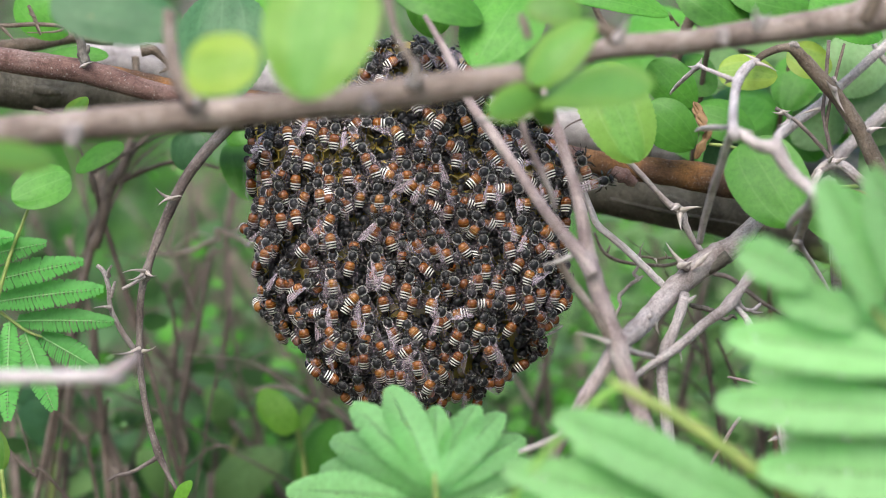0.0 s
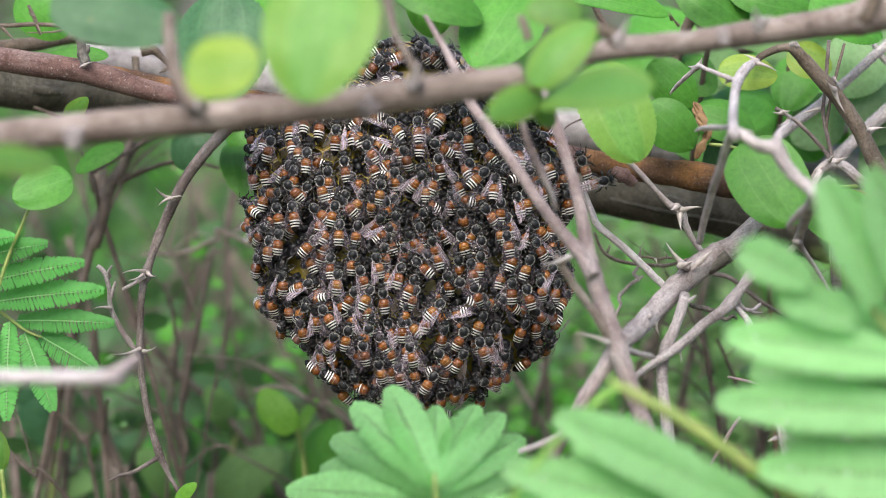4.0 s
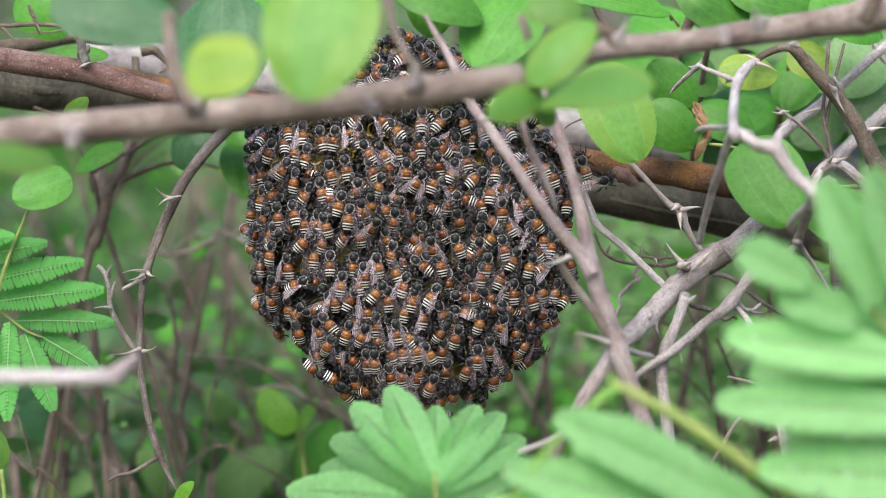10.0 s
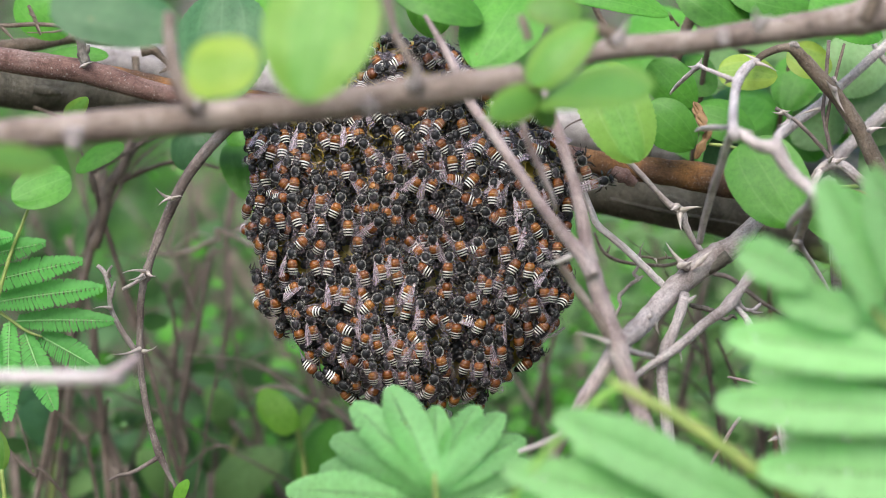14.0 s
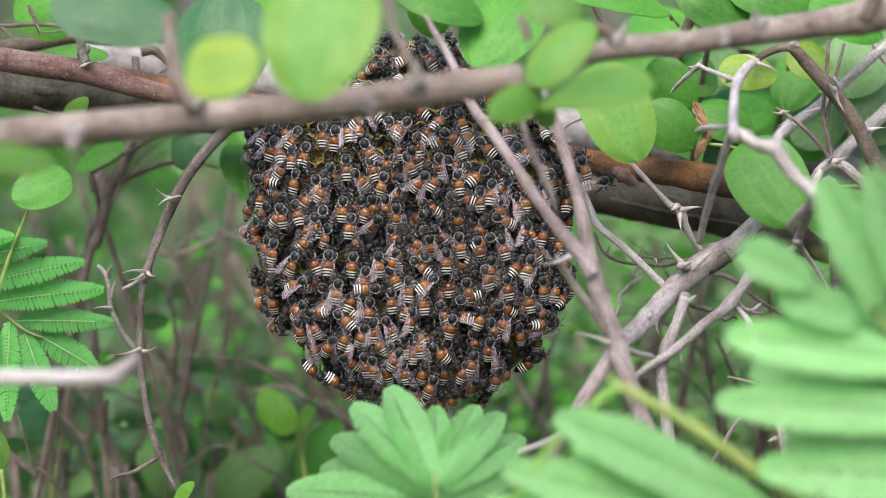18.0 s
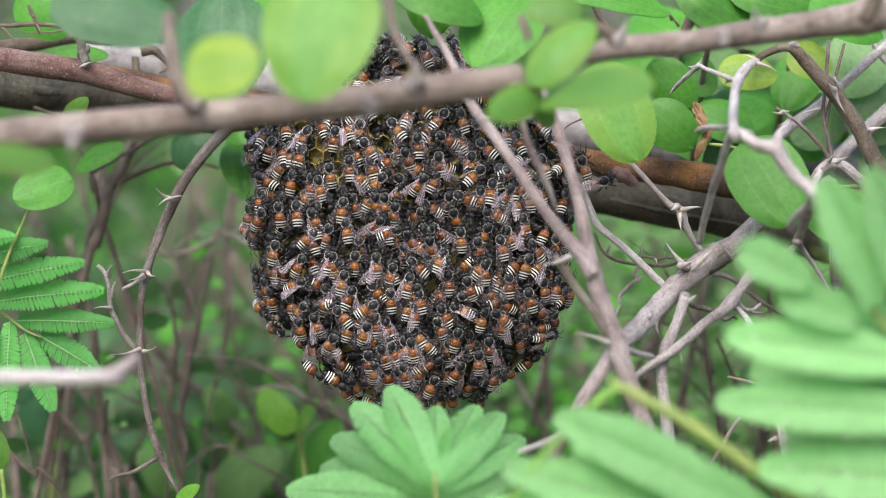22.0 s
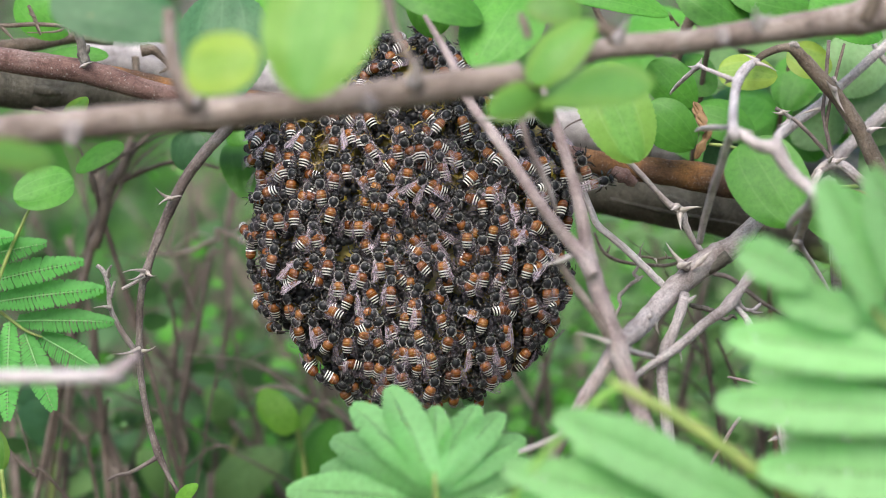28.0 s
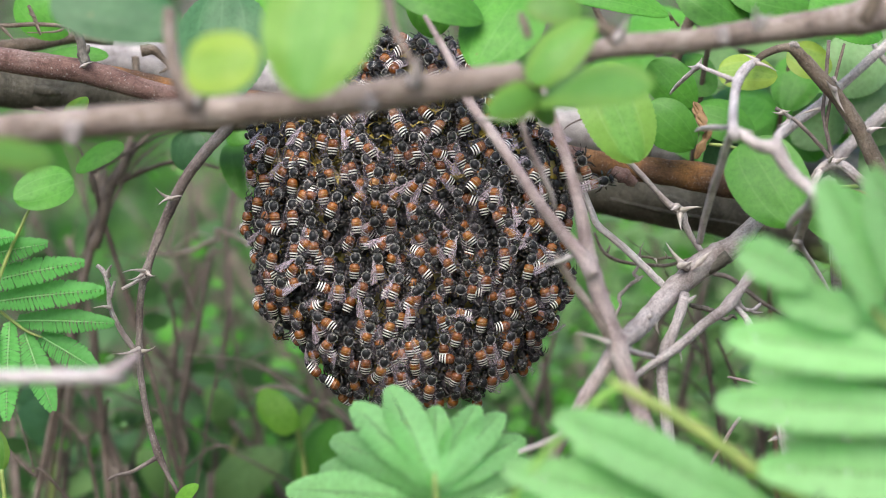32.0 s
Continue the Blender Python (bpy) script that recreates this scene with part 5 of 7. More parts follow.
part("side_twig", tube([(0.0563, 0.0120, 0.4096, 0.00043), (0.0573, 0.0120, 0.4103, 0.00036), (0.0579, 0.0120, 0.4103, 0.00014)], 6, 4, 0.1), BARK_PALE, small_tangle)
part("side_twig", tube([(0.0567, 0.0140, 0.4159, 0.00043), (0.0594, 0.0145, 0.4155, 0.00043), (0.0617, 0.0150, 0.4149, 0.00043), (0.0644, 0.0155, 0.4153, 0.00043), (0.0667, 0.0160, 0.4151, 0.00036)], 6, 6, 0.2, kinks=0.3), BARK_DARK, small_tangle)
part("side_twig", tube([(0.0760, 0.0200, 0.4164, 0.00036), (0.0787, 0.0213, 0.4178, 0.00036), (0.0812, 0.0227, 0.4190, 0.00044), (0.0827, 0.0240, 0.4190, 0.00022)], 6, 5, 0.1), BARK_HANG, small_tangle)
part("side_twig", tube([(0.0799, 0.0300, 0.4085, 0.00074), (0.0849, 0.0300, 0.4072, 0.00074), (0.0907, 0.0300, 0.4028, 0.00074), (0.0968, 0.0300, 0.3984, 0.00066), (0.1033, 0.0300, 0.3950, 0.00059), (0.1118, 0.0300, 0.3905, 0.00052)], 7, 6, 0.1), BARK_HANG, small_tangle)
part("side_twig", tube([(0.0797, -0.0100, 0.3853, 0.00028), (0.0819, -0.0100, 0.3848, 0.00042), (0.0854, -0.0100, 0.3840, 0.00042), (0.0886, -0.0100, 0.3832, 0.00028)], 6, 6, 0.1), BARK_STEM, small_tangle)
part("side_twig", tube([(0.0834, -0.0100, 0.3739, 0.00049), (0.0812, -0.0100, 0.3706, 0.00056), (0.0788, -0.0100, 0.3662, 0.00056), (0.0763, -0.0100, 0.3619, 0.00049), (0.0742, -0.0100, 0.3573, 0.00049)], 6, 6, 0.1), BARK_STEM, small_tangle)
thorns(small_tangle, THORN, 0.00032, ((0.0564, 0.0100, 0.4171), (0.0574, 0.0060, 0.4213)), ((0.0642, 0.0100, 0.4161), (0.0628, 0.0060, 0.4187)), ((0.0609, 0.0100, 0.4156), (0.0609, 0.0060, 0.4148)), ((0.0808, 0.0100, 0.4209), (0.0814, 0.0060, 0.4219)))

# ---- front branch with its leaves ----
front = thing("leafy_branch", (0.1099, -0.1042, 0.4905), "grey-brown thorny branch with young green leaves crossing before the nest", "branch")
part("stem", tube([(-0.1512, -0.1244, 0.4544, 0.00421), (-0.1256, -0.1238, 0.4588, 0.00396), (-0.1001, -0.1232, 0.4632, 0.00370), (-0.0835, -0.1229, 0.465, 0.00364), (-0.0554, -0.1226, 0.4674, 0.00358), (-0.0363, -0.1223, 0.4693, 0.00345), (-0.0171, -0.122, 0.4713, 0.00370), (0.0008, -0.1217, 0.474, 0.00358), (0.0097, -0.1215, 0.475, 0.00345), (0.0167, -0.1214, 0.476, 0.00332), (0.0184, -0.1214, 0.4763, 0.00255)], 14, 8, 0.07), BARK_FRONT, front)
part("stem", tube([(0.0216, -0.1120, 0.4737, 0.00069), (0.0238, -0.1078, 0.4758, 0.00092), (0.0272, -0.1037, 0.4784, 0.00116), (0.0314, -0.0995, 0.4798, 0.00152), (0.0359, -0.0953, 0.4803, 0.00224), (0.0426, -0.0912, 0.4815, 0.00285), (0.0565, -0.0870, 0.4822, 0.00287), (0.0706, -0.0828, 0.4839, 0.00301), (0.0849, -0.0787, 0.4856, 0.00327), (0.0952, -0.0745, 0.4868, 0.00366), (0.1043, -0.0703, 0.4879, 0.00443), (0.1149, -0.0662, 0.4900, 0.00434), (0.1269, -0.0620, 0.4930, 0.00436)], 14, 8, 0.07), BARK_FRONT, front)
part("node", tube([(0.0185, -0.1267, 0.4743, 0.00089), (0.0207, -0.1266, 0.4747, 0.00152), (0.0235, -0.1266, 0.4749, 0.00101)], 8, 5, 0.2), STALK_BROWN, front)
part("knot", tube([(-0.0826, -0.1298, 0.4661, 0.00214), (-0.0825, -0.1302, 0.4639, 0.00227), (-0.0822, -0.1305, 0.4611, 0.00139)], 9, 5, 0.15), BARK_PALE, front)
part("knot", tube([(-0.0181, -0.1291, 0.4716, 0.00227), (-0.0166, -0.1293, 0.4701, 0.00239), (-0.0162, -0.1296, 0.4681, 0.00113)], 9, 5, 0.15), BARK_PALE, front)
part("knot", tube([(0.0628, -0.1188, 0.487, 0.00128), (0.0635, -0.1191, 0.4854, 0.00141), (0.0637, -0.1193, 0.4834, 0.00090)], 8, 5, 0.15), BARK_PALE, front)
part("side_twig", tube([(-0.0056, -0.1266, 0.4749, 0.00164), (-0.0058, -0.1261, 0.4781, 0.00114), (-0.0075, -0.1258, 0.4806, 0.00089), (-0.0106, -0.125, 0.4862, 0.00089), (-0.0119, -0.1243, 0.4912, 0.00101), (-0.0132, -0.1234, 0.4975, 0.00114)], 8, 5, 0.1), BARK_FRONT, front)
part("side_twig", tube([(-0.0555, -0.1273, 0.4699, 0.00190), (-0.058, -0.1268, 0.4737, 0.00177), (-0.0602, -0.1261, 0.4787, 0.00164), (-0.0612, -0.125, 0.4862, 0.00152), (-0.0612, -0.1243, 0.4912, 0.00139)], 9, 5, 0.1), BARK_FRONT, front)
part("side_twig", tube([(0.0197, -0.1101, 0.4842, 0.00104), (0.0187, -0.1097, 0.4875, 0.00111), (0.0177, -0.1093, 0.49, 0.00065)], 8, 5, 0.1), BARK_FRONT, front)
part("side_twig", tube([(0.0396, -0.1132, 0.4837, 0.00194), (0.0383, -0.1129, 0.4859, 0.00168), (0.0357, -0.1128, 0.487, 0.00142), (0.0331, -0.113, 0.4857, 0.00091)], 8, 5, 0.1), BARK_DARK, front)
part("side_twig", tube([(0.0971, -0.1096, 0.4881, 0.00195), (0.0991, -0.109, 0.492, 0.00182), (0.101, -0.1083, 0.4971, 0.00169)], 8, 5, 0.1), BARK_DARK, front)
thorns(front, BARK_WHITE, 0.0013, ((-0.0068, -0.1316, 0.4753), (-0.0048, -0.1357, 0.4818)), ((0.0401, -0.1151, 0.4845), (0.0419, -0.1195, 0.4898)), ((0.0723, -0.1146, 0.4883), (0.0704, -0.1191, 0.4921)), ((-0.0539, -0.1302, 0.4708), (-0.0529, -0.1368, 0.4738)), ((0.0723, -0.1147, 0.4877), (0.0746, -0.1195, 0.4898)))
leaf(front, (-0.0531, -0.1681, 0.4812), (-0.0374, -0.173, 0.4825), 0.014, LEAF_YELLOW, -6, droop=0.03, pointed=0.0, fold=0.03)
leaf(front, (-0.0228, -0.1529, 0.5035), (-0.0289, -0.167, 0.4749), 0.025, LEAF_YOUNG, 6, droop=0.05, pointed=0.3, fold=0.06)
leaf(front, (-0.0915, -0.1038, 0.4936), (-0.061, -0.1046, 0.4874), 0.0168, LEAF_DARK, -12, droop=0.04, pointed=0.12)
leaf(front, (-0.094, -0.1785, 0.4646), (-0.0797, -0.1688, 0.4622), 0.0075, LEAF_YOUNG, -15, droop=0.05, pointed=0.3)
leaf(front, (0.0191, -0.1304, 0.4762), (0.0334, -0.1244, 0.4902), 0.0116, LEAF_YOUNG, -18, droop=0.10, pointed=0.3, fold=0.2)
leaf(front, (0.0221, -0.1240, 0.4745), (0.0414, -0.1650, 0.4776), 0.0149, LEAF_YOUNG, -14, droop=0.05, pointed=0.0, fold=0.05)
leaf(front, (0.0223, -0.1260, 0.4734), (0.0105, -0.1450, 0.4698), 0.0082, LEAF_YOUNG, -20, droop=0.05, pointed=0.2)
leaf(front, (0.0214, -0.1000, 0.4698), (0.0273, -0.0900, 0.4623), 0.0054, LEAF_YOUNG, 10, droop=0.06, pointed=0.2)
leaf(front, (0.0317, -0.1142, 0.4909), (0.0188, -0.1141, 0.4921), 0.009, LEAF_YOUNG, 10, droop=0.08, pointed=0.3)

# ---- leaves behind the front branch ----
behind = thing("leafy_branch", (0.0263, 0.0081, 0.4991), "green leafy branch with round toothed leaves above the nest", "branch")
part("stem", tube([(-0.0934, 0.0131, 0.4991, 0.00128), (-0.0454, 0.0129, 0.4975, 0.00144), (0.0026, 0.0128, 0.4967, 0.00160), (0.0345, 0.0129, 0.4975, 0.00160), (0.0825, 0.013, 0.4983, 0.00160), (0.1305, 0.0131, 0.4991, 0.00160)], 9, 6, 0.1), BARK_FRONT, behind)
leaf(behind, (-0.0603, -0.0129, 0.4934), (-0.0596, -0.0271, 0.464), 0.0256, LEAF_DARK, 8, droop=0.06, pointed=0.1)
leaf(behind, (-0.0125, -0.0328, 0.4954), (0.0113, -0.034, 0.4868), 0.0134, LEAF, -20)
leaf(behind, (0.0221, -0.0228, 0.4951), (0.008, -0.0359, 0.4739), 0.0223, LEAF, 14, droop=0.05, label="green leaf with clear veins")
leaf(behind, (-0.0037, -0.0127, 0.4949), (-0.0037, -0.0098, 0.4794), 0.0138, LEAF, 14)
leaf(behind, (0.0343, 0.0074, 0.4944), (0.0641, 0.0065, 0.4878), 0.0121, LEAF, -30)
leaf(behind, (0.0689, 0.0278, 0.4956), (0.0893, 0.0259, 0.4818), 0.018, LEAF, -10)
leaf(behind, (0.0828, 0.0276, 0.494), (0.1073, 0.0267, 0.4875), 0.0147, LEAF, -10)
leaf(behind, (0.0409, -0.0200, 0.4741), (0.0526, -0.0300, 0.4485), 0.0195, LEAF_YOUNG, 2, pointed=0.1, fold=0.08, label="broad yellow-green leaf browning at its edge")
leaf(behind, (0.0582, 0.0127, 0.4599), (0.0719, 0.0109, 0.4476), 0.0142, LEAF, 10)
leaf(behind, (0.073, 0.0226, 0.4583), (0.091, 0.0215, 0.451), 0.0131, LEAF, -10)
leaf(behind, (0.0599, 0.0244, 0.4713), (0.073, 0.0226, 0.4583), 0.0131, LEAF, 16)
leaf(behind, (0.0762, -0.0059, 0.4712), (0.0928, -0.0061, 0.4699), 0.0112, LEAF_YELLOW, -8, pointed=0.3)
leaf(behind, (0.1, 0.0248, 0.4745), (0.1131, 0.0241, 0.4697), 0.0121, LEAF_YELLOW, -8)
leaf(behind, (0.1073, 0.0271, 0.4907), (0.1283, 0.0255, 0.4794), 0.018, LEAF, -20)
# the palest leaves here carry the sunlit look in their base colour
leaf(behind, (0.1336, 0.0600, 0.4778), (0.1182, 0.0480, 0.4614), 0.0206, LEAF_SUNLIT, -10)
leaf(behind, (0.1429, 0.0620, 0.4656), (0.1257, 0.0500, 0.4459), 0.0207, LEAF_SUNLIT, -14)
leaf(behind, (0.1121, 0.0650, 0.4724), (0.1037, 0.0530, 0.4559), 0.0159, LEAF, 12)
leaf(behind, (0.1231, 0.0660, 0.4567), (0.1075, 0.0540, 0.4455), 0.0173, LEAF_SUNLIT, -12)
leaf(behind, (0.1405, 0.0700, 0.4843), (0.1265, 0.0580, 0.4728), 0.0191, LEAF_SUNLIT, -10)
leaf(behind, (0.1421, 0.0640, 0.4481), (0.1299, 0.0520, 0.4319), 0.0173, LEAF_SUNLIT, -10)
leaf(behind, (0.0978, 0.0600, 0.4597), (0.0878, 0.0480, 0.4504), 0.0148, LEAF, 14)
leaf(behind, (0.0695, 0.0550, 0.4712), (0.0802, 0.0430, 0.4618), 0.0136, LEAF, 8)
leaf(behind, (-0.0482, 0.0072, 0.4929), (-0.0506, 0.0057, 0.4819), 0.0111, LEAF, 10)
leaf(behind, (-0.1253, 0.0372, 0.4904), (-0.1103, 0.0355, 0.4789), 0.015, LEAF, 10)
leaf(behind, (-0.0979, 0.0298, 0.4739), (-0.1177, 0.0296, 0.4726), 0.0056, LEAF, 10)

thick_leaves = thing("leafy_branch", (0.1278, 0.0887, 0.4978), "branch dense with overlapping round green leaves", "branch")
part("stem", tube([(0.0433, 0.1035, 0.4594, 0.00110), (0.0763, 0.1045, 0.4666, 0.00119), (0.1093, 0.1055, 0.4739, 0.00128), (0.1314, 0.1088, 0.4975, 0.00138), (0.1497, 0.1114, 0.5157, 0.00147)], 8, 6, 0.1), BARK_DARK, thick_leaves)
for a, b, w, m, lean in (((0.0493, 0.0855, 0.4749), (0.0635, 0.0635, 0.4621), 0.0191, LEAF, 14), ((0.059, 0.0968, 0.4833), (0.0776, 0.0754, 0.4753), 0.0191, LEAF, -10), ((0.0735, 0.0958, 0.4762), (0.0896, 0.064, 0.4655), 0.0208, LEAF_MID, -14),
                         ((0.0934, 0.094, 0.4636), (0.0948, 0.0608, 0.4432), 0.0208, LEAF, 10), ((0.0934, 0.0968, 0.4833), (0.1104, 0.0649, 0.4724), 0.0191, LEAF_MID, -10), ((0.1079, 0.0937, 0.4618), (0.1139, 0.0606, 0.4415), 0.0208, LEAF, 10),
                         ((0.1224, 0.0958, 0.4762), (0.1361, 0.064, 0.4655), 0.0208, LEAF_MID, -10), ((0.1277, 0.1035, 0.4594), (0.14, 0.081, 0.443), 0.0214, LEAF, 10), ((0.1183, 0.1122, 0.4495), (0.135, 0.0897, 0.4332), 0.0214, LEAF, 10),
                         ((0.0763, 0.1035, 0.4594), (0.0832, 0.0803, 0.4377), 0.0214, LEAF, 10), ((0.1015, 0.115, 0.4697), (0.1115, 0.0922, 0.4511), 0.0214, LEAF_MID, 10), ((0.135, 0.1078, 0.4903), (0.1457, 0.0857, 0.4766), 0.0196, LEAF, 10),
                         ((0.0859, 0.1209, 0.4394), (0.102, 0.0989, 0.4267), 0.0179, LEAF, -10), ((0.1349, 0.1201, 0.4338), (0.1497, 0.0986, 0.4249), 0.0179, LEAF, -10), ((0.1056, 0.1387, 0.4222), (0.0878, 0.1169, 0.4114), 0.017, LEAF, 10)):
    leaf(thick_leaves, a, b, w, m, lean)

right_leaves = thing("leafy_twig", (0.079, -0.0092, 0.4483), "twig with broad green finely toothed leaves", "twig")
part("stem", tube([(0.0747, 0.0011, 0.4496, 0.00048), (0.0819, 0.001, 0.4485, 0.00056), (0.093, 0.0004, 0.4441, 0.00056), (0.1041, -0.0005, 0.4379, 0.00063), (0.1168, -0.0005, 0.4379, 0.00056)], 7, 6, 0.1), RACHIS, right_leaves)
leaf(right_leaves, (0.0830, -0.0120, 0.4523), (0.0953, -0.0260, 0.4309), 0.0213, LEAF, 6, teeth=34, pointed=0.1, fold=0.08, droop=0.05, label="broad fresh green leaf with a toothed rim")
leaf(right_leaves, (0.1036, 0.004, 0.4341), (0.1255, -0.0025, 0.424), 0.019, LEAF, -12, teeth=30, pointed=0.2)
leaf(right_leaves, (0.0828, 0.0214, 0.4502), (0.0774, 0.0293, 0.4345), 0.0098, LEAF_DARK, 12)

dry = thing("dry_leaf", (0.0716, 0.002, 0.4559), "curled dry orange-brown leaf caught on a twig", "leaf")
part("blade", leaf_mesh((0.0698, 0.0028, 0.4617), (0.0724, -0.0033, 0.4537), 0.0033, 35, fold=0.9, teeth=9, ripple=0.45), DRY_LEAF, dry)
part("blade", leaf_mesh((0.0739, -0.0012, 0.4545), (0.0701, 0.0006, 0.4457), 0.0024, 50, fold=0.9, teeth=7, ripple=0.5), DRY_LEAF, dry)

left_leaves = thing("leafy_twig", (-0.1136, -0.0219, 0.4294), "slender green stalk with pale heart-shaped leaves", "twig")
part("stem", tube([(-0.1104, -0.0207, 0.4378, 0.00038), (-0.1125, -0.0212, 0.4343, 0.00042), (-0.115, -0.022, 0.4287, 0.00046), (-0.119, -0.0234, 0.4188, 0.00054), (-0.1251, -0.0262, 0.399, 0.00061)], 7, 6, 0.05), RACHIS, left_leaves)
leaf(left_leaves, (-0.101, -0.02, 0.4428), (-0.1162, -0.0258, 0.4373), 0.0119, LEAF, 2, teeth=0, pointed=0.15, fold=0.05, droop=0.03)

left_back = thing("leafy_branch", (-0.0765, 0.0416, 0.4501), "green leaves hanging in the shade behind the branch", "branch")
part("stem", tube([(-0.1239, 0.0525, 0.456, 0.00060), (-0.1068, 0.0517, 0.4501, 0.00068), (-0.0896, 0.0518, 0.4506, 0.00068), (-0.076, 0.0517, 0.4501, 0.00077), (-0.0554, 0.0518, 0.4506, 0.00077)], 7, 6, 0.1), BARK_DARK, left_back)
leaf(left_back, (-0.11, 0.0219, 0.4538), (-0.1022, 0.0128, 0.461), 0.0056, LEAF_YOUNG, 25)
leaf(left_back, (-0.0959, 0.0411, 0.4467), (-0.1103, 0.0399, 0.4384), 0.0078, LEAF, 20)
leaf(left_back, (-0.076, 0.0516, 0.4495), (-0.0797, 0.0499, 0.4373), 0.0113, LEAF_DARK, 14)
leaf(left_back, (-0.058, 0.0517, 0.4501), (-0.0657, 0.0511, 0.4458), 0.0079, LEAF, 14)
leaf(left_back, (-0.0636, 0.0764, 0.4461), (-0.0597, 0.0588, 0.4286), 0.015, LEAF, -10)

# ---- feathery leaves ----
fern_left = thing("feathery_leaf", (-0.1154, -0.0160, 0.3995), "bright green twice-feathered leaf with rows of tiny leaflets", "leaf", "feathery leaves")
part("leaf_stalk", tube([(-0.1327, -0.0100, 0.4120, 0.00055), (-0.1263, -0.0115, 0.4067, 0.00055), (-0.1211, -0.0130, 0.4030, 0.00048), (-0.1157, -0.0145, 0.3993, 0.00048), (-0.1109, -0.0160, 0.3976, 0.00028)], 7, 6, 0.05), RACHIS, fern_left)
for a, b, w in (((-0.1332, -0.0140, 0.4187), (-0.1079, -0.0260, 0.4254), 0.0069), ((-0.1319, -0.0140, 0.4117), (-0.0982, -0.0260, 0.4203), 0.0076), ((-0.1264, -0.0140, 0.4073), (-0.0929, -0.0260, 0.4127), 0.0080),
                ((-0.1190, -0.0140, 0.4022), (-0.0902, -0.0260, 0.4036), 0.0069), ((-0.1125, -0.0140, 0.3981), (-0.0949, -0.0260, 0.3908), 0.0080), ((-0.1163, -0.0140, 0.3990), (-0.1069, -0.0260, 0.3795), 0.0077),
                ((-0.1203, -0.0140, 0.4022), (-0.1196, -0.0260, 0.3767), 0.0073), ((-0.1258, -0.0140, 0.4063), (-0.1248, -0.0260, 0.3786), 0.0077), ((-0.1347, -0.0140, 0.4237), (-0.1167, -0.0260, 0.4272), 0.0062)):
    pinna(fern_left, a, b, w, PINNA, 28)

fern_mid = thing("feathery_leaf", (-0.0019, -0.1150, 0.3814), "twice-feathered leaf spread below the nest, green lightened as if skylit", "leaf", "feathery leaves")
part("leaf_stalk", tube([(-0.0019, -0.1145, 0.3832, 0.00035), (-0.0019, -0.1157, 0.3816, 0.00047), (-0.0016, -0.1168, 0.3776, 0.00058), (-0.0005, -0.1180, 0.3673, 0.00064)], 7, 6, 0.05), RACHIS, fern_mid)
for a, b, w in (((-0.0017, -0.1150, 0.3831), (-0.0017, -0.0620, 0.3904), 0.0073), ((-0.0026, -0.1150, 0.3825), (-0.0145, -0.0620, 0.3952), 0.0104), ((-0.0029, -0.1150, 0.3814), (-0.0244, -0.0620, 0.3904), 0.0104),
                ((-0.0032, -0.1150, 0.3804), (-0.0303, -0.0620, 0.3811), 0.0104), ((-0.0034, -0.1150, 0.3790), (-0.0338, -0.0620, 0.3726), 0.0111), ((-0.0036, -0.1150, 0.3774), (-0.0429, -0.0620, 0.3666), 0.0105),
                ((-0.0012, -0.1150, 0.3825), (0.0096, -0.0620, 0.3903), 0.0085), ((-0.0008, -0.1150, 0.3814), (0.0166, -0.0620, 0.3881), 0.0085), ((-0.0005, -0.1150, 0.3801), (0.0224, -0.0620, 0.3814), 0.0089),
                ((-0.0003, -0.1150, 0.3787), (0.0251, -0.0620, 0.3741), 0.0095)):
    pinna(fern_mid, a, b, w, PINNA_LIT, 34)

fern_right = thing("feathery_leaf", (0.0557, -0.1650, 0.4029), "large twice-feathered leaf close to the viewer, green lightened as if skylit", "leaf", "feathery leaves")
part("leaf_stalk", tube([(0.0357, -0.1550, 0.4134, 0.00064), (0.0378, -0.1566, 0.4123, 0.00117), (0.0443, -0.1581, 0.4091, 0.00138), (0.0514, -0.1597, 0.4054, 0.00149), (0.0586, -0.1613, 0.4007, 0.00159), (0.0657, -0.1629, 0.3961, 0.00169), (0.0739, -0.1644, 0.3909, 0.00190), (0.0883, -0.1660, 0.3804, 0.00201)], 9, 6, 0.05), RACHIS, fern_right)
part("side_stalk", tube([(0.0373, -0.1570, 0.4123, 0.00075), (0.0341, -0.1583, 0.4102, 0.00096), (0.0297, -0.1597, 0.4066, 0.00074), (0.0255, -0.1610, 0.4026, 0.00080), (0.0214, -0.1623, 0.3985, 0.00079), (0.0163, -0.1637, 0.3919, 0.00079), (0.0127, -0.1650, 0.3863, 0.00079)], 8, 6, 0.05), LEAF_STALK, fern_right, "bright green side stalk")
for a, b, w in (((0.0640, -0.1670, 0.3893), (0.0246, -0.1650, 0.4081), 0.0134), ((0.0677, -0.1670, 0.3856), (0.0330, -0.1650, 0.4037), 0.0125), ((0.0711, -0.1520, 0.3829), (0.0291, -0.1500, 0.3963), 0.0150),
                ((0.0654, -0.1670, 0.3819), (0.0139, -0.1650, 0.3971), 0.0140), ((0.0607, -0.1670, 0.3770), (0.0091, -0.1650, 0.3888), 0.0140), ((0.0475, -0.1670, 0.3758), (0.0067, -0.1650, 0.3814), 0.0132),
                ((0.0725, -0.1670, 0.3844), (0.0486, -0.1650, 0.3971), 0.0102)):
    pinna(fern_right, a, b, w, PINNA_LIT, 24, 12)

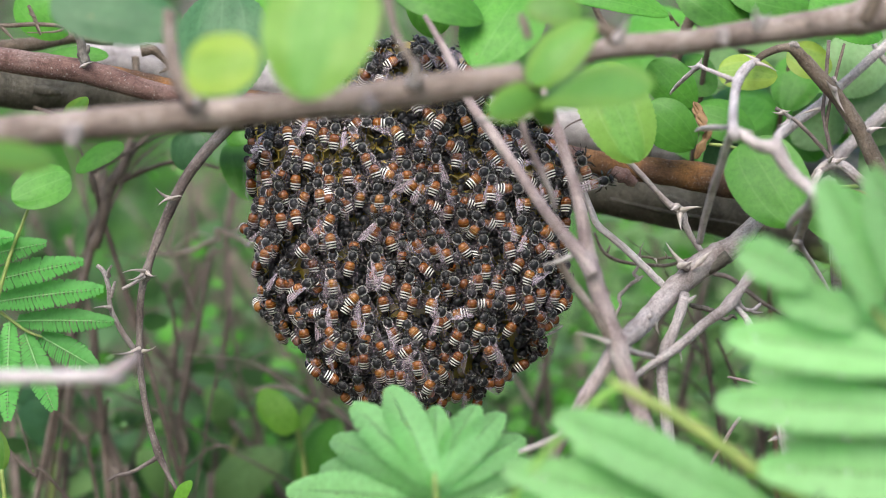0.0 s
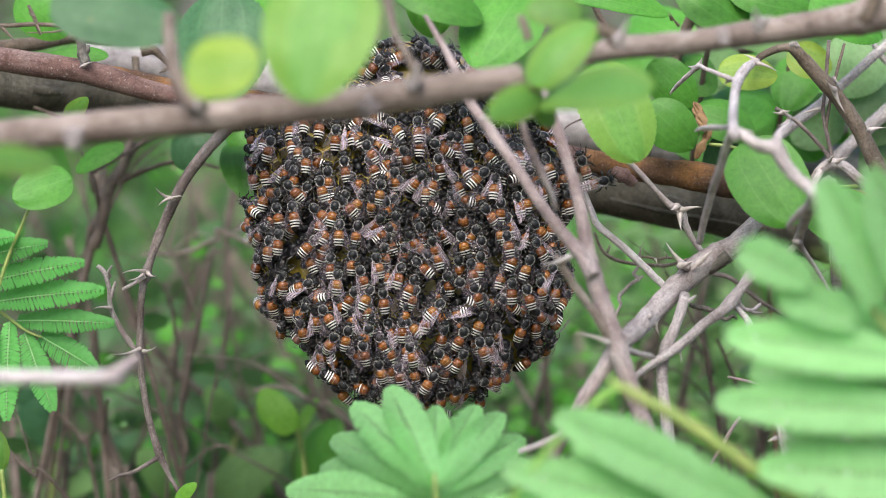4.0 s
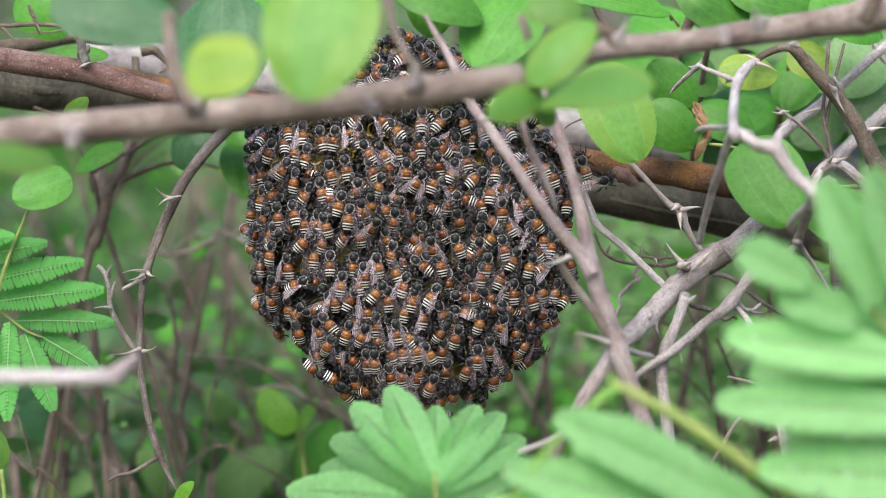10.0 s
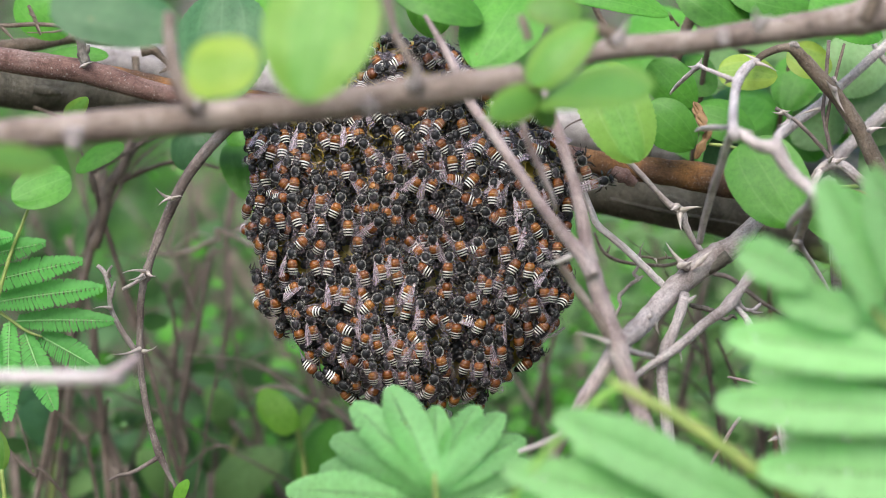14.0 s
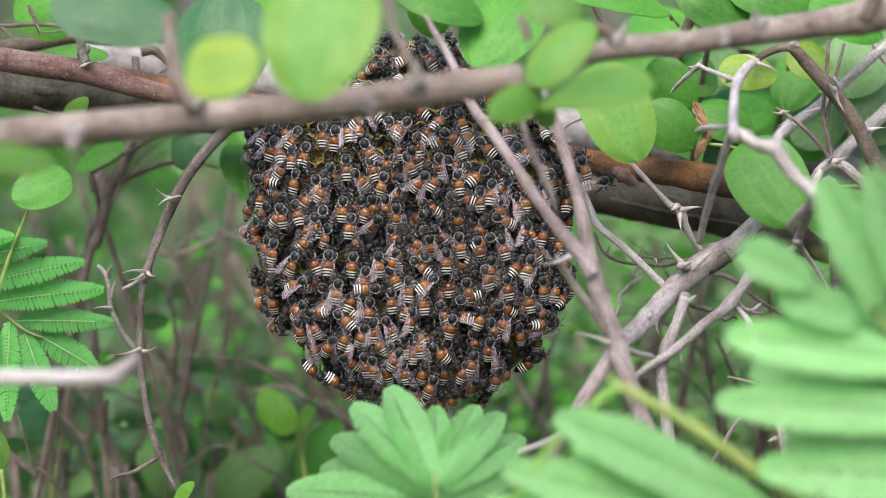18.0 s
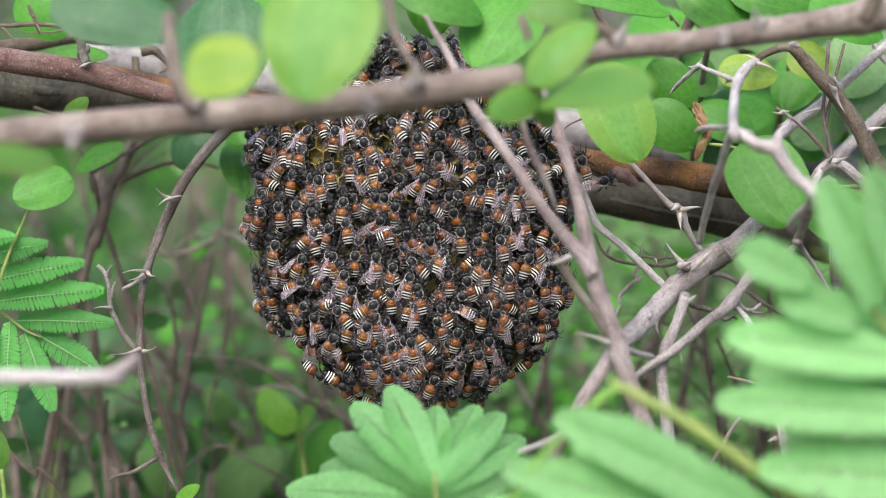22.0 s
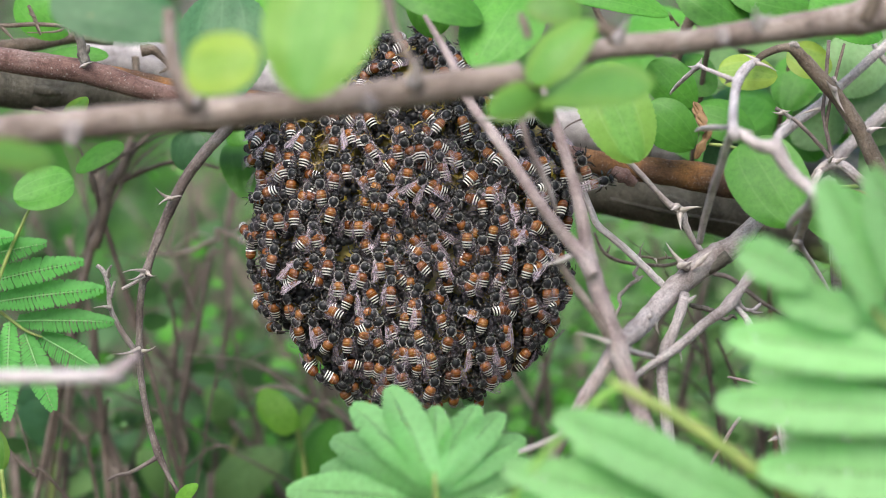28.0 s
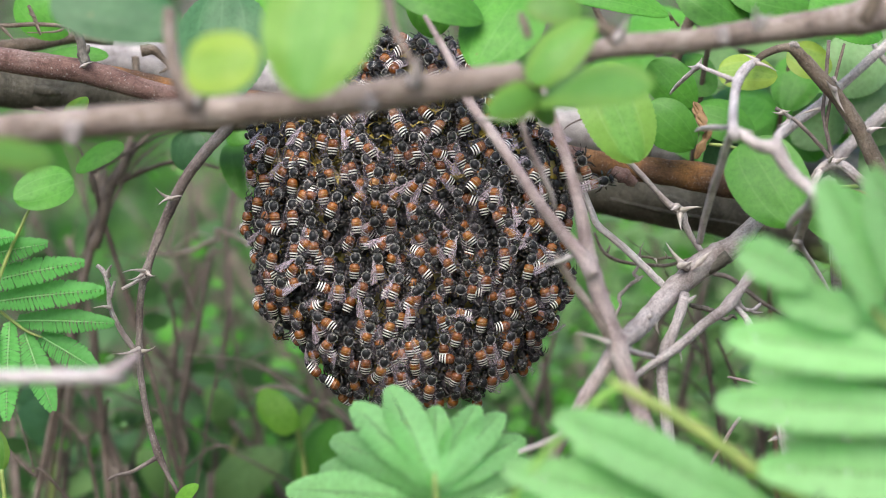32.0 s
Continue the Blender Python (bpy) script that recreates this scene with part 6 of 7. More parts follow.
fern_far_right = thing("feathery_leaf", (0.0960, -0.1700, 0.4203), "large twice-feathered leaf close to the viewer, green lightened as if skylit", "leaf", "feathery leaves")
part("leaf_stalk", tube([(0.0778, -0.1630, 0.4430, 0.00026), (0.0848, -0.1648, 0.4361, 0.00052), (0.0930, -0.1666, 0.4268, 0.00073), (0.1000, -0.1684, 0.4151, 0.00094), (0.1060, -0.1702, 0.4010, 0.00104), (0.1109, -0.1720, 0.3821, 0.00115)], 8, 6, 0.05), RACHIS, fern_far_right)
for a, b, w in (((0.0768, -0.1700, 0.4369), (0.0620, -0.1680, 0.4437), 0.0109), ((0.0864, -0.1700, 0.4286), (0.0699, -0.1680, 0.4352), 0.0103), ((0.0995, -0.1700, 0.4203), (0.0597, -0.1680, 0.4259), 0.0124),
                ((0.1034, -0.1700, 0.4092), (0.0578, -0.1680, 0.4117), 0.0121), ((0.1074, -0.1700, 0.3949), (0.0673, -0.1680, 0.3974), 0.0133), ((0.0910, -0.1700, 0.4322), (0.0792, -0.1680, 0.4581), 0.0119),
                ((0.1005, -0.1700, 0.4274), (0.0889, -0.1680, 0.4602), 0.0119), ((0.1048, -0.1560, 0.4213), (0.0762, -0.1520, 0.4286), 0.0148), ((0.1081, -0.1480, 0.4098), (0.0685, -0.1440, 0.4140), 0.0139),
                ((0.1110, -0.1480, 0.3972), (0.0759, -0.1440, 0.3988), 0.0139), ((0.1032, -0.1560, 0.4372), (0.0869, -0.1520, 0.4427), 0.0118), ((0.1046, -0.1520, 0.4168), (0.0844, -0.1480, 0.4210), 0.0120),
                ((0.1117, -0.1520, 0.3842), (0.0865, -0.1480, 0.3857), 0.0121)):
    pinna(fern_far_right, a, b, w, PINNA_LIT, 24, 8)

white_twig = thing("bare_twig", (-0.0951, -0.1560, 0.4141), "pale bare twig with a forked brown tip", "twig")
part("stem", tube([(-0.1005, -0.1650, 0.4159, 0.00152), (-0.0909, -0.1650, 0.4159, 0.00162), (-0.0838, -0.1650, 0.4159, 0.00162), (-0.0767, -0.1650, 0.4159, 0.00157), (-0.0721, -0.1640, 0.4158, 0.00168), (-0.0692, -0.1620, 0.4152, 0.00174)], 10, 6, 0.08), BARK_BARE, white_twig)
part("side_twig", tube([(-0.0713, -0.1640, 0.4160, 0.00131), (-0.0692, -0.1620, 0.4165, 0.00142), (-0.0674, -0.1580, 0.4173, 0.00133), (-0.0659, -0.1540, 0.4182, 0.00096)], 9, 5, 0.08), BARK_STEM, white_twig, "brown forked tip")
part("side_twig", tube([(-0.0700, -0.1620, 0.4151, 0.00137), (-0.0686, -0.1600, 0.4144, 0.00116), (-0.0674, -0.1580, 0.4139, 0.00069)], 9, 5, 0.08), BARK_STEM, white_twig)

sprout = thing("leafy_sprout", (-0.0731, -0.018, 0.3496), "small bright yellow-green serrated leaf on a thin stalk", "sprout")
part("leaf_stalk", tube([(-0.0754, -0.0178, 0.3508, 0.00039), (-0.0778, -0.0186, 0.3449, 0.00047), (-0.0809, -0.0204, 0.3324, 0.00055)], 6, 5, 0.05), RACHIS, sprout)
leaf(sprout, (-0.0756, -0.0179, 0.3499), (-0.0703, -0.0218, 0.3582), 0.0047, LEAF_FRESH, -25, teeth=14)

left_sprig = thing("leafy_sprout", (-0.124, -0.0229, 0.3508), "bright green leaf at the end of a stalk", "sprout")
part("leaf_stalk", tube([(-0.1221, -0.0213, 0.3616, 0.00062), (-0.1212, -0.0224, 0.3539, 0.00070), (-0.12, -0.0242, 0.3415, 0.00078)], 6, 5, 0.05), RACHIS, left_sprig)
leaf(left_sprig, (-0.1225, -0.0214, 0.3609), (-0.1234, -0.0198, 0.3725), 0.0063, LEAF_YOUNG, 15)

bg_sprig = thing("leafy_sprout", (-0.0479, 0.1049, 0.3255), "young green leaves on a stalk below the nest", "sprout")
part("leaf_stalk", tube([(-0.0497, 0.1079, 0.347, 0.00085), (-0.0469, 0.1064, 0.3367, 0.00094), (-0.045, 0.1038, 0.3181, 0.00113), (-0.0422, 0.0986, 0.2807, 0.00132)], 7, 5, 0.05), RACHIS, bg_sprig)
leaf(bg_sprig, (-0.0491, 0.0927, 0.3467), (-0.0608, 0.0995, 0.3593), 0.0108, LEAF_FRESH, -12, pointed=0.1)
leaf(bg_sprig, (-0.0481, 0.1141, 0.3193), (-0.0364, 0.1129, 0.3465), 0.0174, LEAF, -25)
leaf(bg_sprig, (-0.0482, 0.1075, 0.3442), (-0.0428, 0.1189, 0.3534), 0.0045, LEAF_FRESH, -20)

broad = thing("leafy_sprout", (-0.0776, 0.1600, 0.2718), "broad soft green leaves low in the undergrowth", "sprout")
part("leaf_stalk", tube([(-0.0734, 0.1600, 0.3321, 0.00053), (-0.0777, 0.1600, 0.3160, 0.00071), (-0.0819, 0.1600, 0.3025, 0.00080), (-0.0842, 0.1600, 0.2827, 0.00090)], 7, 5, 0.05), RACHIS, broad)
leaf(broad, (-0.0869, 0.1500, 0.3051), (-0.0579, 0.1300, 0.3313), 0.0205, LEAF_MID, -16, teeth=0)
leaf(broad, (-0.0521, 0.1400, 0.3168), (-0.0423, 0.1300, 0.3408), 0.0121, LEAF_MID, -10, teeth=0)
leaf(broad, (-0.0920, 0.1600, 0.3077), (-0.1065, 0.1500, 0.3266), 0.0141, LEAF_MID, 12, teeth=0)
leaf(broad, (-0.0734, 0.1600, 0.3325), (-0.0823, 0.1500, 0.3490), 0.0116, LEAF_MID, 12, teeth=0)
shade_leaves = thing("leafy_sprout", (-0.1377, 0.1428, 0.308), "dark green shaded leaves on a thin stalk", "sprout")
part("leaf_stalk", tube([(-0.1377, 0.1483, 0.3473, 0.00069), (-0.1367, 0.1456, 0.3276, 0.00079), (-0.1377, 0.1428, 0.308, 0.00089)], 7, 5, 0.05), RACHIS, shade_leaves)
for a, b, w, m, lean in (((-0.1297, 0.1464, 0.3335), (-0.1439, 0.1279, 0.3456), 0.0179, LEAF_DARK, 20), ((-0.1377, 0.1483, 0.3473), (-0.1477, 0.129, 0.3532), 0.0139, LEAF_DARK, 10), ((-0.1513, 0.1634, 0.311), (-0.1238, 0.1442, 0.3178), 0.0139, LEAF_MID, -10)):
    leaf(shade_leaves, a, b, w, m, lean, teeth=0)
rooted(broad, (-0.0842, 0.1600, 0.2827), 0.0013, RACHIS, 0.0)
rooted(shade_leaves, (-0.1377, 0.1428, 0.308), 0.001, RACHIS, 0.0)

# ---- the stems lead down to the soil beyond the view ----
rooted(limb, (0.1771, 0.0580, 0.4015), 0.009, BARK_MOSS_SHADED, 0.05)
rooted(lit_top_limb, (0.1855, 0.0950, 0.4234), 0.0085, BARK_LIT_TOP, 0.08)
rooted(front, (0.1269, -0.0620, 0.4930), 0.0050, BARK_FRONT, 0.08)
rooted(right_fork, (0.1326, -0.0100, 0.4279), 0.0020, BARK_PALE, 0.04)
rooted(right_fork, (0.1423, 0.0500, 0.4613), 0.0026, BARK_STEM, 0.05)
rooted(right_fork, (0.1341, 0.0450, 0.4765), 0.0019, BARK_STEM, 0.09)
rooted(brown_arch, (0.1277, -0.0040, 0.4207), 0.0030, BARK_DARK, 0.04)
rooted(big_stem, (0.1106, 0.0100, 0.4386), 0.0015, BARK_PALE, 0.03)
rooted(big_stem, (0.0621, -0.0500, 0.3578), 0.0020, BARK_PALE, 0.01)
rooted(fork, (0.0203, -0.0700, 0.3623), 0.0023, BARK_PALE, -0.02)
rooted(fork, (0.0620, -0.0720, 0.3591), 0.0030, BARK_FRONT, 0.02)
rooted(low_stem, (0.0958, -0.0450, 0.3565), 0.0024, BARK_WHITE, 0.02)
rooted(back_stems, (0.1018, 0.0700, 0.4139), 0.0009, STALK_BROWN, 0.02)
rooted(behind, (0.1305, 0.0131, 0.4991), 0.0016, BARK_FRONT, 0.12)
rooted(thick_leaves, (0.1497, 0.1114, 0.5157), 0.0014, BARK_DARK, 0.12)
rooted(white_twig, (-0.1005, -0.1650, 0.4159), 0.0018, BARK_WHITE, -0.05)
rooted(hang, (-0.0726, -0.0085, 0.3455), 0.0006, BARK_HANG, 0.01)
rooted(fern_mid, (-0.0005, -0.1180, 0.3673), 0.0007, RACHIS, 0.02)
rooted(fern_right, (0.0883, -0.1660, 0.3804), 0.0023, RACHIS, 0.03)
rooted(fern_far_right, (0.1109, -0.1720, 0.3821), 0.0013, RACHIS, 0.03)
rooted(fern_left, (-0.1327, -0.0100, 0.4120), 0.0006, RACHIS, -0.03)
rooted(left_leaves, (-0.1251, -0.0262, 0.399), 0.0008, RACHIS, -0.03)
rooted(sprout, (-0.0809, -0.0204, 0.3324), 0.0005, RACHIS, 0.0)
rooted(left_sprig, (-0.12, -0.0242, 0.3415), 0.0008, RACHIS, 0.0)
rooted(bg_sprig, (-0.0422, 0.0986, 0.2807), 0.0013, RACHIS, 0.0)

# ---- the nest ----
# the nest's outline: its reach in mm from the middle, by direction
NEST = (-0.0087, -0.005, 0.4232)
REACH = {0: 45, 17: 47, 35: 51, 48: 48, 58: 43, 73: 54, 90: 57, 103: 56, 117: 49, 133: 52, 147: 57, 160: 49, 180: 46.5,
         210: 46.5, 227: 46, 248: 48.5, 270: 51, 302: 50, 314: 49, 332: 49, 360: 45}


def nest_reach(a):
    return float(np.interp(math.degrees(a) % 360, list(REACH), list(REACH.values()))) / 1000


def nest_y(x, z):
    """The depth of the bees' layer over the comb at x, z."""
    dx, dz = x - NEST[0], z - NEST[2]
    q = min(math.hypot(dx, dz) / nest_reach(math.atan2(dz, dx)), 0.995)
    return NEST[1] + 0.014 - 0.019 * (1 - q ** 4.2) ** 0.5 + 0.14 * dz + 0.10 * max(dz - 0.03, 0)


NEST_TOP = Vector((NEST[0], 0.012, NEST[2] + 0.03))


def comb():
    t = thing("bee_comb", NEST_TOP, "yellow wax honeycomb hanging from the branch under a coat of bees", "honeycomb")
    bm = bmesh.new()
    rings, steps = 14, 64
    front_v, back_v = [], []
    for i in range(rings + 1):
        q = 0.97 * i / rings
        fr, br = [], []
        for k in range(steps):
            a = 2 * math.pi * k / steps
            r = q * nest_reach(a) * 0.98
            x, z = NEST[0] + r * math.cos(a), NEST[2] + r * math.sin(a)
            y = nest_y(x, z)
            fr.append(bm.verts.new((x, y + 0.0050, z)))
            br.append(bm.verts.new((x, 2 * (NEST[1] + 0.014) - y - 0.002 + 0.004 * q + 0.28 * (z - NEST[2]), z)))
        front_v.append(fr)
        back_v.append(br)
    for side, flip in ((front_v, False), (back_v, True)):
        for a, b in zip(side, side[1:]):
            for k in range(steps):
                f = (a[k], b[k], b[(k + 1) % steps], a[(k + 1) % steps])
                bm.faces.new(f[::-1] if flip else f)
    for k in range(steps):
        bm.faces.new((front_v[-1][k], back_v[-1][k], back_v[-1][(k + 1) % steps], front_v[-1][(k + 1) % steps]))
    part("core", bm, WAX, t)
    # open six-sided cells in the honey store near the top
    pitch = 0.0042
    for row in range(-2, 7):
        for col in range(-9, 10):
            x = NEST[0] - 0.008 + pitch * (col + 0.5 * (row % 2))
            z = NEST[2] + 0.020 + pitch * 0.866 * row
            if math.hypot(x - NEST[0], z - NEST[2]) > 0.9 * nest_reach(math.atan2(z - NEST[2], x - NEST[0])):
                continue
            y = nest_y(x, z)
            cm = bmesh.new()
            loops = []
            for r, dy in ((pitch * 0.575, 0.0052), (pitch * 0.575, 0.0014), (pitch * 0.49, 0.0013), (pitch * 0.46, 0.0050)):
                loops.append([cm.verts.new((x + r * math.sin(w * math.pi / 3), y + dy, z + r * math.cos(w * math.pi / 3))) for w in range(6)])
            for a, b in zip(loops, loops[1:]):
                for w in range(6):
                    cm.faces.new((a[w], a[(w + 1) % 6], b[(w + 1) % 6], b[w]))
            cm.faces.new(loops[-1])
            part("comb_cell", cm, WAX, t, smooth=False)


comb()


# ---- bees ----
def ball(bm, c, r, rows=8, cols=10):
    """An ellipsoid added to bm."""
    m = Matrix.Translation(c) @ Matrix.Diagonal((*r, 1))
    bmesh.ops.create_uvsphere(bm, u_segments=cols, v_segments=rows, radius=1, matrix=m)
    return bm


MM = 0.00112


def head_mesh():
    bm = ball(bmesh.new(), (0, 3.62 * MM, 0.02 * MM), (1.10 * MM, 0.66 * MM, 0.92 * MM), 8, 12)
    ball(bm, (0, 4.05 * MM, -0.45 * MM), (0.45 * MM, 0.4 * MM, 0.55 * MM), 6, 8)
    return bm


def eye_mesh(s):
    return ball(bmesh.new(), (s * 0.92 * MM, 3.66 * MM, 0.12 * MM), (0.36 * MM, 0.44 * MM, 0.76 * MM), 8, 8)


def thorax_mesh():
    bm = ball(bmesh.new(), (0, 1.75 * MM, 0), (1.24 * MM, 1.40 * MM, 1.18 * MM), 9, 14)
    ball(bm, (0, 0.75 * MM, 0.35 * MM), (0.75 * MM, 0.4 * MM, 0.5 * MM), 6, 10)
    return bm


def collar_mesh():
    """The ruff of pale hair on the thorax's rim: many short spikes."""
    rnd = random.Random(4)
    bm = bmesh.new()
    for k in range(380):
        a = rnd.uniform(0, 2 * math.pi)
        up = 0.42 + rnd.gauss(0, 0.17)
        low = math.sqrt(max(1 - (up / 1.18) ** 2, 0.05))
        o = Vector((math.cos(a) * 1.24 * low, math.sin(a) * 1.40 * low, up)) * MM
        d = Vector((math.cos(a), math.sin(a), 0.35 + rnd.gauss(0, 0.3))).normalized()
        s = d.cross(Vector((0, 0, 1))).normalized() * 0.032 * MM
        c = o + Vector((0, 1.75 * MM, 0))
        v = [bm.verts.new(p) for p in (c - s, c + s, c + d * rnd.uniform(0.13, 0.28) * MM)]
        bm.faces.new(v)
    for k in range(60):
        # a pale tuft behind the head and before the waist
        y = 0.42 if k % 2 else 2.98
        o = Vector((rnd.uniform(-0.85, 0.85), y + rnd.uniform(-0.1, 0.1), 0.72 + rnd.gauss(0, 0.12)))
        d = Vector((rnd.gauss(0, 0.5), rnd.gauss(0, 0.5), 1)).normalized() * 0.3
        c, e = o * MM, (o + d) * MM
        s = Vector((0.035, 0, 0)) * MM
        bm.faces.new([bm.verts.new(p) for p in (c - s, c + s, e)])
    for k in range(70):
        # pale down over the crown and the face
        a = rnd.uniform(0, 2 * math.pi)
        o = Vector((math.cos(a) * rnd.uniform(0.2, 0.75), 3.62 + math.sin(a) * 0.45, 0.72 + rnd.uniform(-0.05, 0.1)))
        d = Vector((rnd.gauss(0, 0.6), rnd.gauss(0.3, 0.6), 1)).normalized() * 0.26
        c, e = o * MM, (o + d) * MM
        s = Vector((0.035, 0, 0)) * MM
        bm.faces.new([bm.verts.new(p) for p in (c - s, c + s, e)])
    return bm


def lengthwise(me):
    """Stores how far along the body each point of an abdomen lies."""
    at = me.attributes.new("along", "FLOAT", "POINT")
    at.data.foreach_set("value", [v.co.y for v in me.vertices])


def abdomen_mesh():
    """Six overlapping rings tapering to the tail, curved a little downward."""
    bm = bmesh.new()
    prof = [(0.42, 0.30), (0.30, 0.75), (0.0, 1.22), (-0.5, 1.52), (-1.18, 1.63), (-1.26, 1.54), (-2.05, 1.62), (-2.13, 1.52), (-2.82, 1.46), (-2.90, 1.36),
            (-3.5, 1.22), (-3.57, 1.12), (-4.1, 0.88), (-4.5, 0.55), (-4.75, 0.25), (-4.85, 0.04)]
    rings = []
    for y, r in prof:
        sag = -0.045 * max(-y, 0) ** 1.7
        rings.append([bm.verts.new((r * 0.85 * math.cos(2 * math.pi * k / 14) * MM, y * MM, (r * 0.86 * math.sin(2 * math.pi * k / 14) + sag) * MM)) for k in range(14)])
    for a, b in zip(rings, rings[1:]):
        for k in range(14):
            bm.faces.new((a[k], a[(k + 1) % 14], b[(k + 1) % 14], b[k])[::-1])
    bm.faces.new(rings[0])
    return bm


def wing_mesh(s):
    """A fore and a hind wing of one side, hooked together, laid back along the body."""
    bm = bmesh.new()
    uvl = bm.loops.layers.uv.verify()
    for ln, w, z0, off in ((6.3, 1.9, 1.25, 0.0), (4.3, 1.3, 1.12, 0.5)):
        rows = []
        for i in range(9):
            u = i / 8
            half = w * (0.12 + 0.88 * math.sin(math.pi * min(u * 0.62 + 0.02, 1.0)) ** 1.2) * (1 if u < 0.8 else math.sqrt(max(1 - ((u - 0.8) / 0.205) ** 2, 0.0)))
            row = []
            for v in (0.0, 0.33, 0.66, 1.0):
                x = s * (1.0 + off * 0.2 - half * (v - 0.15))
                row.append(bm.verts.new((x * MM, (1.5 - off - u * ln) * MM, (z0 + 0.45 * math.sin(u * 2.6) - 0.28 * u * u + 0.12 * math.sin(v * 9)) * MM)))
            rows.append(row)
        for a, b in zip(rows, rows[1:]):
            i = rows.index(a)
            for k in range(3):
                face = bm.faces.new((a[k], a[k + 1], b[k + 1], b[k]))
                for lp, (p, q) in zip(face.loops, ((i, k), (i, k + 1), (i + 1, k + 1), (i + 1, k))):
                    lp[uvl].uv = (p / 8 + off, q / 3)
    return bm


def leg_mesh(s, y0, fore, reach):
    """Thigh, shin and foot, bent at the knee."""
    c = Vector((s * 0.75, y0, -0.75))
    knee = Vector((s * reach, y0 + fore * 0.6, -0.15))
    ankle = Vector((s * (reach + 0.45), y0 + fore * 1.5, -1.35))
    toe = Vector((s * (reach + 0.8), y0 + fore * 2.1, -1.6))
    return tube([(*(c * MM), 0.00024), (*(knee * MM), 0.00027), (*(ankle * MM), 0.00019), (*(toe * MM), 0.00009)], 5, 3, 0.0)


def antenna_mesh(s):
    pts = [Vector((s * 0.26, 4.15, 0.35)), Vector((s * 0.72, 4.7, 0.75)), Vector((s * 1.0, 5.3, 0.45)), Vector((s * 1.05, 5.85, 0.0))]
    return tube([(*(p * MM), r) for p, r in zip(pts, (0.00010, 0.00011, 0.00012, 0.00009))], 5, 3, 0.0)


BEE_LABEL = "worker bee with rust-orange abdomen and black and white bands"


def bee():
    t = thing("bee", (0, 0, 0), BEE_LABEL, "bee", "bees on the nest")
    h = part("head", head_mesh(), BEE_DARK, t)
    for s in (-1, 1):
        part("eye", eye_mesh(s), BEE_EYE, h)
        part("antenna", antenna_mesh(s), BEE_LEG, h)
    th = part("thorax", thorax_mesh(), BEE_DARK, t)
    part("hair", collar_mesh(), BEE_HAIR, th)
    lengthwise(part("abdomen", abdomen_mesh(), BEE_BELLY, t).data)
    for s in (-1, 1):
        part("wing", wing_mesh(s), BEE_WING, t)
        part("leg", leg_mesh(s, 2.6, 1.0, 1.5), BEE_LEG, t)
        part("leg", leg_mesh(s, 1.8, 0.1, 1.9), BEE_LEG, t)
        part("leg", leg_mesh(s, 1.0, -1.0, 1.9), BEE_LEG, t)
    return t


def bee_pose(x, z, heading, lift=0.0, roll=0.0, pitch=0.0):
    """A pose on the nest's skin: heading in degrees from straight up, turning to the right."""
    e = 0.0015
    y = nest_y(x, z)
    gx = min(max((nest_y(x + e, z) - nest_y(x - e, z)) / (2 * e), -1.5), 1.5)
    gz = min(max((nest_y(x, z + e) - nest_y(x, z - e)) / (2 * e), -1.5), 1.5)
    n = Vector((gx, -1, gz)).normalized()
    h = radians(heading)
    fwd = Vector((math.sin(h), 0, math.cos(h)))
    fwd = (fwd - n * fwd.dot(n)).normalized()
    side = fwd.cross(n)
    m = Matrix((side, fwd, n)).transposed().to_4x4()
    m = m @ pose(0, 0, 0, pitch, roll, 0)
    m.translation = Vector((x, y, z)) + n * lift
    return m


# bees that stand out: place across and up in mm, and heading
SEEN = []
SEEN += [(-50.1, 441.8, -17), (-52.9, 440.6, 11), (-44.1, 437.8, 5), (-50.7, 434.7, 5), (-49.7, 429.4, 29), (-45.1, 430.8, -8), (-54.1, 431.2, 23), (-50.2, 424.1, 47), (-46.5, 419.9, 13), (-51.7, 419.6, 87), (-40.9, 431.2, -15), (-37.8, 436.8, 35), (-23.4, 435.0, 6), (-19.6, 443.2, -23), (-19.3, 434.1, -4), (-15.8, 433.3, -7), (-11.0, 432.3, 0), (-31.5, 433.9, 177), (-34.9, 427.8, 6), (-26.5, 429.2, 3), (-26.6, 443.9, -8), (-31.4, 442.7, -11), (-14.4, 440.7, 108), (-10.5, 443.1, 6)]
SEEN += [(-14.3, 444.8, 48), (-22.9, 425.6, -8), (-15.8, 424.8, -18), (-19.4, 422.4, 32), (-10.2, 424.3, 70), (-25.0, 417.6, 6), (-22.0, 414.4, 0), (-31.1, 417.7, 0), (-42.4, 416.5, 3), (-37.3, 418.4, -19), (-34.8, 419.0, -11), (-14.6, 415.9, -13), (-27.2, 422.7, 56), (-8.8, 413.4, -7), (-18.0, 417.2, -11), (-37.8, 442.8, -69), (-49.7, 415.8, 3), (-37.8, 428.4, 0), (-44.7, 414.8, 17)]
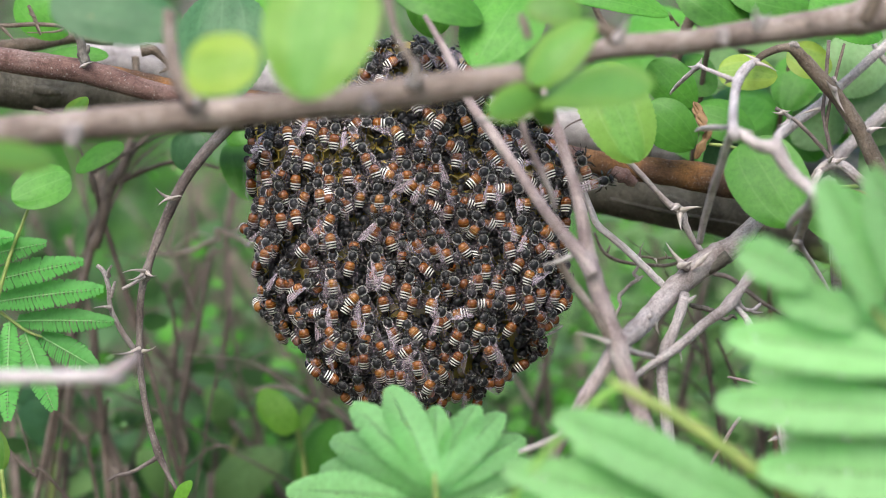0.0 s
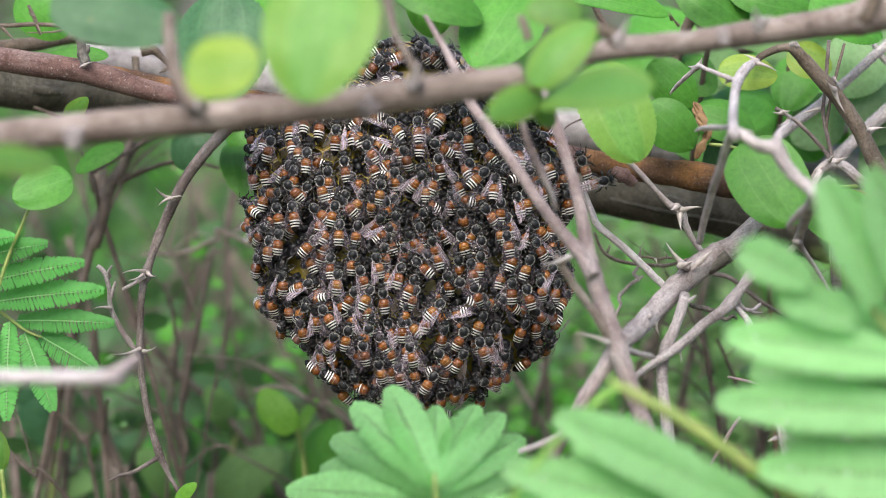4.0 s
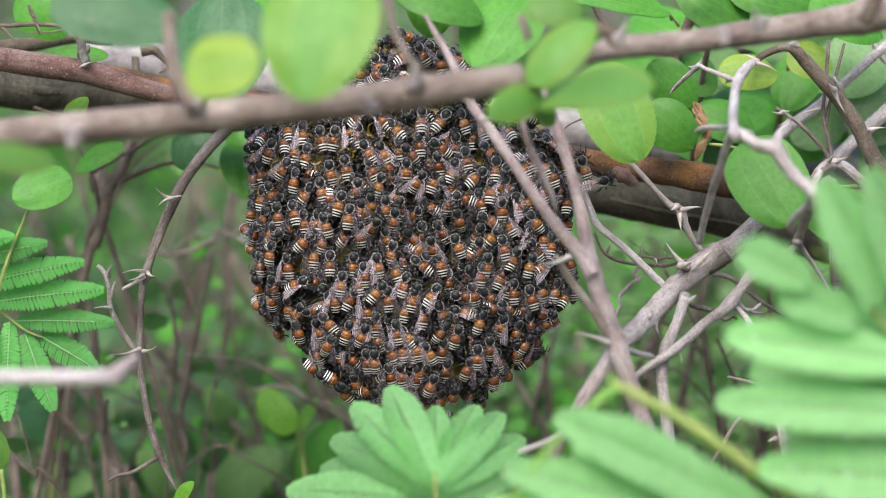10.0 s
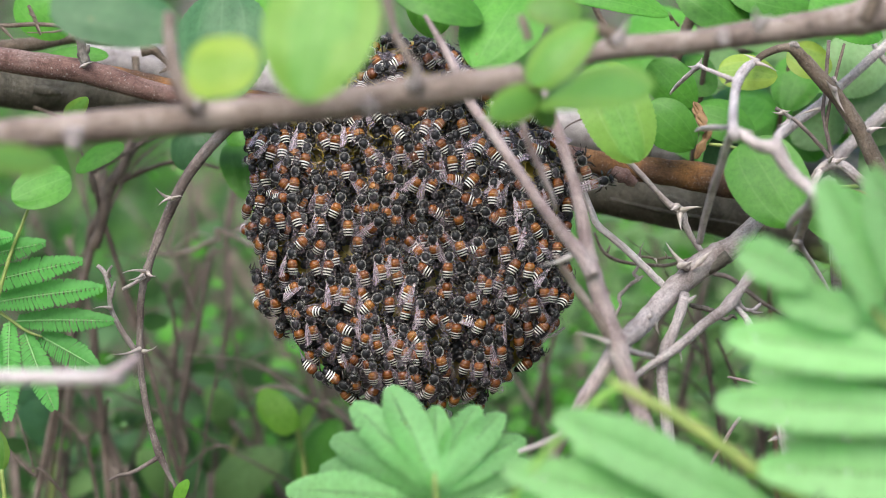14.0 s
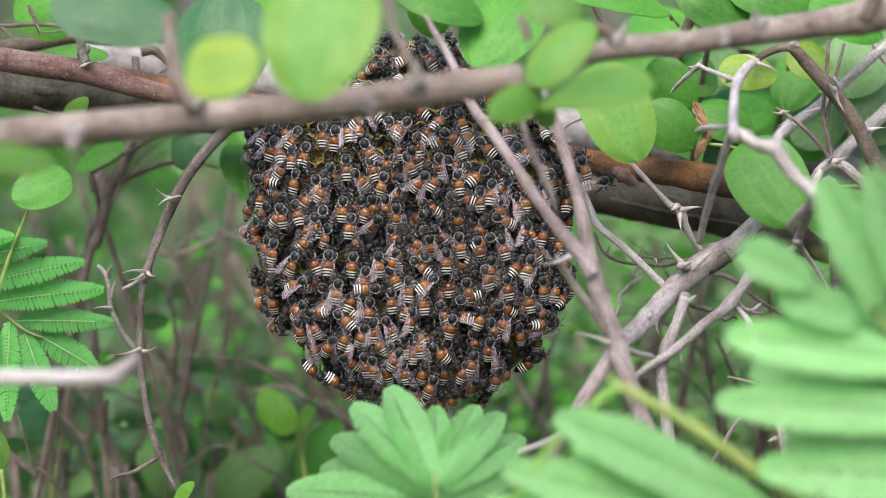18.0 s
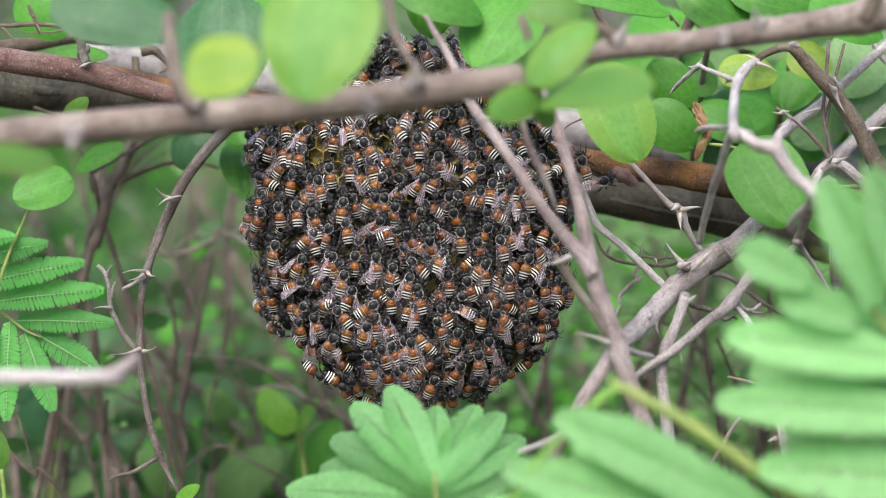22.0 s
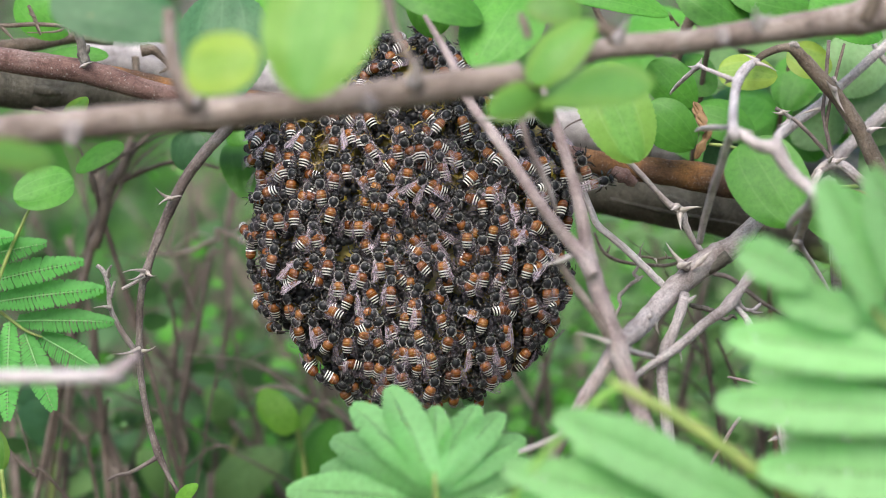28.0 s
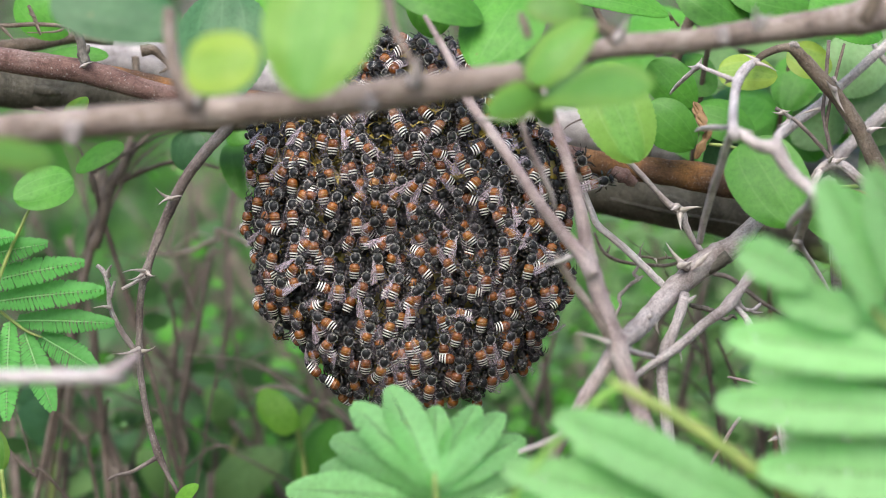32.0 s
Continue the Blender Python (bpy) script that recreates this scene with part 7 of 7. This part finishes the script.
SEEN += [(-7.0, 439.9, 30), (3.2, 441.8, 22), (6.6, 444.5, -25), (14.5, 442.7, 0), (9.1, 441.0, 47), (-2.4, 440.2, 20), (0.8, 433.5, -2), (5.7, 435.3, -71), (10.3, 435.0, -9), (-4.3, 433.3, -64), (4.8, 429.7, -11), (12.6, 429.8, -58), (-0.7, 426.0, -29), (3.8, 423.0, -18), (20.5, 433.6, -7), (16.8, 422.2, -10), (23.1, 425.3, 16), (27.6, 425.2, 10), (29.9, 422.1, 15), (11.2, 416.9, 10), (8.0, 418.3, -153), (-0.7, 418.3, -17), (-5.9, 417.3, -53), (-6.0, 420.6, 126)]
SEEN += [(17.4, 414.9, 37), (23.5, 416.5, 17), (27.2, 415.5, 64), (34.9, 428.3, 13), (-8.3, 424.7, -28), (9.0, 425.6, 13), (23.5, 434.5, 0), (13.3, 437.7, 8), (16.1, 438.1, 25), (31.5, 412.7, -4), (34.0, 433.3, 30), (16.1, 432.3, 0), (4.6, 414.4, 16), (-5.3, 425.6, -14), (18.7, 411.2, 14)]
SEEN += [(-45.7, 411.0, -5), (-36.6, 405.9, -98), (-28.7, 406.1, -6), (-52.4, 409.0, -4), (-50.0, 404.5, 82), (-43.0, 404.9, 2), (-39.7, 398.6, -4), (-31.6, 401.5, -47), (-34.1, 398.8, -12), (-21.1, 405.0, -2), (-15.3, 407.6, -5), (-22.6, 412.5, 12), (-26.7, 398.2, 15), (-18.4, 396.3, -23), (-14.9, 399.8, -24), (-34.7, 392.5, 0), (-31.0, 395.6, 30), (-28.5, 390.0, 174), (-25.1, 391.5, -52), (-20.8, 391.6, 0), (-24.0, 384.6, 3), (-11.4, 387.3, -8), (-14.5, 386.8, -8), (-8.9, 381.4, 5)]
SEEN += [(-34.5, 387.4, 111), (-28.7, 385.5, 124), (-20.3, 381.4, 67), (-19.2, 378.4, 22), (-11.0, 393.9, -2), (-40.2, 393.5, 111), (-44.6, 397.9, 40), (-48.2, 401.5, 30), (-8.1, 393.7, -2), (-10.5, 405.0, 9), (-10.7, 411.9, 20), (-19.7, 383.8, -126), (-7.9, 408.5, 13), (-18.1, 390.7, 4), (-34.4, 410.7, 122), (-28.6, 412.7, -3), (-12.9, 398.7, -23), (-25.2, 408.1, 30)]
SEEN += [(-7.7, 408.7, 19), (-2.7, 409.9, 38), (-0.4, 408.5, 28), (8.4, 408.8, -10), (10.7, 413.4, 6), (15.8, 413.5, 22), (19.0, 410.1, -1), (23.9, 408.0, -17), (30.3, 409.3, 10), (-6.0, 402.7, 8), (5.2, 404.6, -75), (21.4, 404.4, -68), (14.3, 404.8, 103), (10.1, 401.9, 13), (16.0, 399.3, 10), (20.0, 398.6, 2), (4.7, 397.3, 17), (-1.8, 397.3, 36), (12.6, 394.4, -3), (-7.3, 393.9, -7), (-4.8, 393.4, -22), (1.1, 388.3, 8), (5.7, 390.2, 20), (19.1, 390.8, -9)]
SEEN += [(22.6, 395.2, 5), (9.9, 392.2, -10), (0.1, 393.7, 5), (-3.3, 384.3, 21), (2.8, 382.1, -1), (8.5, 383.6, 2), (-4.7, 388.4, -4), (27.5, 398.9, -109), (29.8, 402.0, -43), (33.3, 406.7, 63), (23.0, 389.7, 53), (12.2, 384.3, -63), (-8.7, 380.8, -4), (-0.6, 379.8, -1), (26.5, 395.4, -20), (36.8, 408.0, -7), (26.7, 410.0, -14), (25.4, 388.7, -10), (6.0, 379.7, -8), (13.8, 386.1, -5)]
SEEN += [(-53.7, 450.8, -23), (-50.1, 451.8, 9), (-47.5, 448.0, 17), (-44.2, 448.2, -5), (-38.5, 452.6, -1), (-30.0, 451.3, 8), (-41.3, 448.1, 0), (-38.1, 446.6, 8), (-23.0, 452.1, -11), (-16.2, 450.4, -54), (-13.1, 454.4, -40), (-9.2, 448.8, -30), (-27.0, 466.5, 56), (-18.2, 470.7, -27), (-18.1, 475.1, 51), (-22.7, 469.9, 31), (-27.6, 468.1, 42), (-17.3, 468.3, 70), (-31.9, 464.9, 45), (-10.7, 474.2, 49), (-25.8, 453.5, -14), (-12.1, 449.2, -11), (-33.4, 451.9, -6)]
SEEN += [(-0.2, 456.3, 36), (0.2, 451.1, 51), (-0.6, 449.2, -56), (-6.3, 450.3, -5), (6.6, 445.6, -19), (-1.3, 444.8, -4), (14.7, 444.1, 5), (21.4, 450.0, -4), (27.0, 453.0, -94), (29.5, 449.4, -66), (7.6, 451.8, 3), (-5.8, 458.8, -44), (-8.3, 457.0, -11), (-2.5, 474.4, -34), (-0.2, 471.4, -6), (7.1, 473.0, -35), (32.6, 443.1, -8), (11.0, 452.7, -36), (17.0, 452.2, -7), (12.9, 457.3, -8), (-6.2, 473.6, -31), (2.3, 473.0, -31), (24.8, 446.8, -3), (27.3, 443.8, -14)]


def place_bees():
    rnd = random.Random(17)
    spots = [(x / 1000, z / 1000, h) for x, z, h in SEEN]
    # close the gaps between them
    for _ in range(9000):
        a, q = rnd.uniform(0, 2 * math.pi), math.sqrt(rnd.random()) * 0.96
        r = nest_reach(a) * q
        x, z = NEST[0] + r * math.cos(a), NEST[2] + r * math.sin(a)
        if abs(x - (NEST[0] - 0.02)) < 0.007 and abs(z - (NEST[2] + 0.026)) < 0.004:
            continue
        if all(((x - u) / 0.0033) ** 2 + ((z - w) / 0.0046) ** 2 > 1 for u, w, _h in spots):
            side = 55 if z > NEST[2] + 0.02 else 28
            spots.append((x, z, rnd.gauss(180, 60) if z > NEST[2] + 0.036 else rnd.gauss(0, side) + 40 * (x - NEST[0]) / -0.046))
        if len(spots) >= 345:
            break
    first = bee()
    made = []
    for k, (x, z, h) in enumerate(spots):
        # in the crowded middle they stand on one another, heads outward
        crowd = max(0.0, 1 - math.hypot((x - NEST[0] + 0.001) / 0.030, (z - NEST[2] - 0.008) / 0.014))
        if z > NEST[2] + 0.036:
            crowd = 0.9
        lift = 0.0026 * rnd.random() + 0.0006 * (k % 3) - 0.0006
        roll, pitch = rnd.gauss(0, 10), rnd.gauss(1, 6) + crowd * rnd.uniform(5, 45)
        m = bee_pose(x, z, h + rnd.gauss(0, 40) * crowd, lift, roll, pitch)
        b = copy_thing(first, m) if k else first
        made.append((b, x, z, h, lift, roll, pitch))
        if not k:
            b.matrix_world = m
    # two workers out on the carrying branch
    for c, turn in (((0.0428, -0.0064, 0.4395), 75), ((0.0393, -0.0057, 0.4438), -20)):
        x, z = c[0], c[2]
        m = Matrix.Translation(c) @ pose(0, 0, 0, 90, 0, 0) @ pose(0, 0, 0, 0, 0, -turn)
        copy_thing(first, m)
    for b, *_rest in made:
        # wings lie closer to or further from the body
        spread = rnd.uniform(10, 20) if rnd.random() < 0.8 else rnd.uniform(0, 40)
        for o in b.children:
            if o.name.split(".")[0] == "wing":
                s = 1 if o.data.vertices[0].co.x > 0 else -1
                root = Vector((s * 0.9, 1.4, 1.1)) * MM
                o.matrix_basis = Matrix.Translation(root) @ pose(0, 0, 0, 0, rnd.uniform(-6, 6), s * spread) @ Matrix.Translation(-root)
    return made


BEES = place_bees()


def spread_legs():
    """The six legs of one bee, coarser, for the bees underneath."""
    bm = bmesh.new()
    for s in (-1, 1):
        for y0, fore, reach in ((2.6, 1.0, 1.5), (1.8, 0.1, 1.9), (1.0, -1.0, 1.9)):
            pts = ((0.75, y0, -0.2), (reach, y0 + fore * 0.6, 0.75), (reach + 0.6, y0 + fore * 1.8, -0.4))
            tube([(s * x * MM, y * MM, z * MM, r) for (x, y, z), r in zip(pts, (0.00022, 0.00022, 0.00012))], 4, 2, 0.0, bm)
    return bm


def under_layer():
    """The bees underneath, of whom only backs and bands show through the gaps."""
    rnd = random.Random(5)
    t = thing("bee_cluster", NEST_TOP, "dark under-layer of bees packed on the comb", "bees", kind="stuff")
    parts = {"abdomen": (abdomen_mesh, BEE_BELLY), "thorax": (thorax_mesh, BEE_DARK), "head": (head_mesh, BEE_DARK),
             "leg": (spread_legs, BEE_LEG)}
    poses = []
    for k in range(1000):
        a, q = rnd.uniform(0, 2 * math.pi), math.sqrt(rnd.random()) * 0.93 if k < 820 else rnd.uniform(0.9, 0.99)
        r = nest_reach(a) * q
        x, z = NEST[0] + r * math.cos(a), NEST[2] + r * math.sin(a)
        if abs(x - (NEST[0] - 0.02)) < 0.008 and abs(z - (NEST[2] + 0.026)) < 0.005:
            continue
        poses.append(bee_pose(x, z, rnd.gauss(0, 60), -0.0020 + rnd.uniform(-0.0009, 0.0006), rnd.uniform(-20, 20), 0))
    for name, (make, mat) in parts.items():
        src = make()
        src.verts.ensure_lookup_table()
        co = [v.co.copy() for v in src.verts]
        fs = [[v.index for v in f.verts] for f in src.faces]
        src.free()
        verts, faces = [], []
        for m in poses:
            n = len(verts)
            verts += [tuple(m @ c - NEST_TOP) for c in co]
            faces += [[n + i for i in f] for f in fs]
        me = bpy.data.meshes.new(name)
        me.from_pydata(verts, [], faces)
        me.polygons.foreach_set("use_smooth", [True] * len(me.polygons))
        me.materials.append(mat)
        if name == "abdomen":
            along = me.attributes.new("along", "FLOAT", "POINT")
            along.data.foreach_set("value", [c.y for _ in poses for c in co])
        ob = new(name, me)
        ob.parent = t


under_layer()


# ---- what moves ----
def sway(ob, rows, scale=1.0, axis="Y", shift=(0, 0, 0)):
    """Turns a thing about its foot by degrees, time by time."""
    home = Matrix.Translation(ob.location)
    out = []
    for t, d in rows:
        r = Matrix.Rotation(radians(d * scale), 4, axis)
        out.append((t, Matrix.Translation(Vector(shift) * d) @ home @ r))
    walk(ob, out)


def motions():
    wind = [(0, -0.12), (0.5, -0.10), (1.0, 0.08), (1.5, 0.17), (2.0, 0.19), (2.5, 0.22), (3.0, 0.50), (3.5, 0.24), (4.4, 0.08), (5.5, 0), (9, 0), (11, 0.03), (12.5, 0.08), (14, 0.07), (16.5, 0),
            (18, 0.05), (20, 0.08), (22, 0.05), (23, -0.02), (24, -0.12), (25.5, -0.2), (27.5, -0.2), (28, -0.2), (28.5, -0.32), (29, -0.24), (32, -0.24)]
    sway(front, wind, -1.0)
    sway(white_twig, wind, 2.2)
    sway(hang, wind, -0.6)
    sway(fork, wind, 0.25)
    sway(fern_mid, [(0, 0), (0.5, 0), (1, 0.3), (2, 0.5), (3, 0.6), (3.5, 0.25), (5.5, 0), (9, 0), (12, 0.2), (13, 0.3), (14, 0.2), (16.5, 0.1), (17.5, -0.15), (19, 0), (22, 0.1), (25, 0), (29.5, -0.15), (30.5, 0.2), (32, 0.1)], 1.0, "Y")
    sway(fern_left, [(0, 0.8), (1, 2.0), (2, 1.5), (3, 0.6), (3.5, 0), (5.5, 0), (9, 0), (11, 0.6), (13, 0.6), (14, 1.3), (16.5, 0), (18, 0.4), (22, 0), (25, 0), (28, 0.6), (30, 0.5), (32, 0)], -1.0)
    sway(left_leaves, [(0, 1.8), (0.5, 4.5), (1, 7.5), (2, 8), (2.5, 5), (3, 0.8), (3.5, 0), (5.5, -0.8), (8, -0.8), (10, 0.4), (12, 1.8), (14, 1.8), (16.5, -1.8), (17.5, 0), (18.5, 1.4), (20, 1.2), (22, -0.8), (24, -1.8), (25.5, -3.0), (27.5, -1.8), (32, -1.8)], -1.0)
    sway(sprout, [(0, 0), (0.5, -8), (1, -16), (1.5, -15), (2, -12), (2.5, -12), (3, 0), (3.5, 10), (5.5, 4), (6, 10), (7, 7), (9, 0), (10, 3), (11.5, -6), (13, 0), (14, -6), (14.5, -4), (16.5, 14), (17.5, 8), (18.5, 2), (19.5, 2), (20, 10), (21.5, 7), (22, 15), (25.5, 15), (28, 12), (32, 13)], 1.0)
    rnd = random.Random(99)
    for b, x, z, h, lift, roll, pitch in BEES:
        lively = rnd.random()
        step = 0.0004 if lively < 0.55 else 0.0011 if lively < 0.85 else 0.0026
        turn = 3 if lively < 0.55 else 9 if lively < 0.85 else 22
        rows, t = [], 0.0
        times = [9.0]
        while times[-1] < 31:
            times.append(times[-1] + rnd.uniform(1.2, 3.2))
        times[-1] = 32.0
        before = [9.0 - rnd.uniform(1.2, 2.4)]
        while before[-1] > 1.4:
            before.append(before[-1] - rnd.uniform(1.2, 3.0))
        before[-1] = 0.0
        for line in (times, [9.0, *before]):
            cx, cz, ch = x, z, h
            for t in line:
                rows.append((t, bee_pose(cx, cz, ch, lift, roll, pitch)))
                cx = x + 0.8 * (cx - x) + rnd.gauss(0, step)
                cz = z + 0.8 * (cz - z) + rnd.gauss(0, step)
                ch = h + 0.8 * (ch - h) + rnd.gauss(0, turn)
                dx, dz = cx - NEST[0], cz - NEST[2]
                reach = nest_reach(math.atan2(dz, dx)) * 0.97 / max(math.hypot(dx, dz), 1e-5)
                if reach < 1:
                    cx, cz = NEST[0] + dx * reach, NEST[2] + dz * reach
        rows = sorted({t: m for t, m in rows}.items(), key=lambda q: q[0])
        walk(b, rows)
    for b, *_rest in BEES[::14]:
        beat = [(0.0, rnd.uniform(8, 20))]
        while beat[-1][0] < 30.5:
            beat.append((beat[-1][0] + rnd.uniform(0.5, 1.6), rnd.choice((10, 14, 18, 32, 44))))
        beat[-1] = (32.0, beat[-1][1])
        for o in b.children:
            if o.name.split(".")[0] == "wing":
                s = 1 if o.data.vertices[0].co.x > 0 else -1
                root = Vector((s * 0.9, 1.4, 1.1)) * MM
                walk(o, [(t, Matrix.Translation(root) @ pose(0, 0, 0, 0, 0, s * d) @ Matrix.Translation(-root)) for t, d in beat])


motions()
